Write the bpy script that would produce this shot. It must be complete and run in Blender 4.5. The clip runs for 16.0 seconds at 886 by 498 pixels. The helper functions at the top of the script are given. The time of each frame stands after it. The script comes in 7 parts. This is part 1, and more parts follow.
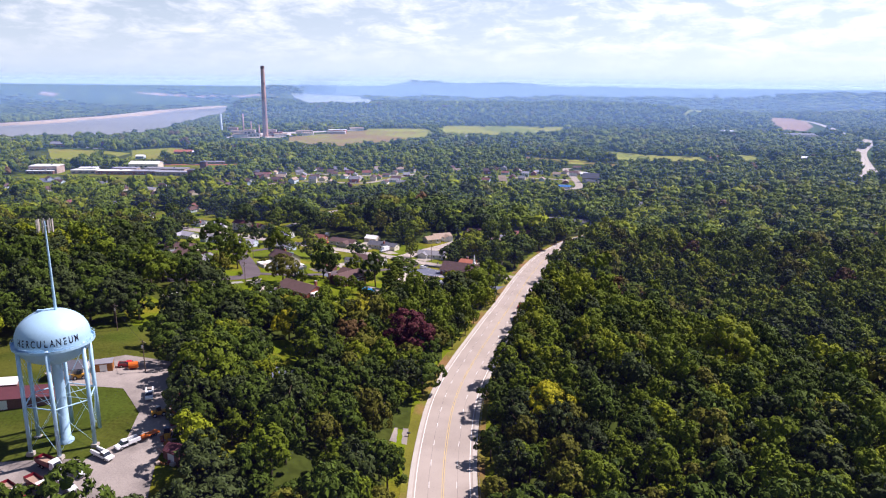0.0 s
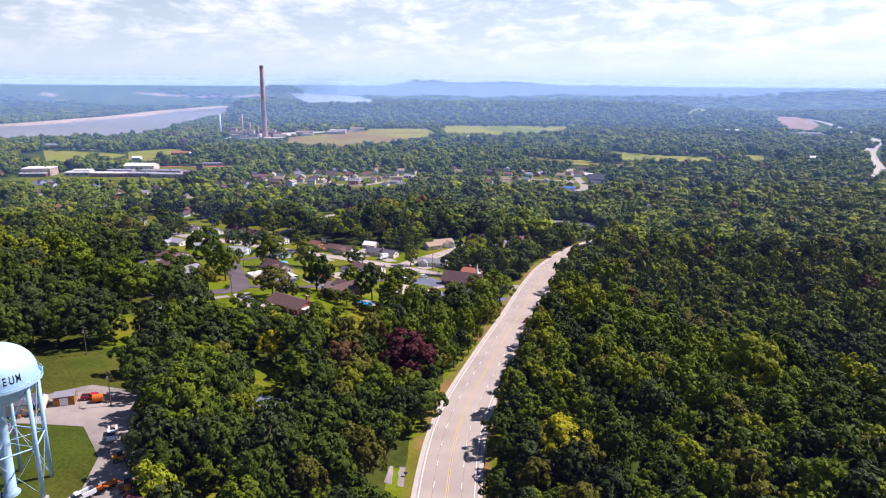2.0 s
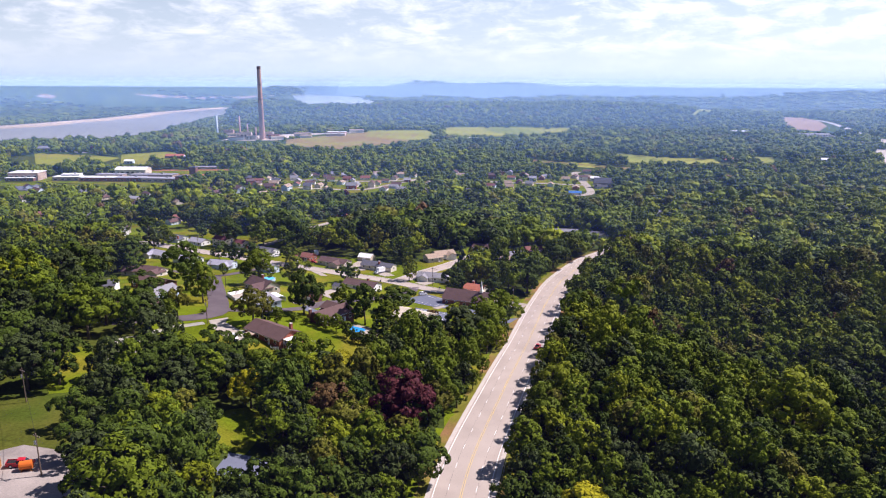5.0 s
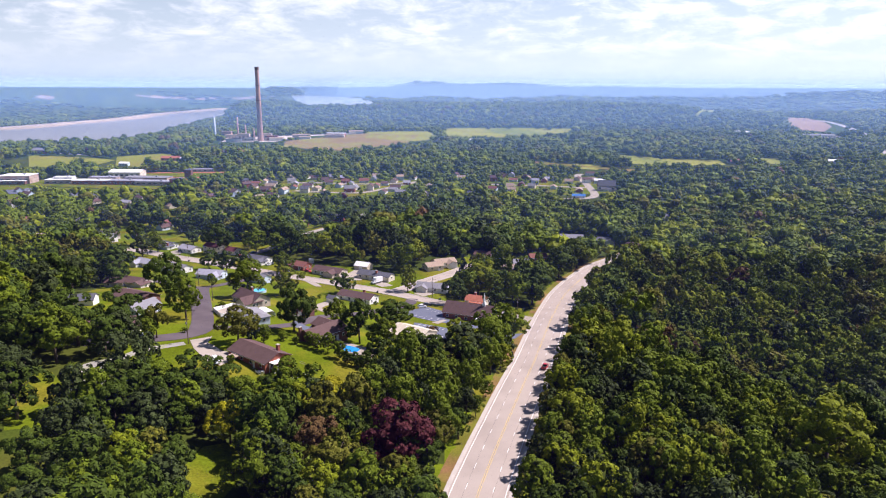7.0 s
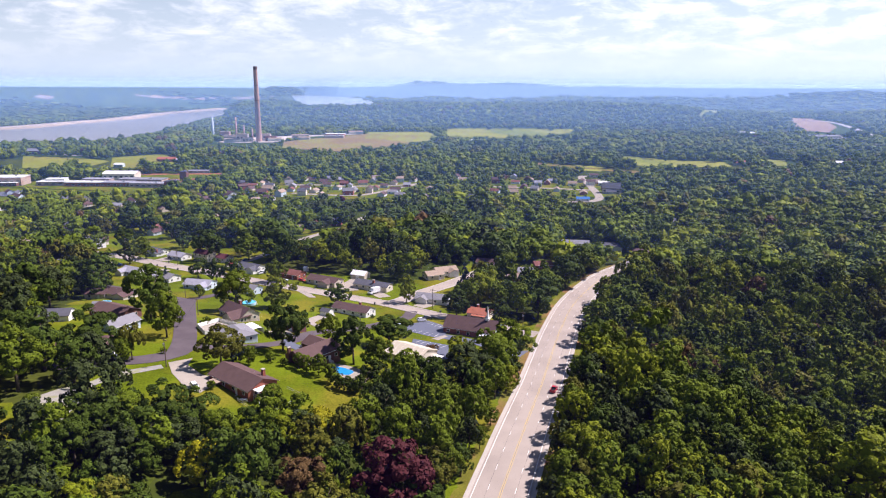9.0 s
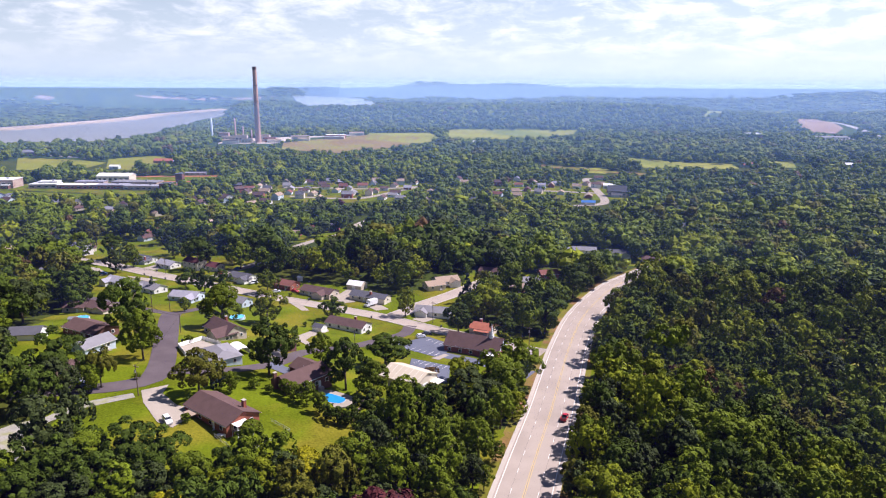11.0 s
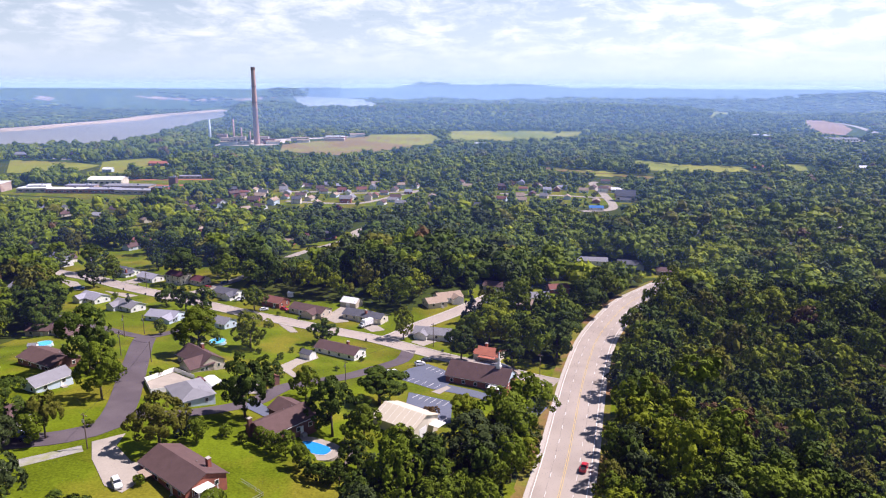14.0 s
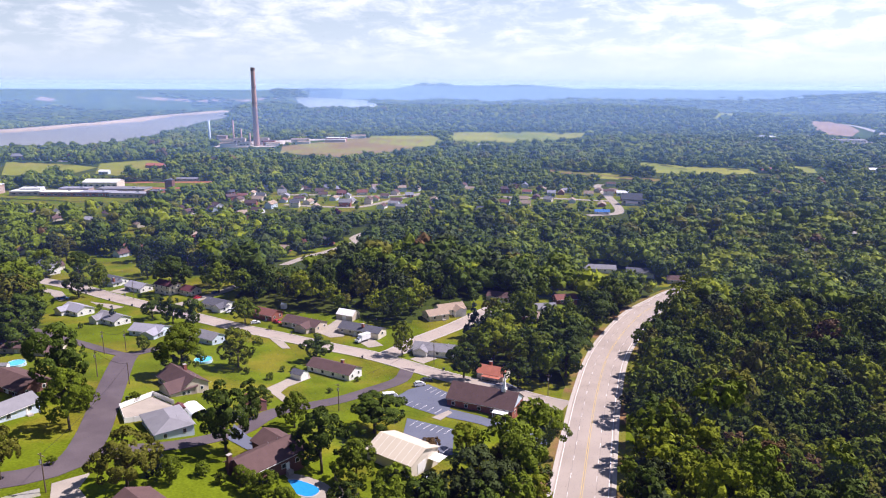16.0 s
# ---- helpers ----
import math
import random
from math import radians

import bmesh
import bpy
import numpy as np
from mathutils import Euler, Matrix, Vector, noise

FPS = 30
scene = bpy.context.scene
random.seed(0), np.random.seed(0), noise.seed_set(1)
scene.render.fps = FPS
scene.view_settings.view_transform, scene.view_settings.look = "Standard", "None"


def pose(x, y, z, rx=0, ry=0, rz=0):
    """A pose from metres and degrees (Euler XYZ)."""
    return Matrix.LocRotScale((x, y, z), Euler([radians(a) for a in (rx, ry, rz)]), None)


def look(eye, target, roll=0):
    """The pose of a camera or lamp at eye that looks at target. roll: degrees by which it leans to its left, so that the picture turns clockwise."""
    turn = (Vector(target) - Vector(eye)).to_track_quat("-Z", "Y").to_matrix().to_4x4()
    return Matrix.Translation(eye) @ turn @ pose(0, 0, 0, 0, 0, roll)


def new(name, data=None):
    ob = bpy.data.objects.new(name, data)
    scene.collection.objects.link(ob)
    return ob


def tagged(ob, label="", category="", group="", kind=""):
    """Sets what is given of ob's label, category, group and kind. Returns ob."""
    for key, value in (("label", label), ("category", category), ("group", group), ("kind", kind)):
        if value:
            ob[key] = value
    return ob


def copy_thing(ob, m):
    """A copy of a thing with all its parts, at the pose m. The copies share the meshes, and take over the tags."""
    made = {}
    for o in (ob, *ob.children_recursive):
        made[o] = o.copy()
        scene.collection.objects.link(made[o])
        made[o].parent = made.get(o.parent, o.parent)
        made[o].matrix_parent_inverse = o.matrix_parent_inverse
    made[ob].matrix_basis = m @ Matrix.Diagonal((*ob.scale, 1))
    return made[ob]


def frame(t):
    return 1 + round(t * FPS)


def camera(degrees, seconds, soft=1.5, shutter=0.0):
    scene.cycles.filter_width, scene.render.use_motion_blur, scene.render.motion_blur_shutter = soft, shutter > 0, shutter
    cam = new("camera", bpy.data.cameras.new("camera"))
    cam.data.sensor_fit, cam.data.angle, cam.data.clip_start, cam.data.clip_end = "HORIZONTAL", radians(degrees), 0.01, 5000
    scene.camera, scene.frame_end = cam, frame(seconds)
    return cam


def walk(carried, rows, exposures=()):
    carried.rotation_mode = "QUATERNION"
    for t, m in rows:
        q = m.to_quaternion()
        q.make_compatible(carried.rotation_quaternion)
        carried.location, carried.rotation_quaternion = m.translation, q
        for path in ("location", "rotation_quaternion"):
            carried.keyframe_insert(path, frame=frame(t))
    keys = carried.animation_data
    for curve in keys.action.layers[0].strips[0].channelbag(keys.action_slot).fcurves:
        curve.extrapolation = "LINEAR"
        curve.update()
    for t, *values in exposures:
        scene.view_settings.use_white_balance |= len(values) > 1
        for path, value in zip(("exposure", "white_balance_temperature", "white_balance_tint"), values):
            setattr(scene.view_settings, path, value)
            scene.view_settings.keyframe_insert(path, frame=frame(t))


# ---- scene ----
# ------------------------------------------------------------------ camera
def shot(x, y, z, tilt, turn, roll):
    return pose(x, y, z, tilt, 0, turn) @ pose(0, 0, 0, 0, 0, roll)


cam = camera(65.45, 16.0, 1.15)
walk(cam, [
    (0.0, shot(-0.00, 0.00, 100.38, 76.478, -0.000, 0.564)),
    (1.0, shot(0.26, 11.32, 100.27, 76.449, 0.100, 0.458)),
    (2.0, shot(0.40, 22.73, 100.19, 76.432, 0.179, 0.383)),
    (3.0, shot(0.35, 34.25, 100.14, 76.436, 0.224, 0.355)),
    (4.2, shot(0.29, 47.73, 100.10, 76.465, 0.258, 0.325)),
    (5.2, shot(0.37, 58.41, 100.04, 76.502, 0.289, 0.269)),
    (6.3, shot(0.44, 69.81, 100.01, 76.533, 0.321, 0.217)),
    (7.3, shot(0.37, 80.14, 100.03, 76.538, 0.342, 0.214)),
    (8.2, shot(0.25, 89.54, 100.05, 76.533, 0.364, 0.236)),
    (9.2, shot(0.20, 100.19, 100.02, 76.534, 0.409, 0.260)),
    (10.2, shot(0.30, 111.10, 99.92, 76.553, 0.482, 0.262)),
    (11.3, shot(0.43, 123.07, 99.81, 76.581, 0.569, 0.255)),
    (12.2, shot(0.44, 132.57, 99.78, 76.596, 0.623, 0.255)),
    (13.1, shot(0.38, 141.79, 99.78, 76.608, 0.672, 0.258)),
    (14.0, shot(0.35, 150.73, 99.77, 76.627, 0.732, 0.258)),
    (15.0, shot(0.37, 160.43, 99.74, 76.658, 0.819, 0.253)),
    (16.0, shot(0.43, 170.00, 99.70, 76.695, 0.915, 0.246)),
], exposures=[(0.0, 0.74, 6130, 26), (16.0, 0.74, 6130, 26)])
# ------------------------------------------------------------------ world and sun
SUN_AZ, SUN_EL = 68.0, 51.0          # degrees clockwise from +y, and above the horizon
world = bpy.data.worlds.new("sky")
scene.world = world
world.use_nodes = True
wn, wl = world.node_tree.nodes, world.node_tree.links
wn.clear()
w_out = wn.new("ShaderNodeOutputWorld")
w_bg = wn.new("ShaderNodeBackground")
w_bg.inputs["Strength"].default_value = 0.053
w_sky = wn.new("ShaderNodeTexSky")
w_sky.sky_type = "NISHITA"
w_sky.sun_disc = False
w_sky.sun_elevation = radians(SUN_EL)
w_sky.sun_rotation = radians(SUN_AZ)
w_sky.air_density, w_sky.dust_density, w_sky.ozone_density = 1.0, 0.6, 4.0
# cumulus: noise on a flat layer overhead, thinning into haze at the horizon
w_tc = wn.new("ShaderNodeTexCoord")
w_sep = wn.new("ShaderNodeSeparateXYZ")
wl.new(w_tc.outputs["Generated"], w_sep.inputs[0])


def wmath(op, a, b):
    n = wn.new("ShaderNodeMath")
    n.operation = op
    for i, v in enumerate((a, b)):
        if isinstance(v, (int, float)):
            n.inputs[i].default_value = v
        else:
            wl.new(v, n.inputs[i])
    return n.outputs[0]


w_cmb = wn.new("ShaderNodeCombineXYZ")
w_flat = wmath("SQRT", wmath("MAXIMUM", wmath("SUBTRACT", 1.0, wmath("MULTIPLY", w_sep.outputs["Z"], w_sep.outputs["Z"])), 0.02), 0.0)
wl.new(wmath("MULTIPLY", wmath("DIVIDE", w_sep.outputs["X"], w_flat), 6.5), w_cmb.inputs[0])
wl.new(wmath("MULTIPLY", wmath("DIVIDE", w_sep.outputs["Y"], w_flat), 6.5), w_cmb.inputs[1])
wl.new(wmath("MULTIPLY", wmath("POWER", wmath("MAXIMUM", w_sep.outputs["Z"], 0.001), 0.75), 15.0), w_cmb.inputs[2])
w_n = wn.new("ShaderNodeTexNoise")
w_n.inputs["Scale"].default_value = 2.3
w_n.inputs["Detail"].default_value = 7
w_n.inputs["Roughness"].default_value = 0.62
w_n.inputs["Distortion"].default_value = 0.3
wl.new(w_cmb.outputs[0], w_n.inputs["Vector"])
w_rmp = wn.new("ShaderNodeValToRGB")
w_rmp.color_ramp.elements[0].position, w_rmp.color_ramp.elements[1].position = 0.40, 0.72
w_rmp.color_ramp.interpolation = "EASE"
wl.new(w_n.outputs["Fac"], w_rmp.inputs[0])
w_hz = wn.new("ShaderNodeMapRange")
w_hz.inputs["From Min"].default_value, w_hz.inputs["From Max"].default_value = 0.01, 0.07
wl.new(w_sep.outputs["Z"], w_hz.inputs["Value"])
# the sky brightens towards the sun's side
w_side = wmath("ADD", 1.0, wmath("MULTIPLY", wmath("ADD", wmath("MULTIPLY", w_sep.outputs["X"], math.sin(radians(SUN_AZ))), wmath("MULTIPLY", w_sep.outputs["Y"], math.cos(radians(SUN_AZ)) * 0.3)), 0.22))
w_mix0 = wn.new("ShaderNodeMixRGB")          # pale haze low down
w_hz0 = wn.new("ShaderNodeMapRange")
w_hz0.inputs["From Min"].default_value, w_hz0.inputs["From Max"].default_value = 0.02, 0.27
w_hz0.inputs["To Min"].default_value, w_hz0.inputs["To Max"].default_value = 0.95, 0.0
wl.new(w_sep.outputs["Z"], w_hz0.inputs["Value"])
wl.new(w_hz0.outputs[0], w_mix0.inputs[0])
wl.new(w_sky.outputs[0], w_mix0.inputs[1])
w_mix0.inputs[2].default_value = (8.7, 10.5, 11.1, 1)
w_mix = wn.new("ShaderNodeMixRGB")
w_top = wn.new("ShaderNodeMapRange")          # the clouds thin out towards the zenith
w_top.inputs["From Min"].default_value, w_top.inputs["From Max"].default_value = 0.16, 0.42
w_top.inputs["To Min"].default_value, w_top.inputs["To Max"].default_value = 1.0, 0.0
wl.new(w_sep.outputs["Z"], w_top.inputs["Value"])
wl.new(wmath("MULTIPLY", wmath("MULTIPLY", w_rmp.outputs[0], w_hz.outputs[0]), w_top.outputs[0]), w_mix.inputs[0])
wl.new(w_mix0.outputs[0], w_mix.inputs[1])
w_mix.inputs[2].default_value = (12.2, 13.2, 13.1, 1)
w_lit = wn.new("ShaderNodeVectorMath")
w_lit.operation = "SCALE"
wl.new(w_mix.outputs[0], w_lit.inputs[0])
wl.new(w_side, w_lit.inputs["Scale"])
wl.new(w_lit.outputs[0], w_bg.inputs["Color"])
wl.new(w_bg.outputs[0], w_out.inputs[0])

sun_data = bpy.data.lights.new("sun", "SUN")
sun_data.energy, sun_data.angle, sun_data.color = 5.0, radians(0.5), (1.0, 0.94, 0.84)
sun = new("sun", sun_data)
sun.matrix_world = look((math.sin(radians(SUN_AZ)) * math.cos(radians(SUN_EL)) * 500, math.cos(radians(SUN_AZ)) * math.cos(radians(SUN_EL)) * 500, math.sin(radians(SUN_EL)) * 500), (0, 0, 0))

# ------------------------------------------------------------------ materials
MATS = {}


def mat(name, colour, rough=0.8, vary=0.25, scale=0.6, fine=6.0, bump=0.0, metal=0.0, spec=0.12, island=0.0, second=None, patch=0.05, leaf=0.0, obj=0.0):
    """A surface with variation at two scales; second: a colour that comes through in patches."""
    m = bpy.data.materials.new(name)
    MATS[name] = m
    m.use_nodes = True
    nt = m.node_tree
    nt.nodes.clear()
    N, K = nt.nodes.new, nt.links.new
    out, bs = N("ShaderNodeOutputMaterial"), N("ShaderNodeBsdfPrincipled")
    K(bs.outputs[0], out.inputs[0])
    bs.inputs["Roughness"].default_value, bs.inputs["Metallic"].default_value = rough, metal
    bs.inputs["Specular IOR Level"].default_value = spec
    geo = N("ShaderNodeNewGeometry")
    n1, n2 = N("ShaderNodeTexNoise"), N("ShaderNodeTexNoise")
    for n, sc, det in ((n1, scale, 4), (n2, fine, 3)):
        n.inputs["Scale"].default_value, n.inputs["Detail"].default_value = sc, det
        K(geo.outputs["Position"], n.inputs["Vector"])
    add = N("ShaderNodeMath")
    add.operation = "ADD"
    K(n1.outputs["Fac"], add.inputs[0])
    K(n2.outputs["Fac"], add.inputs[1])
    val = N("ShaderNodeMapRange")
    val.inputs["From Min"].default_value, val.inputs["From Max"].default_value = 0.65, 1.35
    val.inputs["To Min"].default_value, val.inputs["To Max"].default_value = 1 - vary, 1 + vary
    K(add.outputs[0], val.inputs["Value"])
    value = val.outputs[0]
    for amount, socket in ((island, geo.outputs["Random Per Island"]), (obj, None)):
        if amount:
            if socket is None:
                socket = N("ShaderNodeObjectInfo").outputs["Random"]
            r = N("ShaderNodeMapRange")
            r.inputs["To Min"].default_value, r.inputs["To Max"].default_value = 1 - amount, 1 + amount
            K(socket, r.inputs["Value"])
            mu = N("ShaderNodeMath")
            mu.operation = "MULTIPLY"
            K(value, mu.inputs[0])
            K(r.outputs[0], mu.inputs[1])
            value = mu.outputs[0]
    col = N("ShaderNodeRGB")
    col.outputs[0].default_value = (*colour, 1)
    src = col.outputs[0]
    if second:
        n3, rp, mx = N("ShaderNodeTexNoise"), N("ShaderNodeValToRGB"), N("ShaderNodeMixRGB")
        n3.inputs["Scale"].default_value, n3.inputs["Detail"].default_value = patch, 5
        K(geo.outputs["Position"], n3.inputs["Vector"])
        rp.color_ramp.elements[0].position, rp.color_ramp.elements[1].position = 0.47, 0.62
        K(n3.outputs["Fac"], rp.inputs[0])
        K(rp.outputs[0], mx.inputs[0])
        K(src, mx.inputs[1])
        mx.inputs[2].default_value = (*second, 1)
        src = mx.outputs[0]
    mul = N("ShaderNodeVectorMath")
    mul.operation = "SCALE"
    K(src, mul.inputs[0])
    K(value, mul.inputs["Scale"])
    K(mul.outputs[0], bs.inputs["Base Color"])
    if bump:
        b = N("ShaderNodeBump")
        b.inputs["Strength"].default_value, b.inputs["Distance"].default_value = bump, 0.3
        K(n2.outputs["Fac"], b.inputs["Height"])
        K(b.outputs[0], bs.inputs["Normal"])
    if leaf:
        tr, mixs = N("ShaderNodeBsdfTranslucent"), N("ShaderNodeMixShader")
        K(mul.outputs[0], tr.inputs["Color"])
        mixs.inputs[0].default_value = leaf
        K(bs.outputs[0], mixs.inputs[1])
        K(tr.outputs[0], mixs.inputs[2])
        K(mixs.outputs[0], out.inputs[0])
    return m


# leaves
def leaves(name, colour, vary=0.30, leaf=0.06):
    return mat(name, colour, 0.65, vary, 0.085, 1.2, island=0.26, leaf=leaf, obj=0.2, spec=0.07)


LEAVES = [leaves("oak_leaves", (0.047, 0.072, 0.007)), leaves("hickory_leaves", (0.089, 0.120, 0.005)), leaves("dusky_leaves", (0.040, 0.055, 0.015)),
          leaves("yellow_green_leaves", (0.143, 0.168, 0.005)), leaves("olive_leaves", (0.098, 0.098, 0.010)), leaves("russet_leaves", (0.101, 0.060, 0.022)),
          leaves("maroon_leaves", (0.074, 0.020, 0.022)), leaves("golden_leaves", (0.286, 0.265, 0.006)), leaves("spruce_needles", (0.035, 0.052, 0.050), 0.25, 0.1)]
M_BARK = mat("bark", (0.11, 0.085, 0.06), 0.9, 0.3, 1.5, 12)
# ground
M_GRASS = mat("lawn_grass", (0.094, 0.124, 0.005), 0.95, 0.45, 0.07, 1.6, second=(0.142, 0.132, 0.012), patch=0.045, spec=0.02)
# cloud shade left of the road, put into a darker grass colour
M_SHADEGRASS = mat("cloud_shade_grass", (0.045, 0.062, 0.008), 0.95, 0.4, 0.06, 1.3, second=(0.07, 0.075, 0.012), patch=0.04, spec=0.02)
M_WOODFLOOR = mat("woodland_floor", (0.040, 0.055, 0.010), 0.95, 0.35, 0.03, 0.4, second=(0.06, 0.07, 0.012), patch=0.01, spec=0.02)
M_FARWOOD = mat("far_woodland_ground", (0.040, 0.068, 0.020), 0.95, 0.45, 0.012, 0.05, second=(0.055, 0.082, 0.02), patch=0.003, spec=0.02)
M_FIELD = mat("hay_field", (0.24, 0.24, 0.035), 0.9, 0.2, 0.01, 0.2, second=(0.16, 0.19, 0.03), patch=0.006)
M_MEADOW = mat("mown_meadow", (0.19, 0.20, 0.022), 0.9, 0.25, 0.02, 0.3, second=(0.21, 0.195, 0.03), patch=0.012)
M_BROWN = mat("bare_slope", (0.24, 0.165, 0.065), 0.95, 0.25, 0.01, 0.2, second=(0.21, 0.20, 0.045), patch=0.01)
M_DRYGRASS = mat("dry_verge_grass", (0.13, 0.125, 0.014), 0.95, 0.35, 0.1, 2, second=(0.21, 0.115, 0.05), patch=0.06)
M_CONC = mat("road_concrete", (0.345, 0.295, 0.255), 0.85, 0.10, 0.12, 3.0, second=(0.30, 0.255, 0.22), patch=0.05)
M_KERB = mat("pale_concrete", (0.41, 0.37, 0.325), 0.85, 0.12, 0.3, 4.0)
M_DRIVE = mat("drive_concrete", (0.32, 0.28, 0.235), 0.85, 0.14, 0.2, 3.0)
M_ASPH = mat("worn_asphalt", (0.105, 0.085, 0.092), 0.9, 0.15, 0.15, 3.0, second=(0.09, 0.072, 0.08), patch=0.08)
M_LOT = mat("sealed_asphalt", (0.115, 0.125, 0.165), 0.85, 0.12, 0.15, 3.0)
M_GRAVEL = mat("gravel_yard", (0.27, 0.235, 0.21), 0.95, 0.22, 0.15, 3.0, second=(0.19, 0.165, 0.15), patch=0.08)
M_BROKEN = mat("cracked_concrete", (0.29, 0.275, 0.245), 0.95, 0.25, 0.25, 2.0, second=(0.22, 0.22, 0.12), patch=0.25)
M_SAND = mat("river_sand", (0.42, 0.33, 0.25), 0.95, 0.2, 0.01, 0.1)
M_YELLOW = mat("yellow_road_paint", (0.56, 0.40, 0.12), 0.7, 0.15, 0.5, 4)
M_WHITEP = mat("white_road_paint", (0.75, 0.73, 0.70), 0.7, 0.12, 0.5, 4)
# buildings
M_WHITE = mat("white_siding", (0.74, 0.73, 0.70), 0.6, 0.06, 0.4, 5)
M_CREAM = mat("cream_siding", (0.62, 0.56, 0.46), 0.7, 0.08, 0.4, 5)
M_BEIGE = mat("beige_siding", (0.50, 0.43, 0.35), 0.7, 0.08, 0.4, 5)
M_PALEBLUE = mat("pale_blue_siding", (0.50, 0.58, 0.66), 0.6, 0.06, 0.4, 5)
M_BRICK = mat("red_brick", (0.30, 0.105, 0.070), 0.85, 0.22, 0.5, 9, second=(0.24, 0.09, 0.07), patch=0.8)
M_PALEBRICK = mat("pale_brick", (0.44, 0.34, 0.29), 0.85, 0.15, 0.3, 6, second=(0.36, 0.24, 0.20), patch=0.1)
M_DBRICK = mat("dark_brick", (0.17, 0.085, 0.070), 0.85, 0.22, 0.5, 9)
ROOFS = {"brown": mat("brown_shingles", (0.112, 0.070, 0.066), 0.9, 0.16, 0.5, 7),
         "grey": mat("grey_shingles", (0.22, 0.215, 0.235), 0.9, 0.12, 0.5, 7),
         "dark": mat("charcoal_shingles", (0.105, 0.105, 0.125), 0.9, 0.15, 0.5, 7),
         "maroon": mat("maroon_shingles", (0.115, 0.042, 0.050), 0.9, 0.15, 0.5, 7),
         "red": mat("terracotta_shingles", (0.36, 0.13, 0.085), 0.9, 0.15, 0.5, 7),
         "rust": mat("rust_shingles", (0.20, 0.085, 0.070), 0.9, 0.15, 0.5, 7),
         "lilac": mat("pale_grey_shingles", (0.29, 0.285, 0.33), 0.9, 0.10, 0.5, 7),
         "tan": mat("tan_shingles", (0.33, 0.25, 0.19), 0.9, 0.12, 0.5, 7),
         "white": mat("white_metal_roof", (0.80, 0.79, 0.77), 0.45, 0.05, 0.2, 3),
         "cream": mat("cream_metal_roof", (0.56, 0.49, 0.38), 0.5, 0.06, 0.2, 3),
         "blue": mat("blue_tarp", (0.05, 0.16, 0.42), 0.5, 0.1, 0.5, 4)}
M_TRIM = mat("white_trim", (0.78, 0.77, 0.74), 0.5, 0.05, 0.5, 5)
M_TOWER = mat("pale_blue_tank_paint", (0.36, 0.55, 0.70), 0.4, 0.06, 0.25, 2.5, spec=0.4)
M_LETTER = mat("black_lettering", (0.015, 0.018, 0.03), 0.5, 0.05)
M_STACK = mat("weathered_stack_brick", (0.46, 0.29, 0.25), 0.9, 0.15, 0.03, 0.5, second=(0.38, 0.24, 0.21), patch=0.02)
M_STACKTOP = mat("sooty_brick", (0.16, 0.10, 0.095), 0.9, 0.15, 0.05, 0.5)
M_STEEL = mat("galvanised_steel", (0.45, 0.46, 0.47), 0.4, 0.1, 1, 6, metal=0.7)
M_WOODPOLE = mat("weathered_pole_wood", (0.13, 0.095, 0.07), 0.9, 0.25, 1, 8)
M_DECK = mat("grey_deck_wood", (0.30, 0.25, 0.21), 0.85, 0.2, 1, 8)
M_RUST = mat("rusty_machinery", (0.30, 0.13, 0.04), 0.8, 0.3, 0.8, 6)
M_ORANGE = mat("orange_paint", (0.60, 0.14, 0.02), 0.5, 0.12, 0.8, 6)
M_YELLOWM = mat("machine_yellow", (0.45, 0.24, 0.03), 0.5, 0.15, 0.8, 6)
M_REDP = mat("red_car_paint", (0.42, 0.012, 0.02), 0.3, 0.05, 0.8, 6, spec=0.5)
M_MAROONP = mat("maroon_truck_paint", (0.18, 0.012, 0.022), 0.35, 0.08, 0.8, 6, spec=0.5)
M_WHITEC = mat("white_car_paint", (0.74, 0.75, 0.77), 0.3, 0.04, 0.8, 6, spec=0.5)
M_DARKC = mat("dark_car_paint", (0.03, 0.035, 0.05), 0.3, 0.06, 0.8, 6, spec=0.5)
M_BLUEC = mat("blue_car_paint", (0.03, 0.12, 0.35), 0.3, 0.06, 0.8, 6, spec=0.5)
M_RUBBER = mat("tyre_rubber", (0.02, 0.02, 0.021), 0.9, 0.1, 2, 9)
M_GLASS = mat("dark_window_glass", (0.025, 0.032, 0.042), 0.08, 0.1, 0.5, 3, spec=0.6)
M_LAMPR = mat("red_lamp_lens", (0.35, 0.01, 0.01), 0.3, 0.05)
M_POOL = mat("pool_water", (0.02, 0.26, 0.62), 0.08, 0.12, 0.4, 2.0, spec=0.5)
M_POOLC = mat("shallow_pool_water", (0.10, 0.50, 0.72), 0.08, 0.12, 0.4, 2.0, spec=0.5)
M_POOLW = mat("pool_liner", (0.45, 0.62, 0.72), 0.5, 0.06)
M_RIVER = mat("river_water", (0.215, 0.19, 0.175), 0.28, 0.05, 0.004, 0.03, spec=0.3)
# paler than the near river: sky reflection put into the base colour
M_SKYWATER = mat("sky_pale_river_water", (0.30, 0.31, 0.32), 0.15, 0.04, 0.004, 0.03, spec=0.5)
M_INDUS = mat("pale_industrial_cladding", (0.55, 0.47, 0.40), 0.7, 0.15, 0.05, 0.4)
M_EARTH = mat("graded_earth", (0.34, 0.23, 0.17), 0.95, 0.25, 0.01, 0.1, second=(0.26, 0.17, 0.14), patch=0.012)
M_TRACK = mat("running_track", (0.36, 0.13, 0.07), 0.9, 0.1, 0.1, 1)


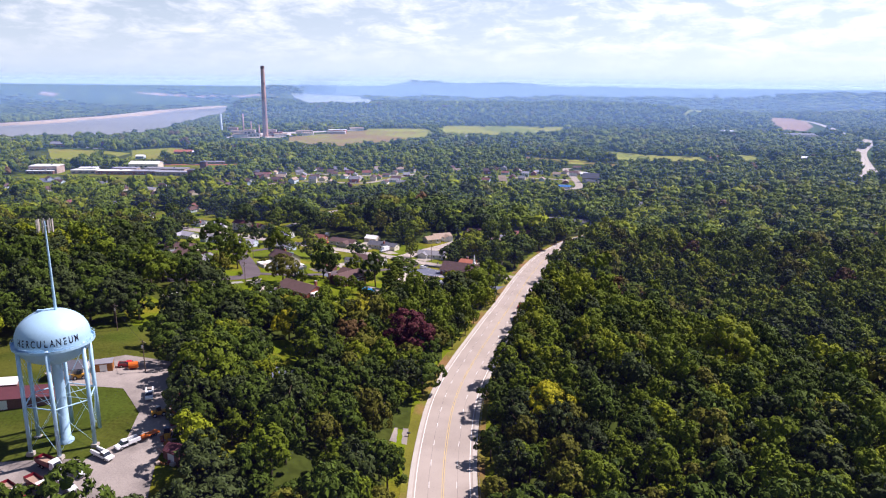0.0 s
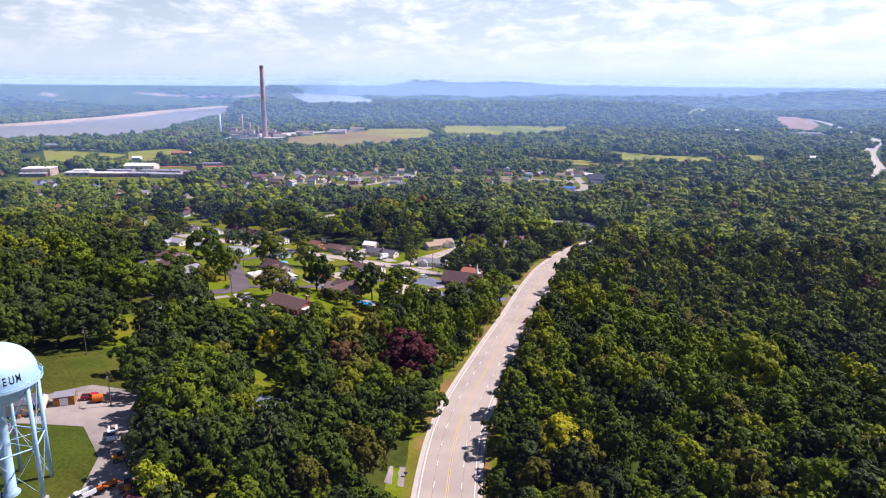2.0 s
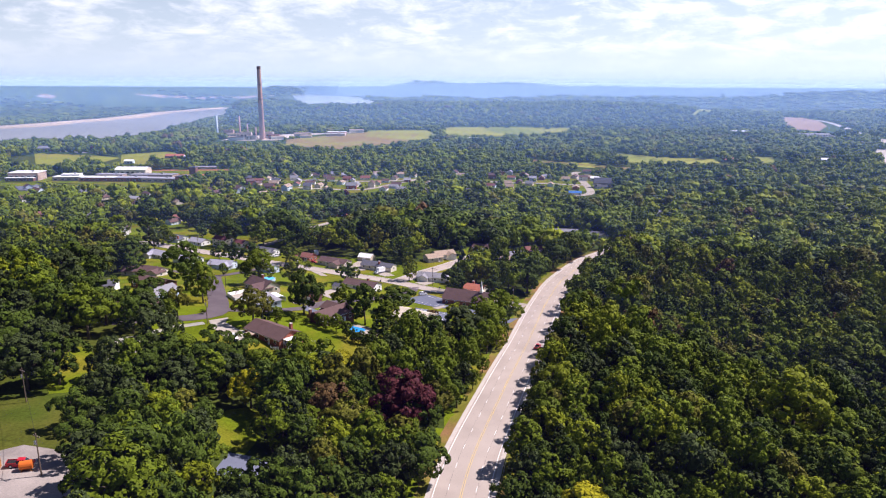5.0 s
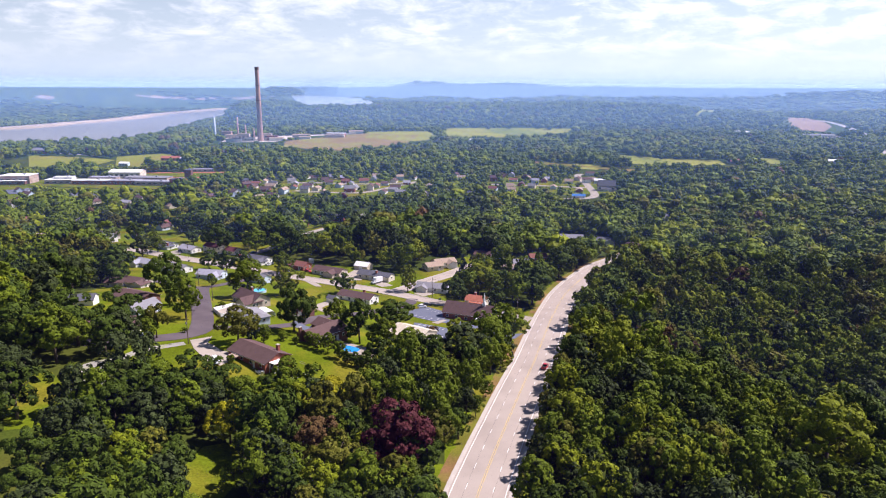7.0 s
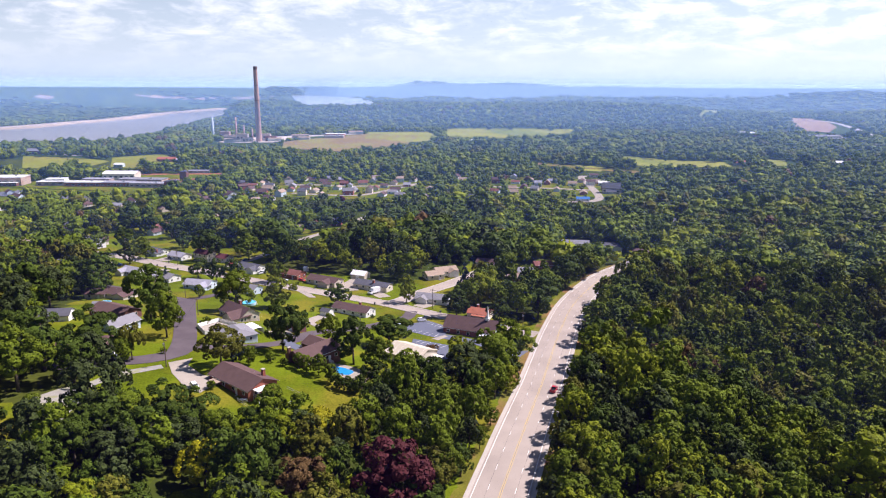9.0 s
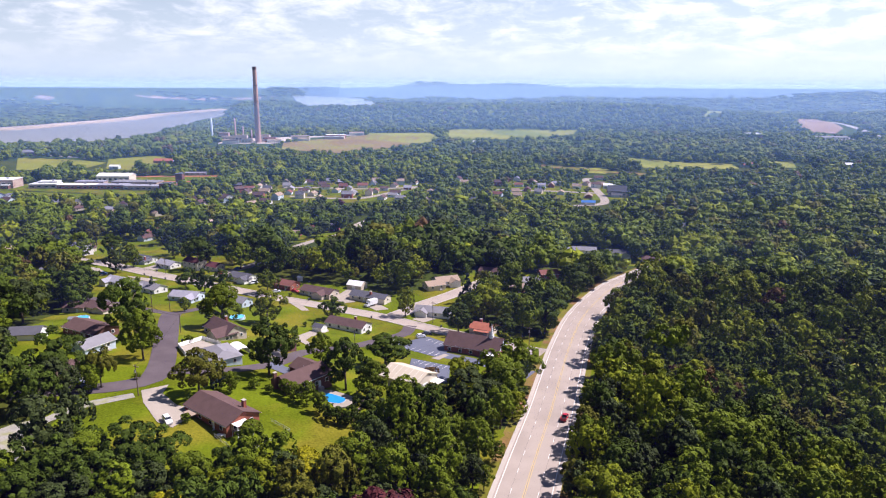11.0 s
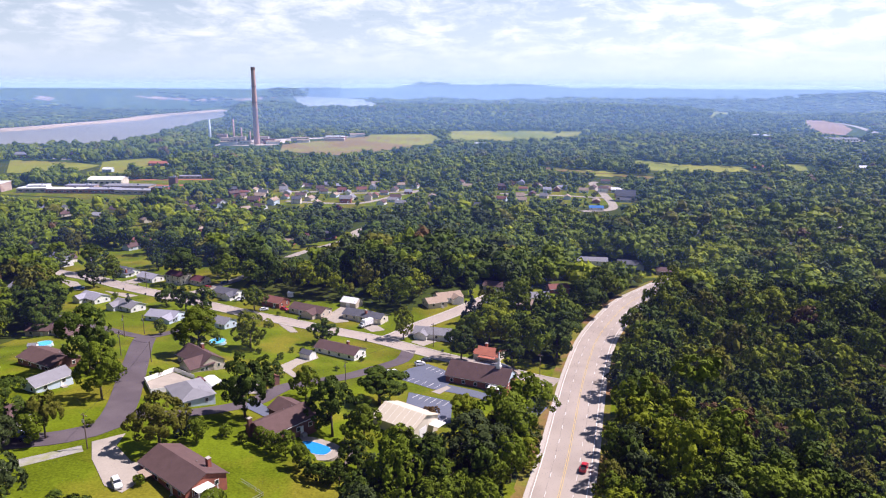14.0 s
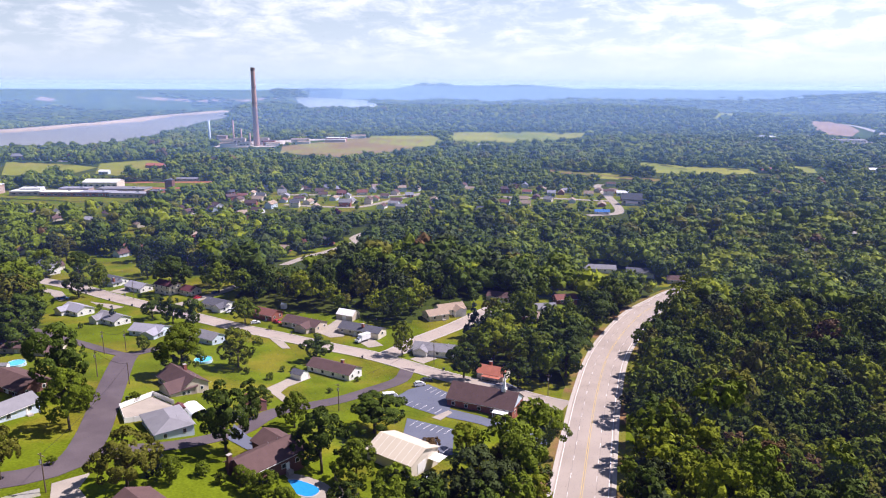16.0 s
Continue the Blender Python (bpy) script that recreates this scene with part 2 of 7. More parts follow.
# Pale tint on a see-through sheet imitates haze, fading with height.
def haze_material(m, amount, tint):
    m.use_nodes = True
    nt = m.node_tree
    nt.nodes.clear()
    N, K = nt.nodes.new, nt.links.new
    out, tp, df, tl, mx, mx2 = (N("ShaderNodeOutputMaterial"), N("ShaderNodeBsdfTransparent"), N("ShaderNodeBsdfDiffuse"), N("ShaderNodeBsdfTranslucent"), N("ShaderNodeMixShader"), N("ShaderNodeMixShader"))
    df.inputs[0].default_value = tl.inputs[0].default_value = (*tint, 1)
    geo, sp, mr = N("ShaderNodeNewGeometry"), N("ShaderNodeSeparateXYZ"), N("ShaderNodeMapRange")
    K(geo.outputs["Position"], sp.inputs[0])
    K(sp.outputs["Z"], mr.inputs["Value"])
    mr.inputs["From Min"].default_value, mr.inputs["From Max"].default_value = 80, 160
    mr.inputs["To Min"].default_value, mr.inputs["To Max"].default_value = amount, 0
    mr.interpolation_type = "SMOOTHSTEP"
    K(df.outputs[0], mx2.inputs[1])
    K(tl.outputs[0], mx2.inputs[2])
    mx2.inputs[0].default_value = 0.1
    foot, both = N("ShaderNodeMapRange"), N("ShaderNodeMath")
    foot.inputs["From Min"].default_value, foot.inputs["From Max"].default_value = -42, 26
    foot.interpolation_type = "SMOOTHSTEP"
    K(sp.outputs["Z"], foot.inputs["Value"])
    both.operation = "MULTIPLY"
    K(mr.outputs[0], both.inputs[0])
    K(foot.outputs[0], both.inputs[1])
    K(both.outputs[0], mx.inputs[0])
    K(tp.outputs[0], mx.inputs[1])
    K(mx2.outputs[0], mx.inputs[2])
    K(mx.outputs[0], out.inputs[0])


# ------------------------------------------------------------------ the lie of the land
def smooth(a, b, v):
    t = np.clip((np.asarray(v, float) - a) / (b - a), 0, 1)
    return t * t * (3 - 2 * t)


BASE_Y = (-400, 150, 268, 410, 520, 700, 1000, 1400, 1900, 2400, 3000, 4000, 5000)
BASE_Z = (-4, -4, -6.5, -14.7, -20, -26, -31, -31, -30, -30, -30, -30, -30)
ROAD_Y = (-200, -20, 60, 120, 157, 182, 212, 235, 253, 275, 300, 320, 340, 360, 384, 414, 453, 485, 525, 553, 585, 620, 640, 650)
ROAD_X = (2, 2, 1.3, 0.5, 0.5, 1.3, 3.9, 8.0, 12.4, 18.3, 25.0, 30.6, 36.1, 41.2, 47.3, 55.3, 67.2, 80.2, 100.5, 121, 148, 190, 235, 300)
GRADE_Y = (-200, 150, 195, 230, 268, 320, 410, 432, 480, 560, 640)
GRADE_Z = (-3, -4.2, -4.6, -5.3, -6.5, -9, -14.7, -16, -18.5, -22, -26)
# knolls and hollows: x, y, radius, height
KNOLLS = ((-100, 170, 60, 12.4), (-100, 280, 60, 4.7), (-45, 310, 40, 4.4), (-110, 380, 55, 4.4), (-200, 520, 80, 3.4), (-200, 300, 100, 17.3),
          (60, 250, 45, 1.2), (70, 350, 35, 6.6), (125, 310, 45, -4.7), (170, 390, 50, -7.0), (110, 430, 40, 7.1), (300, 300, 120, -27.8),
          (-40, 600, 70, 10.6), (300, 600, 120, -7.3), (-60, 170, 40, 4.4), (-45, 230, 35, -4.2), (10, 380, 35, 2.4), (-70, 1740, 250, 8.8), (450, 1000, 350, -3.3))


def road_x(y):
    return np.interp(y, ROAD_Y, ROAD_X)


# the river's near and far shores: x for each y
SHORE_Y = (1560, 1640, 1750, 2050, 2542, 3086, 3652, 4500)
SHORE_X = (-1100, -960, -832, -856, -936, -1010, -1088, -1200)
FAR_Y = (1800, 2000, 2224, 2259, 2472, 2632, 2913, 3443, 3843, 4244, 4600)
FAR_X = (-4400, -2900, -1600, -1437, -1371, -1352, -1319, -1348, -1318, -1263, -1250)


def H(x, y):
    """Height of the ground."""
    x, y = np.asarray(x, float), np.asarray(y, float)
    h = (np.interp(y - 25, BASE_Y, BASE_Z) + 2 * np.interp(y, BASE_Y, BASE_Z) + np.interp(y + 25, BASE_Y, BASE_Z)) / 4
    for a, b, s, m in KNOLLS:
        h = h + m * np.exp(-((x - a) ** 2 + (y - b) ** 2) / (2 * s * s))
    d = np.abs(x - road_x(y)) * 0.88
    w = smooth(34, 10, d) * np.clip((640 - y) / 60, 0, 1)
    h = h * (1 - w) + np.interp(y, GRADE_Y, GRADE_Z) * w
    # beyond the town: a wooded bluff, the river's flood plain on its left, rolling hills to the horizon
    az = x / np.maximum(y, 1.0)
    r = np.hypot(x, y)
    off = x - np.interp(y, SHORE_Y, SHORE_X)
    low = smooth(260, 0, off) * smooth(1430, 1620, y)
    bluff = (1 - smooth(-0.284, -0.308, az)) * smooth(1880, 2430, y) * (49 - 22 * smooth(0.15, 0.5, az))
    roll = (1 - low) * smooth(900, 2200, y) * (7 * np.sin(x / 190 + y / 310) * np.sin(y / 230) + 9 * np.sin(x / 370 - 1.3) * np.sin(x / 240 + y / 520))
    h = h + bluff - 13 * low + roll * smooth(1900, 2300, r) * (1 - 0.6 * smooth(0.1, -0.05, az))
    h = h - 4.5 * smooth(20, -20, off) * low * (1 - smooth(0, 40, np.interp(y, FAR_Y, FAR_X) - x))
    far = smooth(3500 + 850 * smooth(-0.03, -0.09, az), 4950, r)
    h = h * (1 - far) + 70 * far
    for a, b, sx, sy, m in ((-190, 4550, 190, 220, 26), (-10, 4500, 420, 260, 26), (430, 4480, 260, 240, 27), (900, 4600, 500, 200, 10)):
        h = h + m * np.exp(-((x - a) / sx) ** 2 - ((y - b) / sy) ** 2)
    return h


def hz(x, y):
    return float(H(x, y))


# ------------------------------------------------------------------ builders
class Shape:
    """Collects faces for one mesh."""

    def __init__(self):
        self.v, self.f = [], []

    def add(self, verts, faces):
        o = len(self.v)
        self.v += [tuple(p) for p in verts]
        self.f += [tuple(i + o for i in q) for q in faces]
        return self

    def box(self, cx, cy, z0, sx, sy, sz, turn=0.0, top=1.0):
        """A box standing on z0; top: how much narrower its top is."""
        c, s = math.cos(turn), math.sin(turn)
        pts = []
        for z, k in ((z0, 1.0), (z0 + sz, top)):
            for a, b in ((-1, -1), (1, -1), (1, 1), (-1, 1)):
                x, y = a * sx / 2 * k, b * sy / 2 * k
                pts.append((cx + x * c - y * s, cy + x * s + y * c, z))
        return self.add(pts, ((0, 3, 2, 1), (4, 5, 6, 7), (0, 1, 5, 4), (1, 2, 6, 5), (2, 3, 7, 6), (3, 0, 4, 7)))

    def tube(self, p, q, r0, r1=None, n=8, caps=True):
        r1 = r0 if r1 is None else r1
        p, q = Vector(p), Vector(q)
        d = (q - p).normalized()
        u = d.orthogonal().normalized()
        w = d.cross(u)
        ring = [(math.cos(2 * math.pi * i / n), math.sin(2 * math.pi * i / n)) for i in range(n)]
        pts = [p + (u * a + w * b) * r0 for a, b in ring] + [q + (u * a + w * b) * r1 for a, b in ring]
        fs = [(i, (i + 1) % n, n + (i + 1) % n, n + i) for i in range(n)]
        if caps:
            fs += [tuple(range(n - 1, -1, -1)), tuple(range(n, 2 * n))]
        return self.add(pts, fs)

    def lathe(self, profile, n=32):
        pts, fs = [], []
        for r, z in profile:
            pts += [(r * math.cos(2 * math.pi * i / n), r * math.sin(2 * math.pi * i / n), z) for i in range(n)]
        for k in range(len(profile) - 1):
            fs += [(k * n + i, k * n + (i + 1) % n, (k + 1) * n + (i + 1) % n, (k + 1) * n + i) for i in range(n)]
        return self.add(pts, fs)

    def prism(self, outline, z0, z1):
        n = len(outline)
        pts = [(x, y, z0) for x, y in outline] + [(x, y, z1) for x, y in outline]
        return self.add(pts, [tuple(range(n - 1, -1, -1)), tuple(range(n, 2 * n))] + [(i, (i + 1) % n, n + (i + 1) % n, n + i) for i in range(n)])

    def mesh(self, name, materials, soft=False):
        me = bpy.data.meshes.new(name)
        me.from_pydata(self.v, [], self.f)
        for m in materials if isinstance(materials, (list, tuple)) else [materials]:
            me.materials.append(m)
        if soft:
            me.polygons.foreach_set("use_smooth", [True] * len(me.polygons))
        me.update()
        return me


def part(name, shape, material, parent=None, label="", soft=False):
    ob = new(name, shape.mesh(name, material, soft))
    if parent:
        ob.parent = parent
    if label:
        ob["label"] = label
    return ob


def thing(name, m, label, category, group="", kind=""):
    ob = new(name)
    ob.empty_display_size = 0.2
    ob.matrix_basis = m
    return tagged(ob, label, category, group, kind)


def structure(name, shape, material, label, category):
    return tagged(part(name, shape, material), label, category, kind="structure")


def stuff_mesh(name, co, tri, mats_, index, label, category):
    """One joined mesh from arrays of corners, triangles and material numbers."""
    me = bpy.data.meshes.new(name)
    me.vertices.add(len(co))
    me.vertices.foreach_set("co", co.astype(np.float32).ravel())
    me.loops.add(3 * len(tri))
    me.loops.foreach_set("vertex_index", tri.astype(np.int32).ravel())
    me.polygons.add(len(tri))
    me.polygons.foreach_set("loop_start", np.arange(0, 3 * len(tri), 3, dtype=np.int32))
    me.polygons.foreach_set("loop_total", np.full(len(tri), 3, dtype=np.int32))
    for m in mats_:
        me.materials.append(m)
    me.polygons.foreach_set("material_index", index.astype(np.int32))
    me.polygons.foreach_set("use_smooth", np.zeros(len(tri), bool))
    me.update(calc_edges=True)
    return tagged(new(name, me), label, category, kind="stuff")


def curve_points(pts, step=4.0):
    """A smooth line through plan points, at even steps."""
    p = np.array(pts, float)
    if len(p) == 2:
        n = max(2, int(np.hypot(*(p[1] - p[0])) / step))
        return np.linspace(p[0], p[1], n + 1)
    ext = np.vstack([2 * p[0] - p[1], p, 2 * p[-1] - p[-2]])
    out = []
    for i in range(1, len(ext) - 2):
        a, b, c, d = ext[i - 1:i + 3]
        n = max(2, int(np.hypot(*(c - b)) / step))
        for t in np.arange(n) / n:
            out.append(0.5 * (2 * b + (c - a) * t + (2 * a - 5 * b + 4 * c - d) * t * t + (3 * b - a - 3 * c + d) * t ** 3))
    out.append(p[-1])
    return np.array(out)


def offset_line(line, off):
    d = np.gradient(line, axis=0)
    d /= np.linalg.norm(d, axis=1)[:, None]
    return line + np.stack([d[:, 1], -d[:, 0]], -1) * off


def ribbon(line, a, b, lift, skirt=0.0, cuts=1):
    """A strip on the ground between offsets a and b (to the right) of a line; skirt: a vertical edge down each side."""
    offs = list(np.linspace(a, b, cuts + 1))
    cols = [offset_line(line, o) for o in offs]
    zs = [H(c[:, 0], c[:, 1]) + lift for c in cols]
    if skirt:
        cols, zs = [cols[0]] + cols + [cols[-1]], [zs[0] - skirt] + zs + [zs[-1] - skirt]
    n, k = len(line), len(cols)
    v = [(c[i, 0], c[i, 1], z[i]) for i in range(n) for c, z in zip(cols, zs)]
    f = [(i * k + j, i * k + j + 1, (i + 1) * k + j + 1, (i + 1) * k + j) for i in range(n - 1) for j in range(k - 1)]
    return Shape().add(v, f)


def patch(outline, lift, step=3.0):
    """A sheet that follows the ground inside a plan outline."""
    bm = bmesh.new()
    bm.faces.new([bm.verts.new((x, y, 0)) for x, y in outline])
    xs, ys = [p[0] for p in outline], [p[1] for p in outline]
    for lo, hi, no in ((min(xs), max(xs), (1, 0, 0)), (min(ys), max(ys), (0, 1, 0))):
        for k in range(1, min(60, int((hi - lo) / step)) + 1):
            at = lo + (hi - lo) * k / (min(60, int((hi - lo) / step)) + 1)
            bmesh.ops.bisect_plane(bm, geom=bm.verts[:] + bm.edges[:] + bm.faces[:], plane_co=(at * no[0], at * no[1], 0), plane_no=no)
    bm.verts.index_update()
    s = Shape()
    s.add([(v.co.x, v.co.y, hz(v.co.x, v.co.y) + lift) for v in bm.verts], [tuple(v.index for v in f.verts) for f in bm.faces])
    bm.faces.ensure_lookup_table()
    bm.normal_update()
    if bm.faces[0].normal.z < 0:
        s.f = [q[::-1] for q in s.f]
    bm.free()
    return s


def inside(x, y, poly):
    x, y = np.asarray(x, float), np.asarray(y, float)
    r = np.zeros(x.shape, bool)
    for (x0, y0), (x1, y1) in zip(poly, poly[1:] + poly[:1]):
        r ^= ((y0 > y) != (y1 > y)) & (x < (x1 - x0) * (y - y0) / ((y1 - y0) or 1e-9) + x0)
    return r


def near_line(x, y, line):
    """Distance from plan points to a line of points."""
    x, y = np.asarray(x, float), np.asarray(y, float)
    best = np.full(x.shape, 1e9)
    for a, b in zip(line[:-1], line[1:]):
        d = b - a
        t = np.clip(((x - a[0]) * d[0] + (y - a[1]) * d[1]) / (d @ d + 1e-9), 0, 1)
        best = np.minimum(best, np.hypot(x - a[0] - t * d[0], y - a[1] - t * d[1]))
    return best


# ------------------------------------------------------------------ ground, river, haze
xs = np.unique(np.concatenate([np.arange(-300, 301, 5), *[s * np.concatenate([np.arange(300, 700, 14), np.arange(700, 1700, 32), np.arange(1700, 5001, 90)]) for s in (-1, 1)]]))
ys = np.concatenate([np.arange(-4900, -200, 200), np.arange(-200, 100, 25), np.arange(100, 660, 5), np.arange(660, 1300, 14), np.arange(1300, 2600, 26), np.arange(2600, 4200, 60), np.arange(4200, 4960, 25), [4950]])
# parts of the plan with houses and gardens: x, y and half widths
VILLAGES = ((-135, 985, 120, 100), (130, 1010, 110, 100), (-260, 640, 110, 120), (-400, 780, 160, 160), (-110, 690, 55, 55), (40, 530, 30, 30), (180, 700, 30, 30), (125, 625, 45, 25))
NB = [(-104, 288), (-87, 273), (-57, 269), (-36, 280), (-23, 292), (-19, 310), (-22, 322), (-10, 317), (4, 330), (8, 348), (22, 372), (36, 395), (43, 418), (30, 433), (12, 437), (4, 447), (12, 492), (28, 522), (24, 535), (-31, 489), (-50, 502), (-77, 507), (-99, 514), (-119, 529), (-122, 575), (-160, 600), (-215, 650), (-301, 691), (-307, 664), (-255, 571), (-218, 516), (-187, 465), (-184, 431), (-176, 396), (-169, 364), (-143, 328)]
gx, gy = np.meshgrid(xs, ys)
gz = H(gx, gy)
nx, ny = len(xs), len(ys)
s = Shape()
s.v = list(map(tuple, np.stack([gx, gy, gz], -1).reshape(-1, 3)))
s.f = [(j * nx + i, j * nx + i + 1, (j + 1) * nx + i + 1, (j + 1) * nx + i) for j in range(ny - 1) for i in range(nx - 1)]
ground = structure("ground", s, [M_GRASS, M_WOODFLOOR, M_FARWOOD, M_FIELD, M_EARTH, M_SHADEGRASS], "rolling green ground with lawns and woodland floor", "ground")
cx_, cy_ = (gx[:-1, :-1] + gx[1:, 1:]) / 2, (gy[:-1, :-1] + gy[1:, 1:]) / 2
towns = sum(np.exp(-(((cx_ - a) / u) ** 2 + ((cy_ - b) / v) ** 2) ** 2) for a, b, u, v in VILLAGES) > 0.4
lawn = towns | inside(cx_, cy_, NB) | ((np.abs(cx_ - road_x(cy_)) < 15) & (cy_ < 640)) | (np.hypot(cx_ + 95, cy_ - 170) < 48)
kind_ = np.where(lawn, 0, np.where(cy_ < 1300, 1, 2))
# darker grass paints in the cloud shade round the tower
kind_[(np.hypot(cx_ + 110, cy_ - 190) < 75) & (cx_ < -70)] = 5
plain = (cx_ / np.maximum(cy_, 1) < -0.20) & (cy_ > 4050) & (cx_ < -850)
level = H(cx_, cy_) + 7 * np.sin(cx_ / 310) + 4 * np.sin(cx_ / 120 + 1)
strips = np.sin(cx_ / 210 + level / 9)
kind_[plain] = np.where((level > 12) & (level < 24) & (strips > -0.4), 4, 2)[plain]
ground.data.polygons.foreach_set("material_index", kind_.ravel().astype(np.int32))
ground.data.polygons.foreach_set("use_smooth", np.ones(kind_.size, bool))

RIVER = [(-4500, 1350), (-1100, 1540), (-800, 1600), (-770, 1750), (-800, 2050), (-880, 2542), (-960, 3086), (-1040, 3652), (-1150, 4500)] + [(x + 10, y) for x, y in zip(FAR_X[::-1], FAR_Y[::-1])]
s = Shape().add([(x, y, -45.6) for x, y in RIVER], [tuple(range(len(RIVER)))])
structure("river_water", s, M_RIVER, "wide brown river in slow bends beyond the town", "river")
edge = curve_points(list(zip(FAR_X[1:], FAR_Y[1:])), 40)
s = Shape()
wob = 14 * np.sin(np.arange(len(edge)) * 0.37) + 10 * np.sin(np.arange(len(edge)) * 0.83)
inner, outer = offset_line(edge, (30 + wob)[:, None]), offset_line(edge, -62)
s.add([(x, y, -45.45) for x, y in inner] + [(x, y, -41.8) for x, y in outer], [(i, len(edge) + i, len(edge) + i + 1, i + 1) for i in range(len(edge) - 1)])
structure("sand_bank", s, M_SAND, "pale sand bank along the far shore of the river", "bank")
SANDS = [tuple(p) for p in inner] + [tuple(p) for p in outer[::-1]]
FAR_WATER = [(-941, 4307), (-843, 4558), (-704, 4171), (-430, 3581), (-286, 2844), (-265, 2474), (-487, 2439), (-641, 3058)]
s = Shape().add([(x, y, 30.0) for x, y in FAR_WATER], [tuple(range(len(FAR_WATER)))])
structure("distant_water", s, M_SKYWATER, "bright distant reach of the river behind the bluff", "river")
# Added tinted sheets stand in for haze; the nearest puts blue into the shadows.
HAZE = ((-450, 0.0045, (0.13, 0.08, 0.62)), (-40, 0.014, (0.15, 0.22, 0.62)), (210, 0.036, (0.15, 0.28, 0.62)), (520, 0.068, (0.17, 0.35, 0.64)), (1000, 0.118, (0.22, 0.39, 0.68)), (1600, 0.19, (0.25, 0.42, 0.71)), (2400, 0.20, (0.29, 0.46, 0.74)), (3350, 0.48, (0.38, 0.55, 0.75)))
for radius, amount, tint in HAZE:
    m = bpy.data.materials.new("haze_tint")
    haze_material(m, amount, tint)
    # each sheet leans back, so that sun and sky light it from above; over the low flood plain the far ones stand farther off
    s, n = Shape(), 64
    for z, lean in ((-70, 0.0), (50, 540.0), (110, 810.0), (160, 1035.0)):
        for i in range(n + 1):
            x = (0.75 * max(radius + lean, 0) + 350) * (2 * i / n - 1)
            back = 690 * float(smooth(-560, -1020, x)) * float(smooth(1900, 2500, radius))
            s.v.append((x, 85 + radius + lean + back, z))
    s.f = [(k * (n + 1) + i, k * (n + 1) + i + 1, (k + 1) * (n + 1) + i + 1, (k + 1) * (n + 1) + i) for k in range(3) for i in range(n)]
    structure("haze_layer", s, m, "thin bluish see-through sheet standing in for haze", "haze")

# ------------------------------------------------------------------ roads
main = curve_points(list(zip(ROAD_X[1:], ROAD_Y[1:])), 3.0)
STREETS = {
    "elm": (curve_points([(42, 403), (38, 405), (21.6, 412.5), (0.2, 425), (-31.3, 446), (-54.3, 456), (-80.7, 468), (-110, 483), (-166, 518.5), (-193, 537), (-223, 560), (-270, 589), (-320, 622)]), 4.6),
    "court": (curve_points([(-30, 446), (-24, 456), (-15.7, 471), (-0.1, 492), (11.5, 509), (24, 528)]), 3.8),
    "lane": (curve_points([(-18, 434), (-20, 419), (-29, 405.5), (-38.5, 392), (-47.6, 382.7), (-55.5, 374.5), (-59, 366), (-62, 353), (-70.3, 342), (-80, 335), (-93, 331)]), 3.0),
    "hill": (curve_points([(-128.5, 424), (-126, 415), (-107.5, 366), (-97, 337), (-94.5, 323), (-101, 314), (-112, 309), (-126, 303)]), 4.3),
    "alley": (curve_points([(-205, 474), (-181, 458), (-154, 440), (-141, 431), (-129, 425.5), (-123, 437), (-116.8, 454), (-112, 465)]), 2.6),
    "ridge": (curve_points([(-112, 610), (-104, 637), (-92, 670), (-80, 718), (-84, 745), (-70, 790)]), 4.0),
    "west": (curve_points([(-239, 400), (-237, 427), (-236, 445), (-234, 463), (-236, 500)]), 2.6),
    "stub": (curve_points([(-150, 509), (-136, 535), (-128, 552), (-122, 575)]), 3.2),
    "vale": (curve_points([(205, 1130), (195, 1105), (191, 1008), (178, 905), (140, 880)]), 5.0),
    "glen": (curve_points([(60, 1010), (90, 1005), (130, 1000), (170, 990), (190, 985)]), 4.0),
    "mid": (curve_points([(-215, 1005), (-170, 1008), (-120, 1000), (-60, 1015), (-30, 1040)]), 4.0),
    "south": (curve_points([(-190, 930), (-150, 918), (-110, 916), (-90, 938), (-66, 985), (-45, 1020)]), 4.0),
}


def road_surface(name, line, half, material, label, kerb=0.0, lift=0.10, cuts=4):
    ob = structure(name, ribbon(line, -half, half, lift, 0.5, cuts), material, label, "road")
    if kerb:
        for side in (-1, 1):
            a, b = sorted((side * half, side * (half + kerb)))
            part("kerb", ribbon(line, a, b, lift + 0.10, 0.5), M_KERB, ob, "pale concrete kerb and gutter")
    return ob


road = road_surface("road", main, 8.0, M_CONC, "four-lane concrete main road curving between the woods", lift=0.12, cuts=6)
part("shoulder", ribbon(main, -9.3, -8.003, 0.20, 0.5), M_KERB, road, "pale concrete kerb and walk on the left")
part("shoulder", ribbon(main, 8.003, 9.3, 0.20, 0.5), M_KERB, road, "pale concrete kerb")
part("centre_line", ribbon(main, -0.30, -0.18, 0.127), M_YELLOW, road, "yellow painted line")
part("centre_line", ribbon(main, 0.18, 0.30, 0.127), M_YELLOW, road, "yellow painted line")
for off in (-7.35, 7.25):
    part("edge_line", ribbon(main, off - 0.09, off + 0.09, 0.127), M_WHITEP, road, "white edge line")
fine = curve_points(list(zip(ROAD_X[1:], ROAD_Y[1:])), 1.0)
run = np.concatenate([[0], np.cumsum(np.hypot(*np.diff(fine, axis=0).T))])
for off in (-3.75, 3.7):
    for at in np.arange(60, run[-1] - 60, 11.2):
        piece = np.stack([np.interp([at, at + 1.5, at + 3.0], run, fine[:, k]) for k in (0, 1)], -1)
        part("lane_dash", ribbon(piece, off - 0.07, off + 0.07, 0.128), M_WHITEP, road)
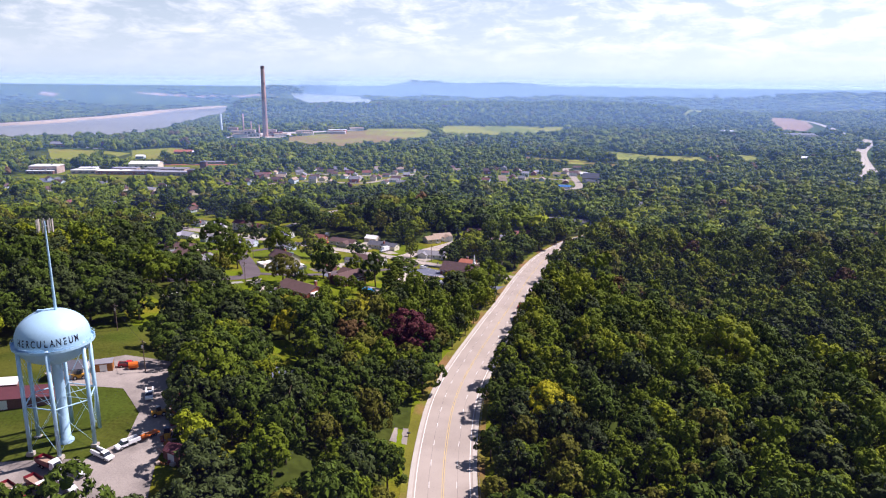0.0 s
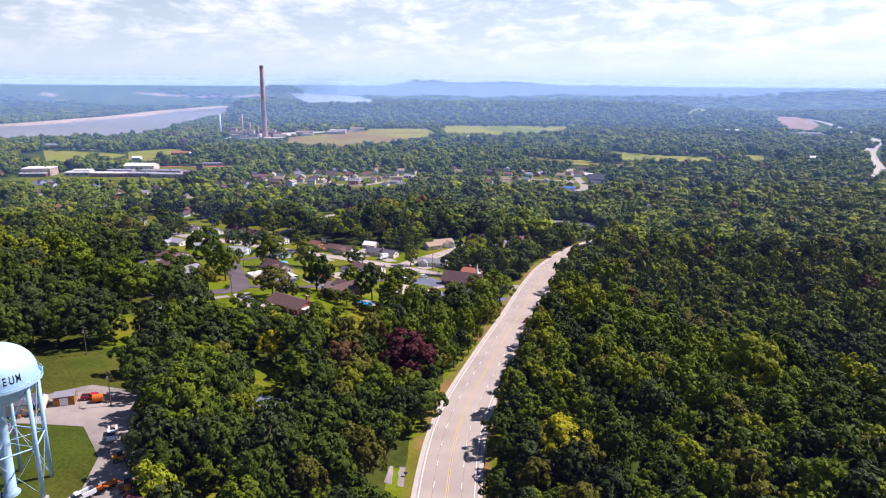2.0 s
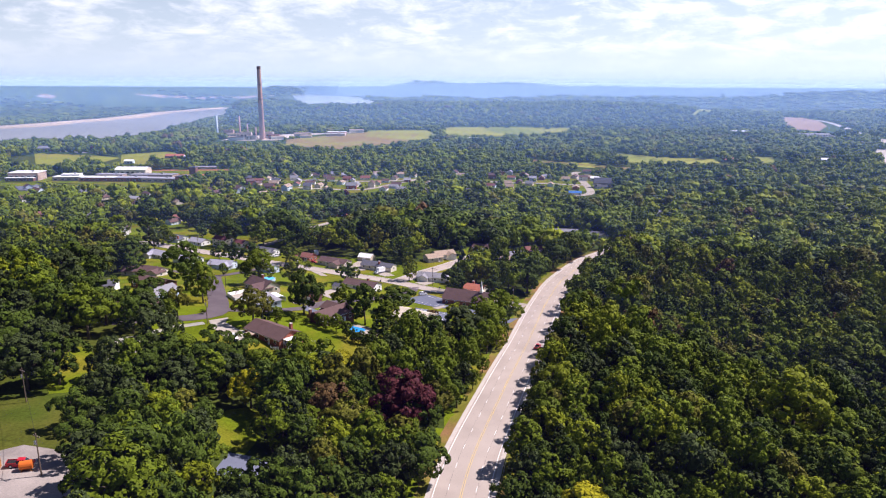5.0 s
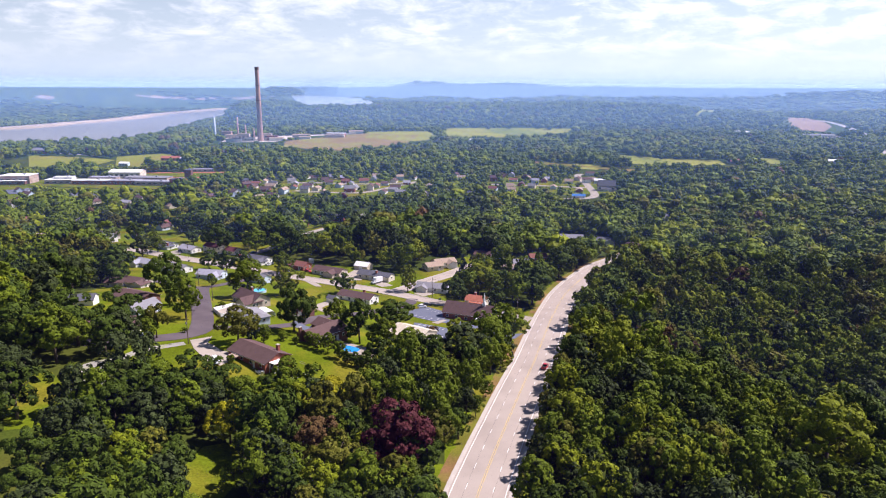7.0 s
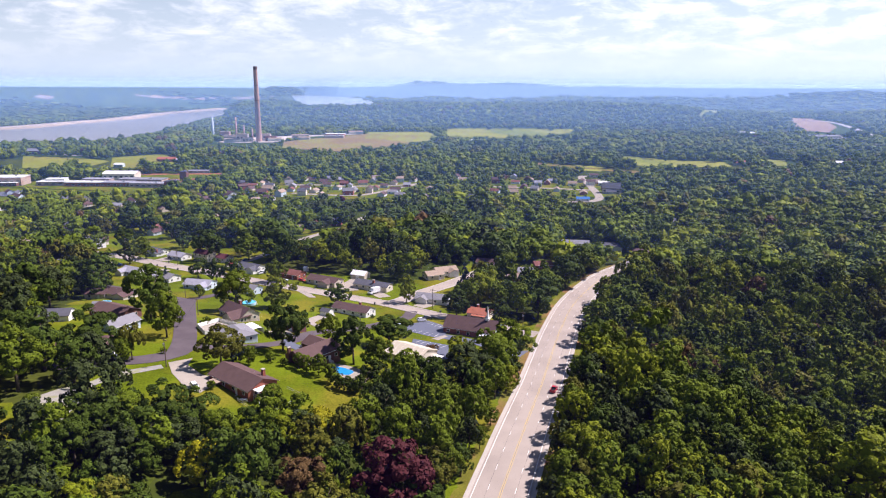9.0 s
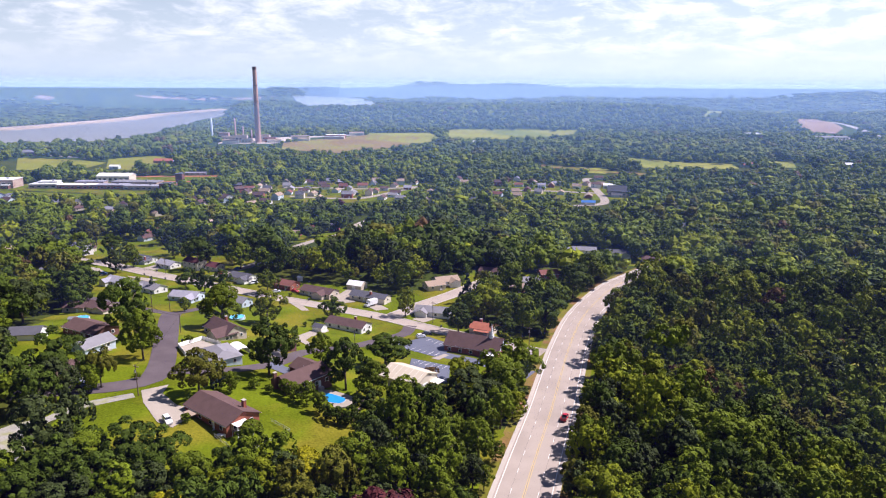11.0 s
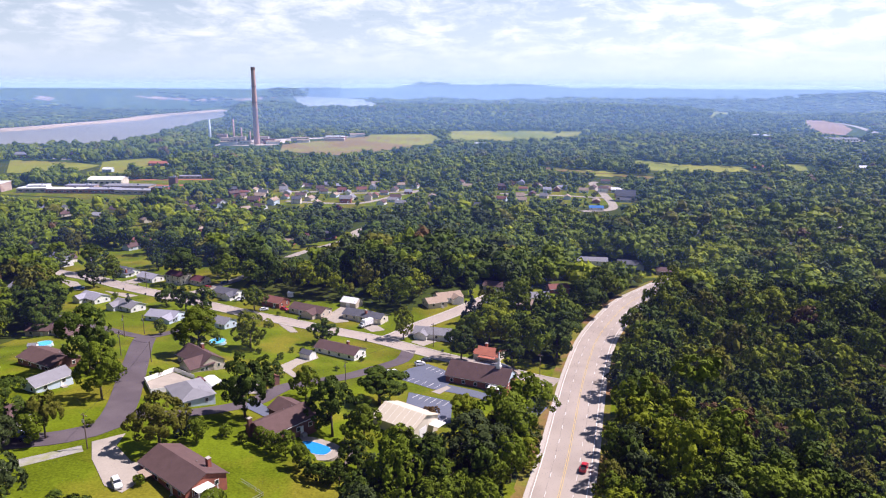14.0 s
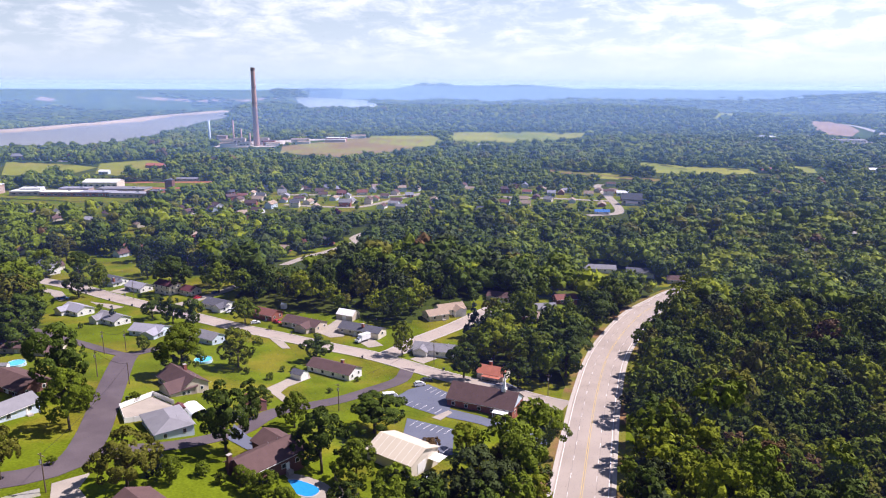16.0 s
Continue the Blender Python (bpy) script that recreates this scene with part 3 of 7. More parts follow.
# joints in the concrete slabs
for off in (-3.9, 0.0, 3.9):
    part("slab_joint", ribbon(main, off - 0.025, off + 0.025, 0.124), M_ASPH, road, "dark sealed joint")
STREET_LOOK = {"elm": (M_CONC, "pale concrete residential street with kerbs", 0.7), "court": (M_CONC, "pale concrete side street", 0.8), "lane": (M_ASPH, "narrow worn purplish asphalt lane", 0),
               "hill": (M_ASPH, "wide worn asphalt street past lawns", 0), "alley": (M_ASPH, "narrow asphalt lane behind the gardens", 0), "ridge": (M_DRIVE, "pale concrete street beyond the trees", 0),
               "west": (M_DRIVE, "pale narrow lane between trees", 0), "stub": (M_DRIVE, "pale concrete drive", 0), "vale": (M_DRIVE, "pale street between small houses", 0),
               "glen": (M_DRIVE, "pale street between small houses", 0), "mid": (M_DRIVE, "pale street between small houses", 0), "south": (M_DRIVE, "pale street between small houses", 0)}
for i, (key, (line, half)) in enumerate(STREETS.items()):
    m, label, kerb = STREET_LOOK[key]
    road_surface("street", line, half, m, label, kerb, 0.10 + 0.012 * i, 2)
# verges along the main road
structure("verge", ribbon(main[main[:, 1] < 600], -12.6, -9.2, 0.05, 0.0, 2), M_DRYGRASS, "dry brownish grass verge beside the road", "verge")
structure("verge", ribbon(main[main[:, 1] < 600], 9.2, 11.5, 0.05, 0.0, 2), M_DRYGRASS, "dry grass strip under the guard rail", "verge")
# guard rail on the wooded side
gline = curve_points(list(zip(ROAD_X[1:], ROAD_Y[1:])), 4.0)
gline = offset_line(gline[(gline[:, 1] > 110) & (gline[:, 1] < 240)], 9.9)
rail = thing("guard_rail", pose(*gline[0], hz(*gline[0])), "galvanised steel guard rail on posts beside the road", "guard rail")
base = Vector((*gline[0], hz(*gline[0])))
s = Shape()
for p in gline:
    q = Shape().box(p[0] - base.x, p[1] - base.y, hz(*p) - base.z - 0.3, 0.15, 0.15, 1.05)
    part("post", q, M_STEEL, rail)
rv = []
for p in gline:
    z = hz(*p) - base.z
    rv += [(p[0] - base.x - 0.1, p[1] - base.y, z + 0.45), (p[0] - base.x - 0.16, p[1] - base.y, z + 0.62), (p[0] - base.x - 0.1, p[1] - base.y, z + 0.78)]
part("beam", Shape().add(rv, [(i * 3 + j, i * 3 + j + 1, i * 3 + j + 4, i * 3 + j + 3) for i in range(len(gline) - 1) for j in range(2)]), M_STEEL, rail)

# ------------------------------------------------------------------ paved and open patches
OPEN = []          # plan outlines with no trees
LANES = []         # the same for far roads


def sheet(name, outline, material, label, category, lift=0.07, step=4.0):
    OPEN.append([tuple(p) for p in outline])
    return structure(name, patch(outline, lift, step), material, label, category)


lot_a = sheet("parking_lot", [(-9, 415.5), (1.5, 404), (-0.5, 389.5), (-6, 383.5), (-21.5, 395), (-16, 408)], M_LOT, "dark sealed parking lot with white stall lines", "parking lot", 0.14)
lot_b = sheet("parking_lot", [(-14.5, 378.5), (1, 371.5), (0.5, 353), (-4, 350.5), (-15, 356.5)], M_LOT, "dark sealed lower parking lot with white stall lines", "parking lot", 0.14)
sheet("drive", [(-0.5, 389.5), (-6, 383.5), (6, 378.5), (20, 373), (31, 371), (36, 380), (29, 378), (20, 379), (8, 385)], M_LOT, "dark sealed drive round the church", "drive", 0.15)


def stalls(owner, a, b, n, length, turn):
    a, b = Vector(a), Vector(b)
    for i in range(n):
        p = a.lerp(b, i / (n - 1))
        d = Vector((math.cos(turn), math.sin(turn))) * length / 2
        line = np.array([p - d, p, p + d])
        part("stall_line", ribbon(line, -0.07, 0.07, 0.155), M_WHITEP, owner)


stalls(lot_a, (-17.5, 394.5), (-4.5, 386.5), 6, 5.2, radians(62))
stalls(lot_a, (-8.6, 409.8), (-1.0, 402.5), 5, 4.6, radians(62))
stalls(lot_b, (-12.0, 374.5), (-1.2, 369.0), 6, 4.8, radians(62))
stalls(lot_b, (-10.5, 357.5), (-2.0, 354.5), 4, 4.8, radians(62))
sheet("path", [(-6.5, 380.5), (-3.5, 378.5), (0.5, 386), (-1, 388)], M_DRIVE, "pale concrete path between the lots", "path", 0.16)
sheet("drive", [(-92.7, 312), (-86.9, 318.5), (-85.8, 311), (-78.6, 303.6), (-70, 301.4), (-72.5, 295.5), (-74.5, 290), (-79.5, 292), (-88, 303)], M_DRIVE, "cream concrete driveway of the brick house", "drive", 0.13)
sheet("slab", [(-94.1, 309.6), (-92, 306.6), (-102.6, 296.2), (-106.7, 285.4), (-103.6, 275.9), (-102.1, 262.3), (-109.5, 261.9), (-108.8, 267.6), (-118.1, 276.3), (-114.3, 284.2), (-108.7, 289.5), (-105.2, 299.7)], M_BROKEN, "old cracked concrete strip with weeds in its joints", "pavement", 0.08)
sheet("drive", [(-65, 358), (-58, 349.5), (-48, 346), (-50, 341), (-56, 340.5), (-63, 346)], M_LOT, "dark asphalt drive beside the brown house", "drive", 0.16)
sheet("drive", [(-74, 367), (-69, 358), (-62, 362), (-66, 372)], M_DRIVE, "cream concrete pad beside the carport", "drive", 0.12)
sheet("drive", [(-66.2, 394.8), (-60.1, 414.3), (-55.9, 419.4), (-53.5, 413.0), (-59.1, 400.3), (-59.9, 393.1), (-55.5, 386.7), (-56.9, 383.7), (-62.2, 390.6)], M_DRIVE, "cream concrete drive of the white bungalow", "drive", 0.12)
sheet("drive", [(-84, 465), (-73.5, 449), (-70, 450), (-79.5, 467)], M_DRIVE, "pale concrete drive across the lawn", "drive", 0.12)
sheet("drive", [(-66, 478), (-56, 469), (-50, 472), (-54, 488), (-50, 500), (-56, 502), (-60, 488)], M_DRIVE, "pale concrete drive beside the brown house", "drive", 0.12)
sheet("drive", [(-45, 468), (-37, 458), (-31, 462), (-39, 474)], M_DRIVE, "pale concrete drive with the white truck", "drive", 0.12)
sheet("drive", [(-18, 446), (-12, 441), (-6, 449), (-12, 455)], M_DRIVE, "pale concrete drive of the grey house", "drive", 0.12)
sheet("drive", [(-197, 524), (-180, 517), (-172, 512), (-176, 507), (-187, 515)], M_DRIVE, "pale drive of a street-side house", "drive", 0.12)
sheet("drive", [(-198, 548), (-188, 542), (-181, 551), (-193, 560)], M_DRIVE, "pale drive of a street-side house", "drive", 0.12)
sheet("drive", [(-244, 560), (-226, 549), (-210, 528), (-215, 526), (-232, 546), (-246, 555)], M_DRIVE, "pale curved drive over the lawn", "drive", 0.12)
sheet("drive", [(18, 426), (26, 417), (22, 414), (12, 421)], M_LOT, "dark drive of the red-roofed house", "drive", 0.12)
yard = sheet("yard", [(-122, 128), (-62, 122), (-68, 148), (-68, 164), (-78, 182), (-86, 204), (-101, 206), (-118, 190), (-108, 181), (-90, 180), (-80, 167), (-78, 155), (-84, 147), (-122, 144)], M_GRAVEL, "rutted gravel works yard round the water tower", "yard", 0.08)
OPEN.append([(-128, 138), (-80, 138), (-72, 165), (-82, 205), (-130, 235), (-150, 200), (-140, 150)])
OPEN.append([(-147, 247), (-125, 250), (-107, 228), (-99, 209), (-119, 205)])
OPEN.append([(-88, 180), (-81, 175), (-68, 156), (-60, 147), (-56, 135), (-67, 133), (-80, 159)])
OPEN.append([(-130, 295), (-110, 295), (-104, 275), (-107, 261), (-117, 268)])
sheet("lawn", [(-135, 271), (-121, 274), (-111, 263), (-103, 240), (-112, 236)], M_GRASS, "open sloping lawn beside the old concrete strip", "lawn", 0.05)
sheet("lawn", [(-65, 231), (-59, 219), (-52, 219), (-50, 240), (-58, 247), (-64, 242)], M_GRASS, "small sunlit lawn in a gap of the woods", "lawn", 0.05)
sheet("drive", [(-56, 205), (-47, 206), (-44, 216), (-50, 218.6), (-56, 218)], M_LOT, "dark asphalt drive in a gap of the woods", "drive", 0.09)
sheet("clearing", [(196, 436), (214, 428), (228, 440), (224, 456), (206, 458)], M_MEADOW, "pale grassy clearing in the woods", "lawn", 0.1)
OPEN.append([(-52, 200), (-44, 192), (-36, 208), (-46, 222)])
OPEN.append([(-106, 286), (-102, 297), (-91, 307), (-88, 299), (-96, 287), (-99, 276), (-99, 262), (-104, 262)])
OPEN.append([(18, 366), (33, 358), (48, 392), (47, 415), (36, 404)])
OPEN.append([(86, 632), (162, 606), (152, 566), (78, 588)])
OPEN.append([(-128, 266), (-119, 276), (-110, 266), (-106, 250), (-98, 232), (-92, 212), (-99, 209), (-107, 228), (-125, 250)])
OPEN.append([(-20, 172), (-10, 172), (-8, 205), (-18, 205)])
OPEN.append([(-24, 206), (-16, 206), (-14, 224), (-22, 226)])

# fields and workings far off
FIELDS = (([(-773, 1350), (-647, 1315), (-575, 1272), (-571, 1152), (-666, 1171)], M_MEADOW, "mown green field before the river trees", "field"),
          ([(-449, 1064), (-468, 1107), (-324, 1120), (-310, 1082), (-340, 1052), (-380, 1046)], M_TRACK, "red running track round a playing field", "track"),
          ([(-438, 1068), (-448, 1096), (-334, 1106), (-322, 1084), (-345, 1062), (-380, 1056)], M_GRASS, "green playing field inside the track", "field"),
          ([(-600, 1330), (-525, 1400), (-453, 1233), (-480, 1165), (-537, 1191)], M_MEADOW, "pale grass clearing with sheds", "field"),
          ([(-600, 958), (-540, 962), (-418, 936), (-330, 930), (-325, 1000), (-345, 1044), (-480, 1046), (-600, 1010)], M_GRASS, "green school grounds", "field"),
          ([(-545, 918), (-522, 935), (-487, 880), (-520, 885)], M_LOT, "dark parking lot before the school", "parking lot"),
          ([(-585, 955), (-545, 960), (-520, 938), (-550, 915), (-590, 930)], M_GRASS, "green lawn before the school", "field"),
          ([(-510, 948), (-425, 930), (-380, 922), (-385, 905), (-440, 905), (-500, 925)], M_GRASS, "green lawn below the school drive", "field"),
          ([(-335, 1495), (-201, 1425), (-85, 1560), (-70, 1765), (-203, 1845), (-365, 1640)], M_BROWN, "bare reddish-brown slope beside the smelter", "field"),
          ([(-190, 1690), (-60, 1600), (-20, 1700), (-50, 1925), (-210, 1915)], M_FIELD, "yellow-green grass slope", "field"),
          ([(-510, 1625), (-380, 1625), (-360, 1760), (-230, 1830), (-240, 1860), (-520, 1760)], M_INDUS, "pale dusty smelter grounds", "pavement"),
          ([(-10, 1730), (130, 1735), (320, 1940), (345, 2015), (-10, 2000)], M_FIELD, "long pale hay field under the bluff", "field"),
          ([(334, 1420), (385, 1362), (442, 1338), (490, 1330), (478, 1262), (400, 1246), (343, 1256), (298, 1275)], M_FIELD, "pale green hay field among woods", "field"),
          ([(525, 1272), (577, 1274), (618, 1372), (557, 1368)], M_FIELD, "small green field among woods", "field"),
          ([(1180, 2620), (962, 2022), (1025, 1984), (1100, 2084), (1270, 2560)], M_EARTH, "graded reddish earth of building works", "earthworks"),
          ([(765, 2236), (993, 2888), (1200, 3250), (1190, 3100)], M_FIELD, "pale green field on a far slope", "field"),
          ([(905, 1840), (1000, 1830), (1015, 1895), (910, 1905)], M_DRIVE, "pale paved yard beside sheds", "pavement"),
          ([(120, 1270), (300, 1160), (310, 1185), (135, 1300)], M_DRYGRASS, "bare track through the woods", "track"),
          ([(200, 1195), (240, 1180), (262, 1240), (215, 1260)], M_FIELD, "small bright clearing", "field"))
for outline, m, label, category in FIELDS:
    sheet("field", outline, m, label, category, 0.5 if m not in (M_TRACK,) else 0.3, 25.0)
for line, half, label in (([(1190, 2330), (1167, 2213), (1135, 2061), (1081, 1850), (1057, 1739), (1000, 1640), (912, 1511), (831, 1383), (736, 1206), (680, 1098), (610, 1010)], 11, "pale divided highway bending down through far woods"),
                          ([(560, 1215), (660, 1225), (735, 1215)], 7, "pale side road joining the highway"),
                          ([(345, 752), (352, 775), (378, 806)], 4, "pale bit of road among trees"),
                          ([(-640, 1340), (-770, 1395), (-860, 1400)], 4, "pale road before the river trees"),
                          ([(-340, 1195), (-300, 1205), (-250, 1240)], 4, "pale road through the town")):
    line = curve_points(line, 12)
    LANES.append([tuple(p) for p in np.vstack([offset_line(line, half + 2), offset_line(line, -half - 2)[::-1]])])
    structure("road_far", ribbon(line, -half, half, 0.8, 0.0, 2), M_KERB, label, "road")

# ------------------------------------------------------------------ houses
FOOT = []          # plan places kept clear of trees: x, y, radius
WALL_WORD = {"white_siding": "white-sided", "cream_siding": "cream-sided", "beige_siding": "beige", "pale_blue_siding": "pale blue", "red_brick": "red-brick", "dark_brick": "dark brick"}
ROOF_WORD = {"brown": "brown shingle", "grey": "grey shingle", "dark": "charcoal shingle", "maroon": "maroon shingle", "red": "terracotta", "rust": "rust-brown", "lilac": "pale grey shingle", "tan": "tan shingle", "white": "white metal", "cream": "cream metal", "blue": "blue tarpaulin"}


def window(owner, x, y, z, w, h, turn):
    """A window on a wall at a local place, facing along turn (radians)."""
    fr = part("window", Shape().box(x, y, z, w + 0.24, 0.10, h + 0.24, turn), M_TRIM, owner, "white-framed window")
    c, s = math.cos(turn + math.pi / 2), math.sin(turn + math.pi / 2)
    part("pane", Shape().box(x - c * 0.035, y - s * 0.035, z + 0.12, w, 0.09, h, turn), M_GLASS, fr, "dark reflecting glass")


def gable_roof(L, W, h, rise, eave=0.45, thick=0.18, hip=0.0):
    """A pitched roof with overhang, ridge along x; hip: how far its ends slope in."""
    a, b = L / 2 + eave, W / 2 + eave
    drop = rise * eave / (W / 2)
    r = a - hip
    top = [(-a, -b, h - drop + thick), (a, -b, h - drop + thick), (r, 0, h + rise + thick), (-r, 0, h + rise + thick), (a, b, h - drop + thick), (-a, b, h - drop + thick)]
    low = [(x, y, z - thick) for x, y, z in top]
    f = [(0, 1, 2, 3), (3, 2, 4, 5), (6, 9, 8, 7), (9, 11, 10, 8), (0, 6, 7, 1), (4, 10, 11, 5), (1, 7, 8, 2), (2, 8, 10, 4), (3, 9, 6, 0), (5, 11, 9, 3)]
    if hip:
        f += [(1, 4, 2), (5, 0, 3)]
    return Shape().add(top + low, f)


def gable_wall(L, W, h, rise, sink=1.6, hip=0.0):
    a, b = L / 2, W / 2
    v = [(-a, -b, -sink), (a, -b, -sink), (a, b, -sink), (-a, b, -sink), (-a, -b, h), (a, -b, h), (a, b, h), (-a, b, h)]
    f = [(0, 1, 5, 4), (1, 2, 6, 5), (2, 3, 7, 6), (3, 0, 4, 7)]
    if not hip:
        v += [(-a, 0, h + rise), (a, 0, h + rise)]
        f[1], f[3] = (1, 2, 6, 9, 5), (3, 0, 4, 8, 7)
    return Shape().add(v, f)


def house(x, y, yaw, L, W=8.5, roof="grey", wall=None, h=2.7, rise=1.9, hip=0.0, chimney=None, porch=None, door=0.2, garage=None, wing=None, windows=True, dz=0.25, detail=True, foot=1.0, label="", name="house", category="house"):
    wall = wall or M_WHITE
    label = label or f"{WALL_WORD.get(wall.name, 'pale')} {'two-storey ' if h > 4 else ''}house with {ROOF_WORD[roof]} roof"
    t = thing(name, pose(x, y, hz(x, y) + dz, 0, 0, yaw), label, category, "houses of the town")
    FOOT.append((x, y, (max(L, W) * 0.55 + 3.0) * foot))
    part("wall", gable_wall(L, W, h, rise, hip=hip), wall, t)
    rf = part("roof", gable_roof(L, W, h, rise, hip=hip), ROOFS[roof], t)
    floors = 2 if h > 4 else 1
    if windows:
        for fl in range(floors):
            z = 0.9 + 2.6 * fl
            n = max(2, int(L / 4.2))
            for i in range(n):
                u = -L / 2 + L * (i + 0.5) / n
                if not (detail is False and i % 2):
                    window(t, u, -W / 2 - 0.03, z, 1.1, 1.15, 0)
                if detail:
                    window(t, u, W / 2 + 0.03, z, 1.1, 1.15, math.pi)
            if detail:
                for side in (-1, 1):
                    for v in (-W / 4, W / 4):
                        window(t, side * (L / 2 + 0.03), v, z, 0.9, 1.1, side * math.pi / 2)
        if door is not None:
            d = part("door", Shape().box(door * L, -W / 2 - 0.03, 0.05, 1.0, 0.08, 2.05), M_TRIM, t, "pale front door")
            if detail:
                part("door_handle", Shape().box(door * L + 0.36, -W / 2 - 0.09, 1.0, 0.06, 0.06, 0.14), M_STEEL, d)
                part("step", Shape().box(door * L, -W / 2 - 0.7, -0.9, 1.6, 1.3, 0.95), M_KERB, t, "concrete front step")
    if detail:
        for side in (-1, 1):
            part("gutter", Shape().box(0, side * (W / 2 + 0.47), h - rise * 0.45 / (W / 2) - 0.06, L + 0.9, 0.10, 0.14), M_TRIM, t, "white gutter")
        for k in range(2):
            part("vent_pipe", Shape().tube((L * (0.15 + 0.17 * k), W * 0.2, h + rise * 0.5), (L * (0.15 + 0.17 * k), W * 0.2, h + rise * 0.6 + 0.55), 0.08, None, 6), M_STEEL, rf)
    if chimney is not None:
        u, v = chimney
        c = part("chimney", Shape().box(u, v, 0, 1.1, 0.9, h + rise + 0.9), M_BRICK if wall is not M_DBRICK else M_DBRICK, t, "brick chimney")
        part("cap", Shape().box(u, v, h + rise + 0.9, 1.25, 1.05, 0.15), M_KERB, c)
    if garage is not None:
        part("garage_door", Shape().box(garage * L, -W / 2 - 0.04, 0.0, 4.2, 0.08, 2.1), M_TRIM, t, "wide white garage door")
    if wing:
        u, v, l2, w2, turn = wing
        p = Matrix.Translation((u, v, 0)) @ Matrix.Rotation(radians(turn), 4, "Z")
        a = part("wing_wall", gable_wall(l2, w2, h - 0.1, rise * 0.8), wall, t)
        b = part("wing_roof", gable_roof(l2, w2, h - 0.1, rise * 0.8), ROOFS[roof], t)
        a.matrix_local = b.matrix_local = p
        FOOT.append((x + u, y + v, (max(l2, w2) * 0.5 + 2.5) * foot))
        if detail:
            window(a, 0, -w2 / 2 - 0.03, 0.9, 1.2, 1.1, 0)
            window(a, l2 / 2 + 0.03, 0, 0.9, 1.2, 1.1, math.pi / 2)
    if porch:
        u, w2 = porch
        pr = part("porch_roof", Shape().box(u, -W / 2 - 1.3, 2.35, w2, 2.5, 0.14), ROOFS[roof], t)
        for k in (-1, 1):
            part("post", Shape().box(u + k * (w2 / 2 - 0.15), -W / 2 - 2.4, -0.8, 0.14, 0.14, 3.15), M_TRIM, pr)
    return t


# along the concrete street, near side
house(-189.5, 499, -30, 14, 9, "lilac", M_WHITE, wing=(-4.5, -4.5, 6, 6, 90))
house(-163, 481.5, -30, 15.5, 8.5, "grey", M_WHITE, wing=(-5, -4.0, 6, 6, 90))
house(-136, 461.5, -12, 15, 9, "lilac", M_PALEBLUE, wing=(4.0, -4.6, 7, 7, 90))
house(-106, 453, -28, 11, 7.5, "grey", M_PALEBLUE)
house(-46, 421.5, -27, 20, 8.5, "brown", M_WHITE, chimney=(3, 1.5))
# far side
house(-270, 609, -32, 12, 8, "grey", M_WHITE, h=5.3, wing=(9, -2, 9, 7, 0), garage=None)
house(-205, 570, -30, 13, 9, "dark", M_WHITE, wing=(5, -4, 6, 6, 90), chimney=(6.8, -5.5))
house(-182, 551, -30, 14, 8.5, "lilac", M_WHITE)
house(-162, 544, -30, 13, 8, "maroon", M_CREAM, h=5.2)
house(-148, 541, -30, 9, 7.5, "maroon", M_CREAM)
house(-122, 512, -28, 15, 9, "dark", M_WHITE, wing=(5, -4, 6, 6, 90))
house(-92, 496, -28, 12, 8, "rust", M_BRICK)
house(-71, 483, -27, 20, 9, "brown", M_BEIGE, wing=(4, -4.5, 7, 7, 90), garage=-0.1)
house(-46, 478.5, -24, 13, 8.5, "dark", M_CREAM, wing=(10, 0.5, 9, 7.5, 0), chimney=(5.6, -2))
house(-7.5, 455.5, -14, 18, 8.5, "grey", M_WHITE, wing=(-5, -3.5, 6, 6, 90))
house(-8.5, 505, 28, 11, 8.5, "tan", M_CREAM)
house(-1.5, 515, 24, 14, 9, "tan", M_WHITE, wing=(3, -4.5, 7, 6, 90))
house(16.8, 428, -24, 11, 8.5, "red", M_CREAM, porch=(1.0, 7.5), chimney=(-2, 2), label="cream cottage with terracotta roof and columned porch")
# towards the woods
house(101, 637, -8, 24, 9, "grey", M_WHITE)
house(129, 634, -12, 17, 9, "dark", M_WHITE, wing=(6, -4, 7, 7, 90))
house(149.5, 617, -10, 12, 9, "brown", M_BEIGE, hip=3.0)
house(64, 548, 12, 12, 8, "rust", M_BRICK)
house(50, 527, 10, 11, 8, "grey", M_WHITE)
house(26, 541, -20, 12, 8, "brown", M_BEIGE)
house(41, 511, -15, 8, 7, "tan", M_BRICK)
# round the asphalt street
house(-92, 388, -42, 17, 9.5, "brown", M_BEIGE, h=3.0, rise=3.0, wing=(4.5, -4.0, 9, 8, 90), chimney=(-2, 2))
house(-81, 349, -52, 14.5, 10.5, "grey", M_PALEBLUE, h=2.8, rise=1.7, hip=4.2, label="pale blue house with a grey hipped roof")
b3 = house(-64.0, 299.0, -38.6, 20.5, 10.6, "brown", M_BRICK, h=2.8, rise=2.3, chimney=(6.2, 3.3), dz=0.1, label="long red-brick ranch house with brown shingle roof")
house(-48, 330.5, 50, 17, 10.0, "brown", M_DBRICK, h=3.6, rise=2.4, wing=(6.5, 3.5, 12, 8, 90), chimney=(-9.0, 2.0), label="dark-brick house with brown roof beside a pool")
house(-164, 428, -20, 14, 9, "brown", M_CREAM, wing=(5, -3, 7, 7, 90))
house(-141, 376, -28, 19, 11, "brown", M_DBRICK, rise=2.0)
house(-127, 351, 62, 12, 8, "grey", M_PALEBLUE)
house(-124, 320, 18, 17, 9, "brown", M_CREAM, wing=(6, -3, 7, 7, 90))
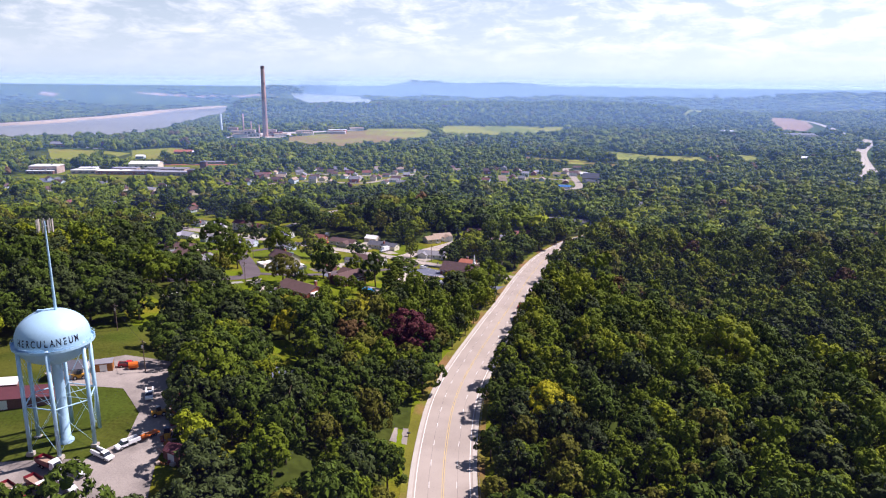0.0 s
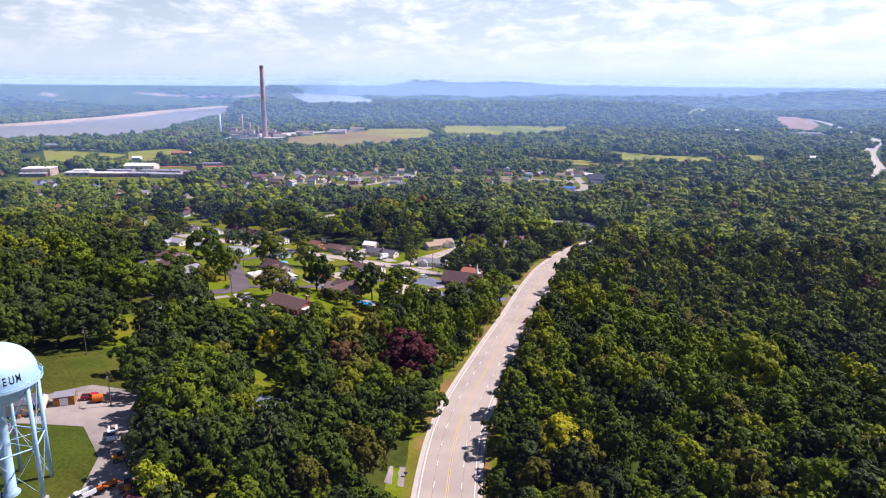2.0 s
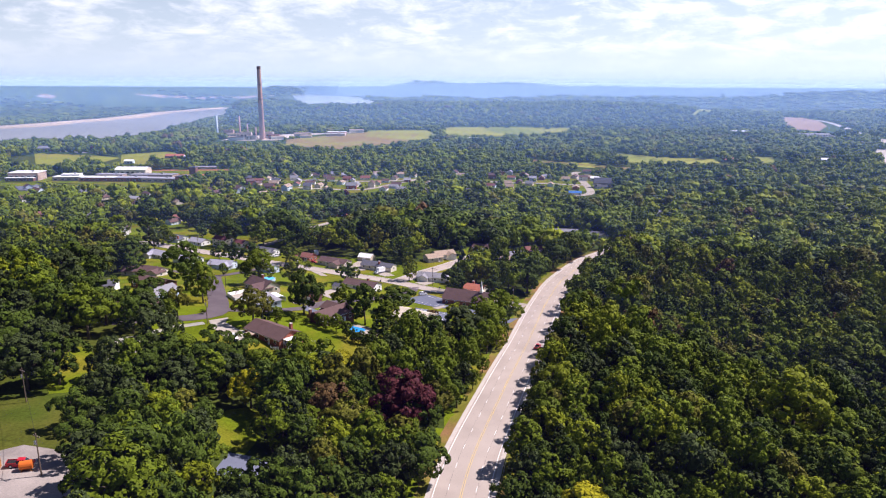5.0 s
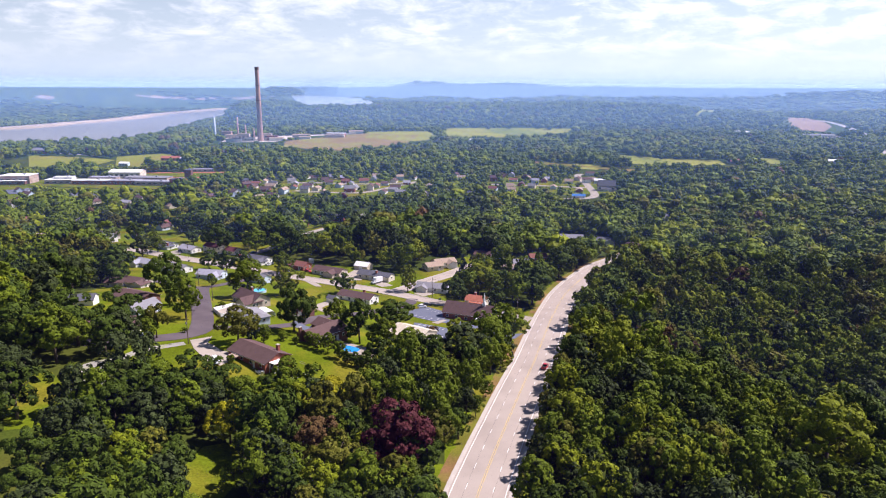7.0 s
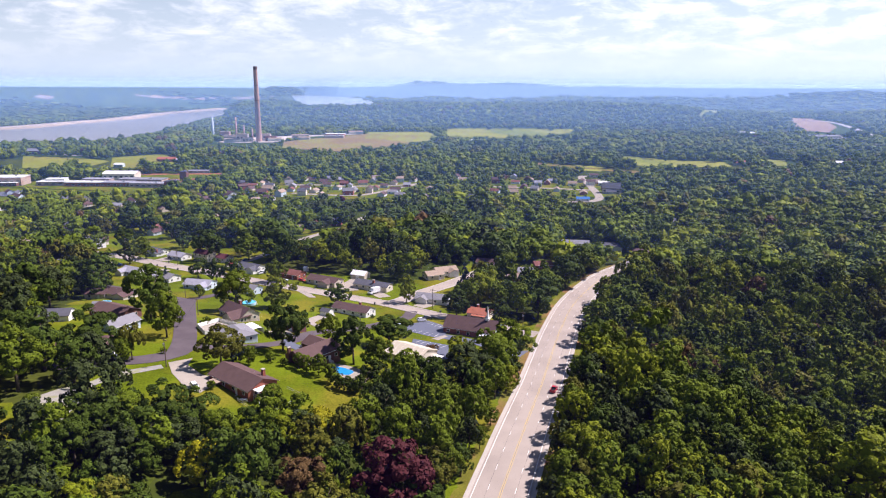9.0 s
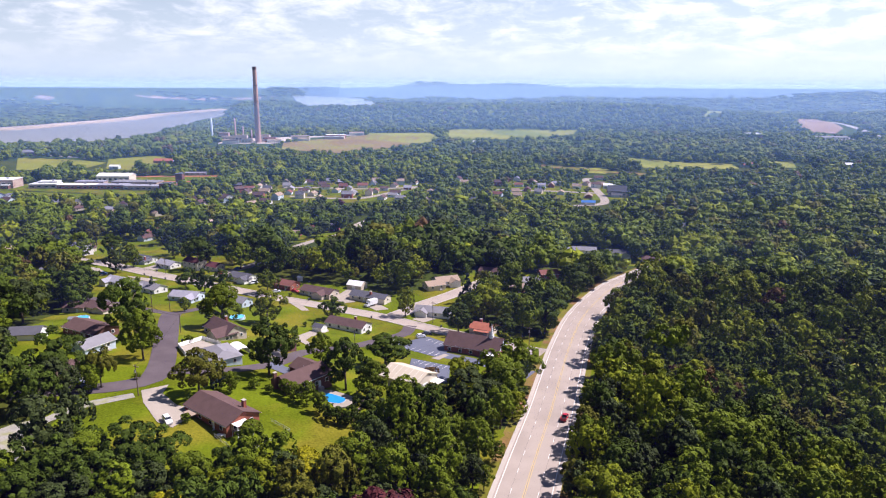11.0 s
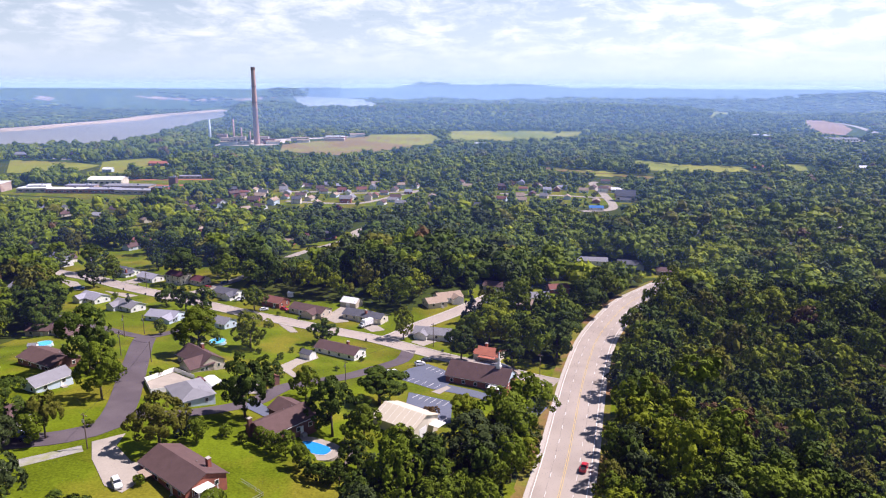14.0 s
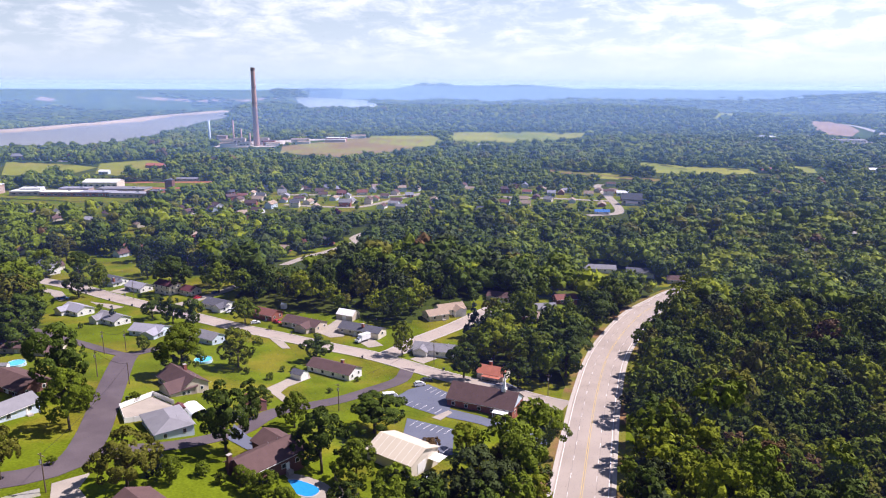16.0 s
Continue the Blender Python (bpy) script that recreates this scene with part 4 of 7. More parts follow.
house(-155, 331, 10, 13, 8.5, "grey", M_CREAM)
house(-160, 366, 10, 11, 8, "dark", M_WHITE, detail=False)
house(-246, 526, -25, 12, 8, "grey", M_WHITE)
house(-175, 428, 0, 10, 8, "brown", M_BEIGE, detail=False)

# verandah of the brick ranch house
dk = part("deck", Shape().box(11.6, -1.2, 0.6, 3.2, 5.2, 0.16), M_DECK, b3, "raised timber deck")
for u, v in ((10.2, -3.6), (13.0, -3.6), (13.0, 1.2)):
    part("post", Shape().box(u, v, -2.2, 0.16, 0.16, 5.2), M_TRIM, dk)
for k in range(9):
    part("baluster", Shape().box(13.1, -3.6 + 0.6 * k, 0.76, 0.06, 0.06, 0.95), M_TRIM, dk)
part("deck_rail", Shape().box(13.1, -1.2, 1.7, 0.10, 5.2, 0.08), M_TRIM, dk, "white deck railing")
part("canopy", Shape().box(11.6, -1.6, 2.75, 3.0, 4.2, 0.10), ROOFS["white"], b3, "white flat verandah canopy")
part("ramp", Shape().add([(10.0, -5.5, -1.2), (3.0, -6.0, -1.4), (3.0, -7.2, -1.4), (10.0, -6.8, 0.5), (10.0, -5.5, 0.5), (3.0, -6.0, -1.2), (3.0, -7.2, -1.2)], ((4, 5, 6, 3), (0, 1, 5, 4), (3, 6, 2, 0))), M_TRIM, b3, "white access ramp")
part("porch_roof", Shape().box(-5.0, -6.6, 2.3, 4.0, 2.4, 0.12), ROOFS["tan"], b3, "small tan side awning")

# church
ch = house(11.9, 394.2, -23, 24.0, 12.0, "brown", M_BRICK, h=3.3, rise=3.9, door=None, dz=0.3, label="red-brick church with brown roof and white steeple", name="church", category="church")
part("steeple_base", Shape().box(7.0, 0.0, 6.6, 1.6, 1.6, 1.5), M_TRIM, ch, "white steeple base")
part("steeple", Shape().box(7.0, 0.0, 8.1, 1.1, 1.1, 5.2, 0.0, 0.06), M_TRIM, ch, "slender white steeple")
aw = part("awning", Shape().box(8.3, -7.6, 2.5, 5.2, 3.0, 0.16), ROOFS["white"], ch, "white flat entrance awning")
for u in (6.0, 10.6):
    for v in (-6.4, -8.9):
        part("post", Shape().box(u, v, -1.0, 0.15, 0.15, 3.5), M_TRIM, aw)
part("steps", Shape().box(-5.0, -6.9, -0.8, 2.6, 1.8, 1.1), M_KERB, ch, "pale concrete steps")
part("gable_panel", Shape().add([(12.03, -6.2, 3.2), (12.03, 6.2, 3.2), (12.03, 0, 7.1), (12.09, -6.2, 3.2), (12.09, 6.2, 3.2), (12.09, 0, 7.1)], ((3, 4, 5), (0, 1, 4, 3), (1, 2, 5, 4), (2, 0, 3, 5))), M_PALEBLUE, ch, "pale painted gable panel")

# big metal-roofed garage
gr = house(-13.5, 345.8, -34, 15.5, 12.5, "cream", M_CREAM, h=4.0, rise=2.3, windows=False, door=None, detail=False, dz=0.4, label="large cream garage with cream metal roof", name="garage", category="garage")
part("garage_door", Shape().box(7.79, -1.5, 0, 0.08, 3.6, 3.0), M_TRIM, gr, "white roller door")
part("lean_to_roof", Shape().box(9.6, 3.5, 2.5, 3.6, 4.0, 0.12), ROOFS["white"], gr)
for k in range(7):
    part("roof_seam", Shape().add([(-7 + 2.3 * k, -6.7, 4.06), (-6.9 + 2.3 * k, -6.7, 4.06), (-6.9 + 2.3 * k, 0, 6.53), (-7 + 2.3 * k, 0, 6.53)], ((0, 1, 2, 3),)), M_TRIM, gr)


# small sheds, carports and outbuildings
def shed(x, y, yaw, L, W, h, roof, wall, label, foot=1.0, rise=None):
    t = thing("shed", pose(x, y, hz(x, y) + 0.05, 0, 0, yaw), label, "shed", "outbuildings")
    rise = 0.28 * W if rise is None else rise
    FOOT.append((x, y, (max(L, W) * 0.6 + 1.5) * foot))
    part("wall", gable_wall(L, W, h, rise, 1.0), wall, t)
    part("roof", gable_roof(L, W, h, rise, 0.2, 0.1), roof, t)
    part("door", Shape().box(0.0, -W / 2 - 0.03, 0, min(2.2, L * 0.4), 0.06, h * 0.85), M_TRIM, t, "plain shed door")
    return t


shed(-57.5, 411.5, -27, 5.0, 4.2, 2.5, ROOFS["dark"], M_WHITE, "small white garden shed with dark roof")
shed(-52.5, 499, -24, 9.5, 7, 2.6, ROOFS["white"], M_BEIGE, "white metal-roofed outbuilding behind a house")
shed(-83, 363, -52, 3.5, 2.6, 2.0, ROOFS["maroon"], M_DBRICK, "small dark red garden shed")
shed(-64, 374, -38, 7, 5.5, 2.6, ROOFS["rust"], M_DBRICK, "red-brown shed behind the oak")
shed(-88, 512, -28, 2.4, 2.2, 2.2, ROOFS["white"], M_WHITE, "tiny white tool shed at the wood's edge")
shed(-117, 171, 12, 24, 7.0, 2.9, ROOFS["maroon"], M_DBRICK, "long low dark-red works shed with maroon roof")
shed(-122, 177, 12, 9, 4.5, 3.6, ROOFS["white"], M_DBRICK, "small works store with a white metal roof")
shed(-101.5, 193, 20, 5.0, 4.0, 2.6, ROOFS["grey"], M_RUST, "rust-coloured shed with flat grey roof", 0.6, 0.3)
shed(-109, 188, 12, 9, 6, 3.0, ROOFS["dark"], M_CREAM, "pale works shed with dark roof", 0.6)
shed(-63.5, 150, -30, 5.5, 4.0, 2.4, ROOFS["maroon"], M_DBRICK, "red-roofed lean-to among the yard clutter", 0.6)
shed(-160.5, 398, 8, 3, 2.5, 2.0, ROOFS["grey"], M_WHITE, "small pale shed in a garden")
car_port = thing("carport", pose(-78.5, 362.5, hz(-78.5, 362.5), 0, 0, -48), "white arched metal carport beside the house", "carport", "outbuildings")
arch = [(2.6 * math.cos(radians(a)), 1.7 + 1.3 * math.sin(radians(a))) for a in range(0, 181, 20)]
prof = [(2.6, 0)] + arch + [(-2.6, 0)]
s = Shape()
s.add([(u, y, z) for u in (-4.0, 4.0) for y, z in prof] + [(u, y * 0.97, z * 0.97) for u in (-4.0, 4.0) for y, z in prof],
      [(i, i + 1, len(prof) + i + 1, len(prof) + i) for i in range(len(prof) - 1)] + [(2 * len(prof) + i, 3 * len(prof) + i, 3 * len(prof) + i + 1, 2 * len(prof) + i + 1) for i in range(len(prof) - 1)])
part("cover", s, ROOFS["white"], car_port)
for u in (-3.9, 0, 3.9):
    for v in (-2.5, 2.5):
        part("post", Shape().tube((u, v, -0.3), (u, v, 1.8), 0.06), M_STEEL, car_port)
FOOT.append((-78.5, 362.5, 7))

# pools
pool = thing("swimming_pool", pose(-37.2, 322.8, hz(-37.2, 322.8) + 0.2, 0, 0, -28), "blue in-ground swimming pool with pale deck", "pool")
oval = [(5.2 * math.copysign(abs(math.cos(a)) ** 0.7, math.cos(a)), 2.6 * math.copysign(abs(math.sin(a)) ** 0.7, math.sin(a))) for a in np.linspace(0, 2 * math.pi, 36, endpoint=False)]
part("deck", Shape().prism([(x * 1.55, y * 1.9) for x, y in oval], -1.5, 0.0), M_DRIVE, pool, "pale concrete pool deck")
part("coping", Shape().prism([(x * 1.06, y * 1.1) for x, y in oval], 0.003, 0.08), M_KERB, pool, "white pool coping")
part("water", Shape().prism([(x * 0.98, y * 0.97) for x, y in oval], 0.083, 0.10), M_POOL, pool, "clear blue pool water")
FOOT.append((-37, 322.8, 10))
for (x, y, r) in ((-97.5, 421.5, 3.4), (-160.2, 404.5, 3.2), (-250, 520, 3.6)):
    p = thing("garden_pool", pose(x, y, hz(x, y)), "round above-ground garden pool with blue water", "pool", "garden pools")
    part("rim", Shape().lathe([(r, -0.5), (r, 1.25), (r - 0.15, 1.25), (r - 0.15, 1.1)], 24), M_POOLW, p, "pale pool wall")
    part("water", Shape().lathe([(r - 0.16, 1.1), (0.01, 1.1)], 24), M_POOLC, p, "turquoise water")
    ld = part("ladder", Shape().tube((r + 0.5, -0.3, 0), (r, -0.3, 1.9), 0.05).tube((r + 0.5, 0.3, 0), (r, 0.3, 1.9), 0.05), M_TRIM, p)
    for k in range(4):
        part("rung", Shape().tube((r + 0.45 - 0.1 * k, -0.3, 0.3 + 0.35 * k), (r + 0.45 - 0.1 * k, 0.3, 0.3 + 0.35 * k), 0.04), M_TRIM, ld)
    FOOT.append((x, y, 5))
sheet("patio", [(-100.5, 361), (-96.8, 375), (-88, 369), (-84, 360), (-93.5, 350.5)], M_DRIVE, "cream patio inside the white fence", "patio", 0.11)


def fence(points, height, label, material, post_gap=2.4, solid=True):
    """A fence of posts and panels along a plan line."""
    x0, y0 = points[0]
    z0 = hz(x0, y0)
    t = thing("fence", pose(x0, y0, z0), label, "fence", "fences")
    for (ax, ay), (bx, by) in zip(points[:-1], points[1:]):
        ln = math.hypot(bx - ax, by - ay)
        n = max(1, round(ln / post_gap))
        for i in range(n):
            px0, py0 = ax + (bx - ax) * i / n, ay + (by - ay) * i / n
            px1, py1 = ax + (bx - ax) * (i + 1) / n, ay + (by - ay) * (i + 1) / n
            za, zb = hz(px0, py0) - z0, hz(px1, py1) - z0
            part("post", Shape().box(px0 - x0, py0 - y0, za - 0.3, 0.12, 0.12, height + 0.42), material, t)
            if solid:
                bands = ((0.08, height),)
            else:
                bands = ((0.35, 0.47), (height - 0.12, height))
            for lo, hi in bands:
                nx_, ny_ = -(py1 - py0) / ln * n * 0.03, (px1 - px0) / ln * n * 0.03
                v = [(px0 - x0 + k * nx_, py0 - y0 + k * ny_, za + q) for k in (-1, 1) for q in (lo, hi)] + [(px1 - x0 + k * nx_, py1 - y0 + k * ny_, zb + q) for k in (-1, 1) for q in (lo, hi)]
                part("panel" if solid else "rail", Shape().add(v, ((0, 4, 5, 1), (2, 3, 7, 6), (1, 5, 7, 3), (0, 2, 6, 4))), material, t)
    return t


fence([(-90.0, 353.5), (-93.9, 350.0), (-100.8, 361.2), (-97.0, 375.8), (-87.4, 369.2)], 1.7, "white panel privacy fence round a patio", M_TRIM)
fence([(-62.5, 288), (-53.6, 280.5), (-44, 296.0), (-50.5, 300.3)], 1.1, "thin pale wire garden fence on the lawn", M_STEEL, 3.0, False)
fence([(-30, 330), (-26.5, 322), (-28, 312), (-37, 308.5)], 1.6, "dark timber fence beside the pool", M_DECK)

# ------------------------------------------------------------------ vehicles
def wheels(t, xs_, half, r):
    for u in xs_:
        for v in (-half, half):
            w = part("wheel", Shape().tube((u, v - 0.12, r), (u, v + 0.12, r), r, None, 14), M_RUBBER, t, "black tyre")
            part("rim", Shape().tube((u, v - 0.13, r), (u, v + 0.13, r), r * 0.55, None, 10), M_STEEL, w)


def hull(side, half, inset=0.0):
    """A body from a side outline (x, z), narrowed by inset towards its top."""
    zs_ = [z for _, z in side]
    lo, hi = min(zs_), max(zs_)
    n = len(side)
    v = []
    for sgn in (-1, 1):
        v += [(x, sgn * (half - inset * (z - lo) / (hi - lo)), z) for x, z in side]
    return Shape().add(v, [tuple(range(n)), tuple(range(2 * n - 1, n - 1, -1))] + [(i, n + i, n + (i + 1) % n, (i + 1) % n) for i in range(n)])


def lamps(t, front, back, half, z):
    for v in (-half, half):
        part("headlight", Shape().box(front, v, z, 0.1, 0.35, 0.2), M_TRIM, t)
        part("tail_light", Shape().box(back, v, z + 0.05, 0.1, 0.25, 0.25), M_LAMPR, t)


def vehicle(kind, x, y, yaw, paint, label, category="car", dz=0.16, group="parked vehicles"):
    d = 2.0
    c, s_ = math.cos(radians(yaw)), math.sin(radians(yaw))
    pitch = -math.degrees(math.atan2(hz(x + d * c, y + d * s_) - hz(x - d * c, y - d * s_), 2 * d))
    t = thing(kind, pose(x, y, hz(x, y) + dz) @ pose(0, 0, 0, 0, 0, yaw) @ pose(0, 0, 0, 0, pitch, 0), label, category, group)
    if kind in ("car", "suv"):
        up = 0.28 if kind == "suv" else 0.0
        body = part("body", hull([(-2.25, 0.32), (-2.3, 0.75 + up * 0.5), (-2.1, 0.98 + up), (-1.2, 1.0 + up), (1.0, 0.98 + up), (2.0, 0.85 + up * 0.6), (2.3, 0.65), (2.3, 0.32)], 0.9, 0.06), paint, t)
        back = -1.95 if kind == "suv" else -1.6
        part("cabin", hull([(back, 0.97 + up), (back + 0.35, 1.42 + up), (0.35, 1.44 + up), (1.05, 0.97 + up)], 0.84, 0.16), M_GLASS, t, "dark tinted windows")
        part("roof", hull([(back + 0.25, 1.40 + up), (back + 0.38, 1.48 + up), (0.25, 1.50 + up), (0.42, 1.40 + up)], 0.70, 0.05), paint, t)
        for v in (-0.9, 0.9):
            part("mirror", Shape().box(0.75, v * 1.06, 0.95 + up, 0.15, 0.18, 0.14), paint, body)
        wheels(t, (-1.4, 1.4), 0.8, 0.34)
        lamps(t, 2.28, -2.27, 0.62, 0.62)
    elif kind == "pickup":
        body = part("body", hull([(-2.9, 0.45), (-2.9, 1.05), (0.95, 1.08), (1.9, 1.05), (2.75, 0.98), (2.85, 0.7), (2.85, 0.42)], 0.98, 0.04), paint, t)
        part("cabin", hull([(-0.75, 1.06), (-0.60, 1.72), (0.85, 1.74), (1.55, 1.06)], 0.90, 0.15), M_GLASS, t, "dark cab windows")
        part("roof", hull([(-0.65, 1.70), (-0.60, 1.80), (0.75, 1.82), (0.90, 1.70)], 0.76, 0.05), paint, t)
        part("bed", Shape().box(-1.85, 0, 1.062, 1.95, 1.6, 0.03), M_RUBBER, t, "dark open load bed")
        for v in (-0.93, 0.93):
            part("bed_side", Shape().box(-1.85, v, 1.06, 2.1, 0.08, 0.25), paint, t)
        part("tailgate", Shape().box(-2.87, 0, 0.75, 0.07, 1.8, 0.55), paint, t)
        wheels(t, (-1.85, 1.85), 0.88, 0.42)
        lamps(t, 2.83, -2.9, 0.75, 0.75)
        part("bumper", Shape().box(2.9, 0, 0.45, 0.12, 1.9, 0.22), M_STEEL, t)
    elif kind == "service_truck":
        part("body", hull([(0.2, 0.5), (0.2, 1.1), (1.9, 1.1), (2.9, 1.0), (3.0, 0.5)], 1.0, 0.04), paint, t)
        part("cabin", hull([(0.25, 1.08), (0.3, 1.80), (1.2, 1.82), (1.9, 1.08)], 0.92, 0.14), M_GLASS, t, "dark cab windows")
        part("roof", hull([(0.22, 1.78), (0.28, 1.88), (1.15, 1.90), (1.3, 1.78)], 0.78, 0.05), paint, t)
        for v in (-0.85, 0.85):
            part("tool_box", Shape().box(-1.4, v, 0.6, 2.9, 0.35, 0.95), paint, t)
        part("bed", Shape().box(-1.4, 0, 0.7, 2.9, 1.4, 0.12), M_RUBBER, t)
        wheels(t, (-1.7, 1.9), 0.88, 0.42)
        lamps(t, 2.98, -2.88, 0.75, 0.8)
    elif kind == "dump_truck":
        part("chassis", Shape().box(-0.3, 0, 0.7, 7.0, 1.0, 0.3), M_RUBBER, t)
        part("cab", hull([(1.1, 0.7), (1.1, 2.55), (2.3, 2.55), (2.7, 1.65), (3.7, 1.5), (3.85, 0.7)], 1.1, 0.08), paint, t)
        part("windscreen", Shape().add([(2.34, -0.9, 2.45), (2.34, 0.9, 2.45), (2.70, 0.95, 1.72), (2.70, -0.95, 1.72), (2.40, -0.9, 2.45), (2.40, 0.9, 2.45), (2.76, 0.95, 1.72), (2.76, -0.95, 1.72)], ((4, 7, 6, 5), (0, 4, 5, 1), (0, 3, 7, 4), (1, 5, 6, 2))), M_GLASS, t, "dark windscreen")
        bd = part("body", Shape().add([(-3.6, -1.15, 1.05), (0.9, -1.15, 1.05), (0.9, 1.15, 1.05), (-3.6, 1.15, 1.05), (-3.8, -1.2, 2.2), (0.95, -1.2, 2.5), (0.95, 1.2, 2.5), (-3.8, 1.2, 2.2)],
                               ((0, 3, 2, 1), (0, 1, 5, 4), (1, 2, 6, 5), (2, 3, 7, 6), (3, 0, 4, 7))), M_MAROONP, t, "maroon open tipper body")
        part("cab_shield", Shape().box(1.3, 0, 2.62, 0.9, 2.3, 0.08), M_TRIM, bd, "pale cab guard")
        part("load", Shape().box(-1.4, 0, 1.1, 4.2, 2.0, 0.5), M_EARTH, bd)
        wheels(t, (-2.6, -1.4, 2.7), 0.95, 0.5)
        lamps(t, 3.83, -3.75, 0.85, 0.95)
    elif kind == "box_truck":
        part("cab", hull([(1.6, 0.6), (1.6, 2.3), (2.6, 2.3), (3.1, 1.5), (3.6, 1.35), (3.65, 0.6)], 1.05, 0.08), paint, t)
        part("windscreen", Shape().box(2.92, 0, 1.5, 0.12, 1.7, 0.65), M_GLASS, t)
        part("box", Shape().box(-1.4, 0, 0.9, 6.0, 2.4, 2.6), M_WHITEC, t, "white cargo box")
        part("chassis", Shape().box(-0.2, 0, 0.55, 7.2, 1.0, 0.3), M_RUBBER, t)
        wheels(t, (-2.6, 2.6), 0.95, 0.45)
        lamps(t, 3.63, -4.4, 0.85, 0.8)
    elif kind == "van":
        part("body", hull([(-2.8, 0.4), (-2.8, 2.1), (1.5, 2.1), (2.2, 1.35), (2.8, 1.15), (2.85, 0.4)], 1.0, 0.08), paint, t)
        for v in (-1, 1):
            part("window_band", Shape().box(-0.8, v * 0.97, 1.3, 3.6, 0.05, 0.5), M_GLASS, t, "dark side windows")
        part("windscreen", Shape().add([(1.53, -0.85, 2.05), (1.53, 0.85, 2.05), (2.22, 0.9, 1.36), (2.22, -0.9, 1.36), (1.58, -0.85, 2.08), (1.58, 0.85, 2.08), (2.27, 0.9, 1.39), (2.27, -0.9, 1.39)], ((4, 7, 6, 5), (0, 4, 5, 1), (0, 3, 7, 4), (1, 5, 6, 2))), M_GLASS, t)
        wheels(t, (-1.8, 1.8), 0.88, 0.38)
        lamps(t, 2.83, -2.82, 0.75, 0.8)
    return t


vehicle("pickup", 39.6, 333, 70, M_REDP, "red pickup driving along the main road", "truck", 0.14)
# works yard
vehicle("dump_truck", -90.5, 143.2, -25, M_WHITEC, "white-cabbed dump truck with a dark open body", "truck")
vehicle("pickup", -84.0, 142.2, -28, M_WHITEC, "white crew pickup with an open bed", "truck")
vehicle("pickup", -83.8, 137.6, -34, M_WHITEC, "white pickup parked in the works yard", "truck")
vehicle("service_truck", -80.6, 147.8, -25, M_WHITEC, "white flatbed service truck in the yard", "truck")
vehicle("service_truck", -76.6, 152.6, 230, M_WHITEC, "white utility truck towing an orange trailer", "truck")
vehicle("service_truck", -81.0, 176.2, 290, M_WHITEC, "white service truck on the gravel drive", "truck")
vehicle("dump_truck", -89.6, 136.6, -32, M_MAROONP, "maroon dump truck with pale cab guard", "truck")
vehicle("dump_truck", -94.2, 134.4, -32, M_MAROONP, "maroon dump truck parked in the yard row", "truck")
vehicle("dump_truck", -98.6, 132.0, -32, M_MAROONP, "maroon dump truck at the end of the row", "truck")
vehicle("pickup", -95.6, 196.0, 15, M_REDP, "red pickup beside the works shed", "truck")
# about the houses
vehicle("suv", -76.9, 292.6, -52, M_WHITEC, "white SUV on the cream driveway")
vehicle("suv", -110.5, 311.0, -28, M_DARKC, "dark SUV on the asphalt street", "car", 0.2)
vehicle("car", -113.0, 314.5, -20, M_WHITEC, "white car beside a dark one", "car", 0.2)
vehicle("suv", -53.6, 344.6, -30, M_WHITEC, "white SUV on the dark drive", "car", 0.22)
vehicle("van", -22.0, 397.2, 28, M_WHITEC, "white church van in the parking lot", "van", 0.2)
vehicle("suv", -12.2, 413.2, 30, M_WHITEC, "white SUV in the church lot", "car", 0.2)
vehicle("box_truck", -41.0, 465.6, 235, M_WHITEC, "white box truck backed onto a drive", "truck", 0.2)
vehicle("car", -85.5, 487.5, -30, M_REDP, "bright red car on a drive", "car")
vehicle("car", -95.5, 485.5, 30, M_WHITEC, "white car at the kerb of the street", "car")
vehicle("suv", -187.5, 549.5, -35, M_DARKC, "dark car on a street-side drive")
vehicle("suv", -186.0, 553.0, -35, M_WHITEC, "white car on a street-side drive")
vehicle("car", -265.0, 601.0, 20, M_WHITEC, "white car before the two-storey house")
vehicle("pickup", -113.5, 504.0, 60, M_WHITEC, "white pickup by a charcoal-roofed house", "truck")
vehicle("car", -140.0, 530.0, 65, M_REDP, "red car on the pale drive", "car")
vehicle("car", -134.0, 541.0, 65, M_BLUEC, "blue car on the pale drive", "car")
vehicle("pickup", -214.0, 529.0, 10, M_BLUEC, "blue pickup on the curved drive", "truck")
vehicle("car", -6.5, 336.5, 60, M_WHITEC, "white car beside the large garage")
vehicle("car", -9.8, 419.0, 30, M_DARKC, "dark car at the street corner", "car", 0.2)

# yard machinery and clutter
def digger(x, y, yaw, label):
    t = thing("loader", pose(x, y, hz(x, y) + 0.08, 0, 0, yaw), label, "loader", "yard machinery")
    part("body", hull([(-1.8, 0.6), (-1.8, 1.5), (-0.2, 1.6), (1.6, 1.4), (1.8, 0.6)], 0.8, 0.1), M_YELLOWM, t)
    part("cab", hull([(-0.7, 1.5), (-0.6, 2.7), (0.5, 2.7), (0.7, 1.5)], 0.7, 0.1), M_GLASS, t, "dark cab")
    part("arm", Shape().tube((1.5, 0, 1.3), (3.0, 0, 1.9), 0.14).tube((3.0, 0, 1.9), (3.6, 0, 0.6), 0.12), M_YELLOWM, t)
    part("bucket", Shape().box(3.7, 0, 0.1, 0.7, 1.8, 0.7, 0, 0.8), M_RUST, t)
    wheels(t, (-1.1, 1.1), 0.8, 0.6)


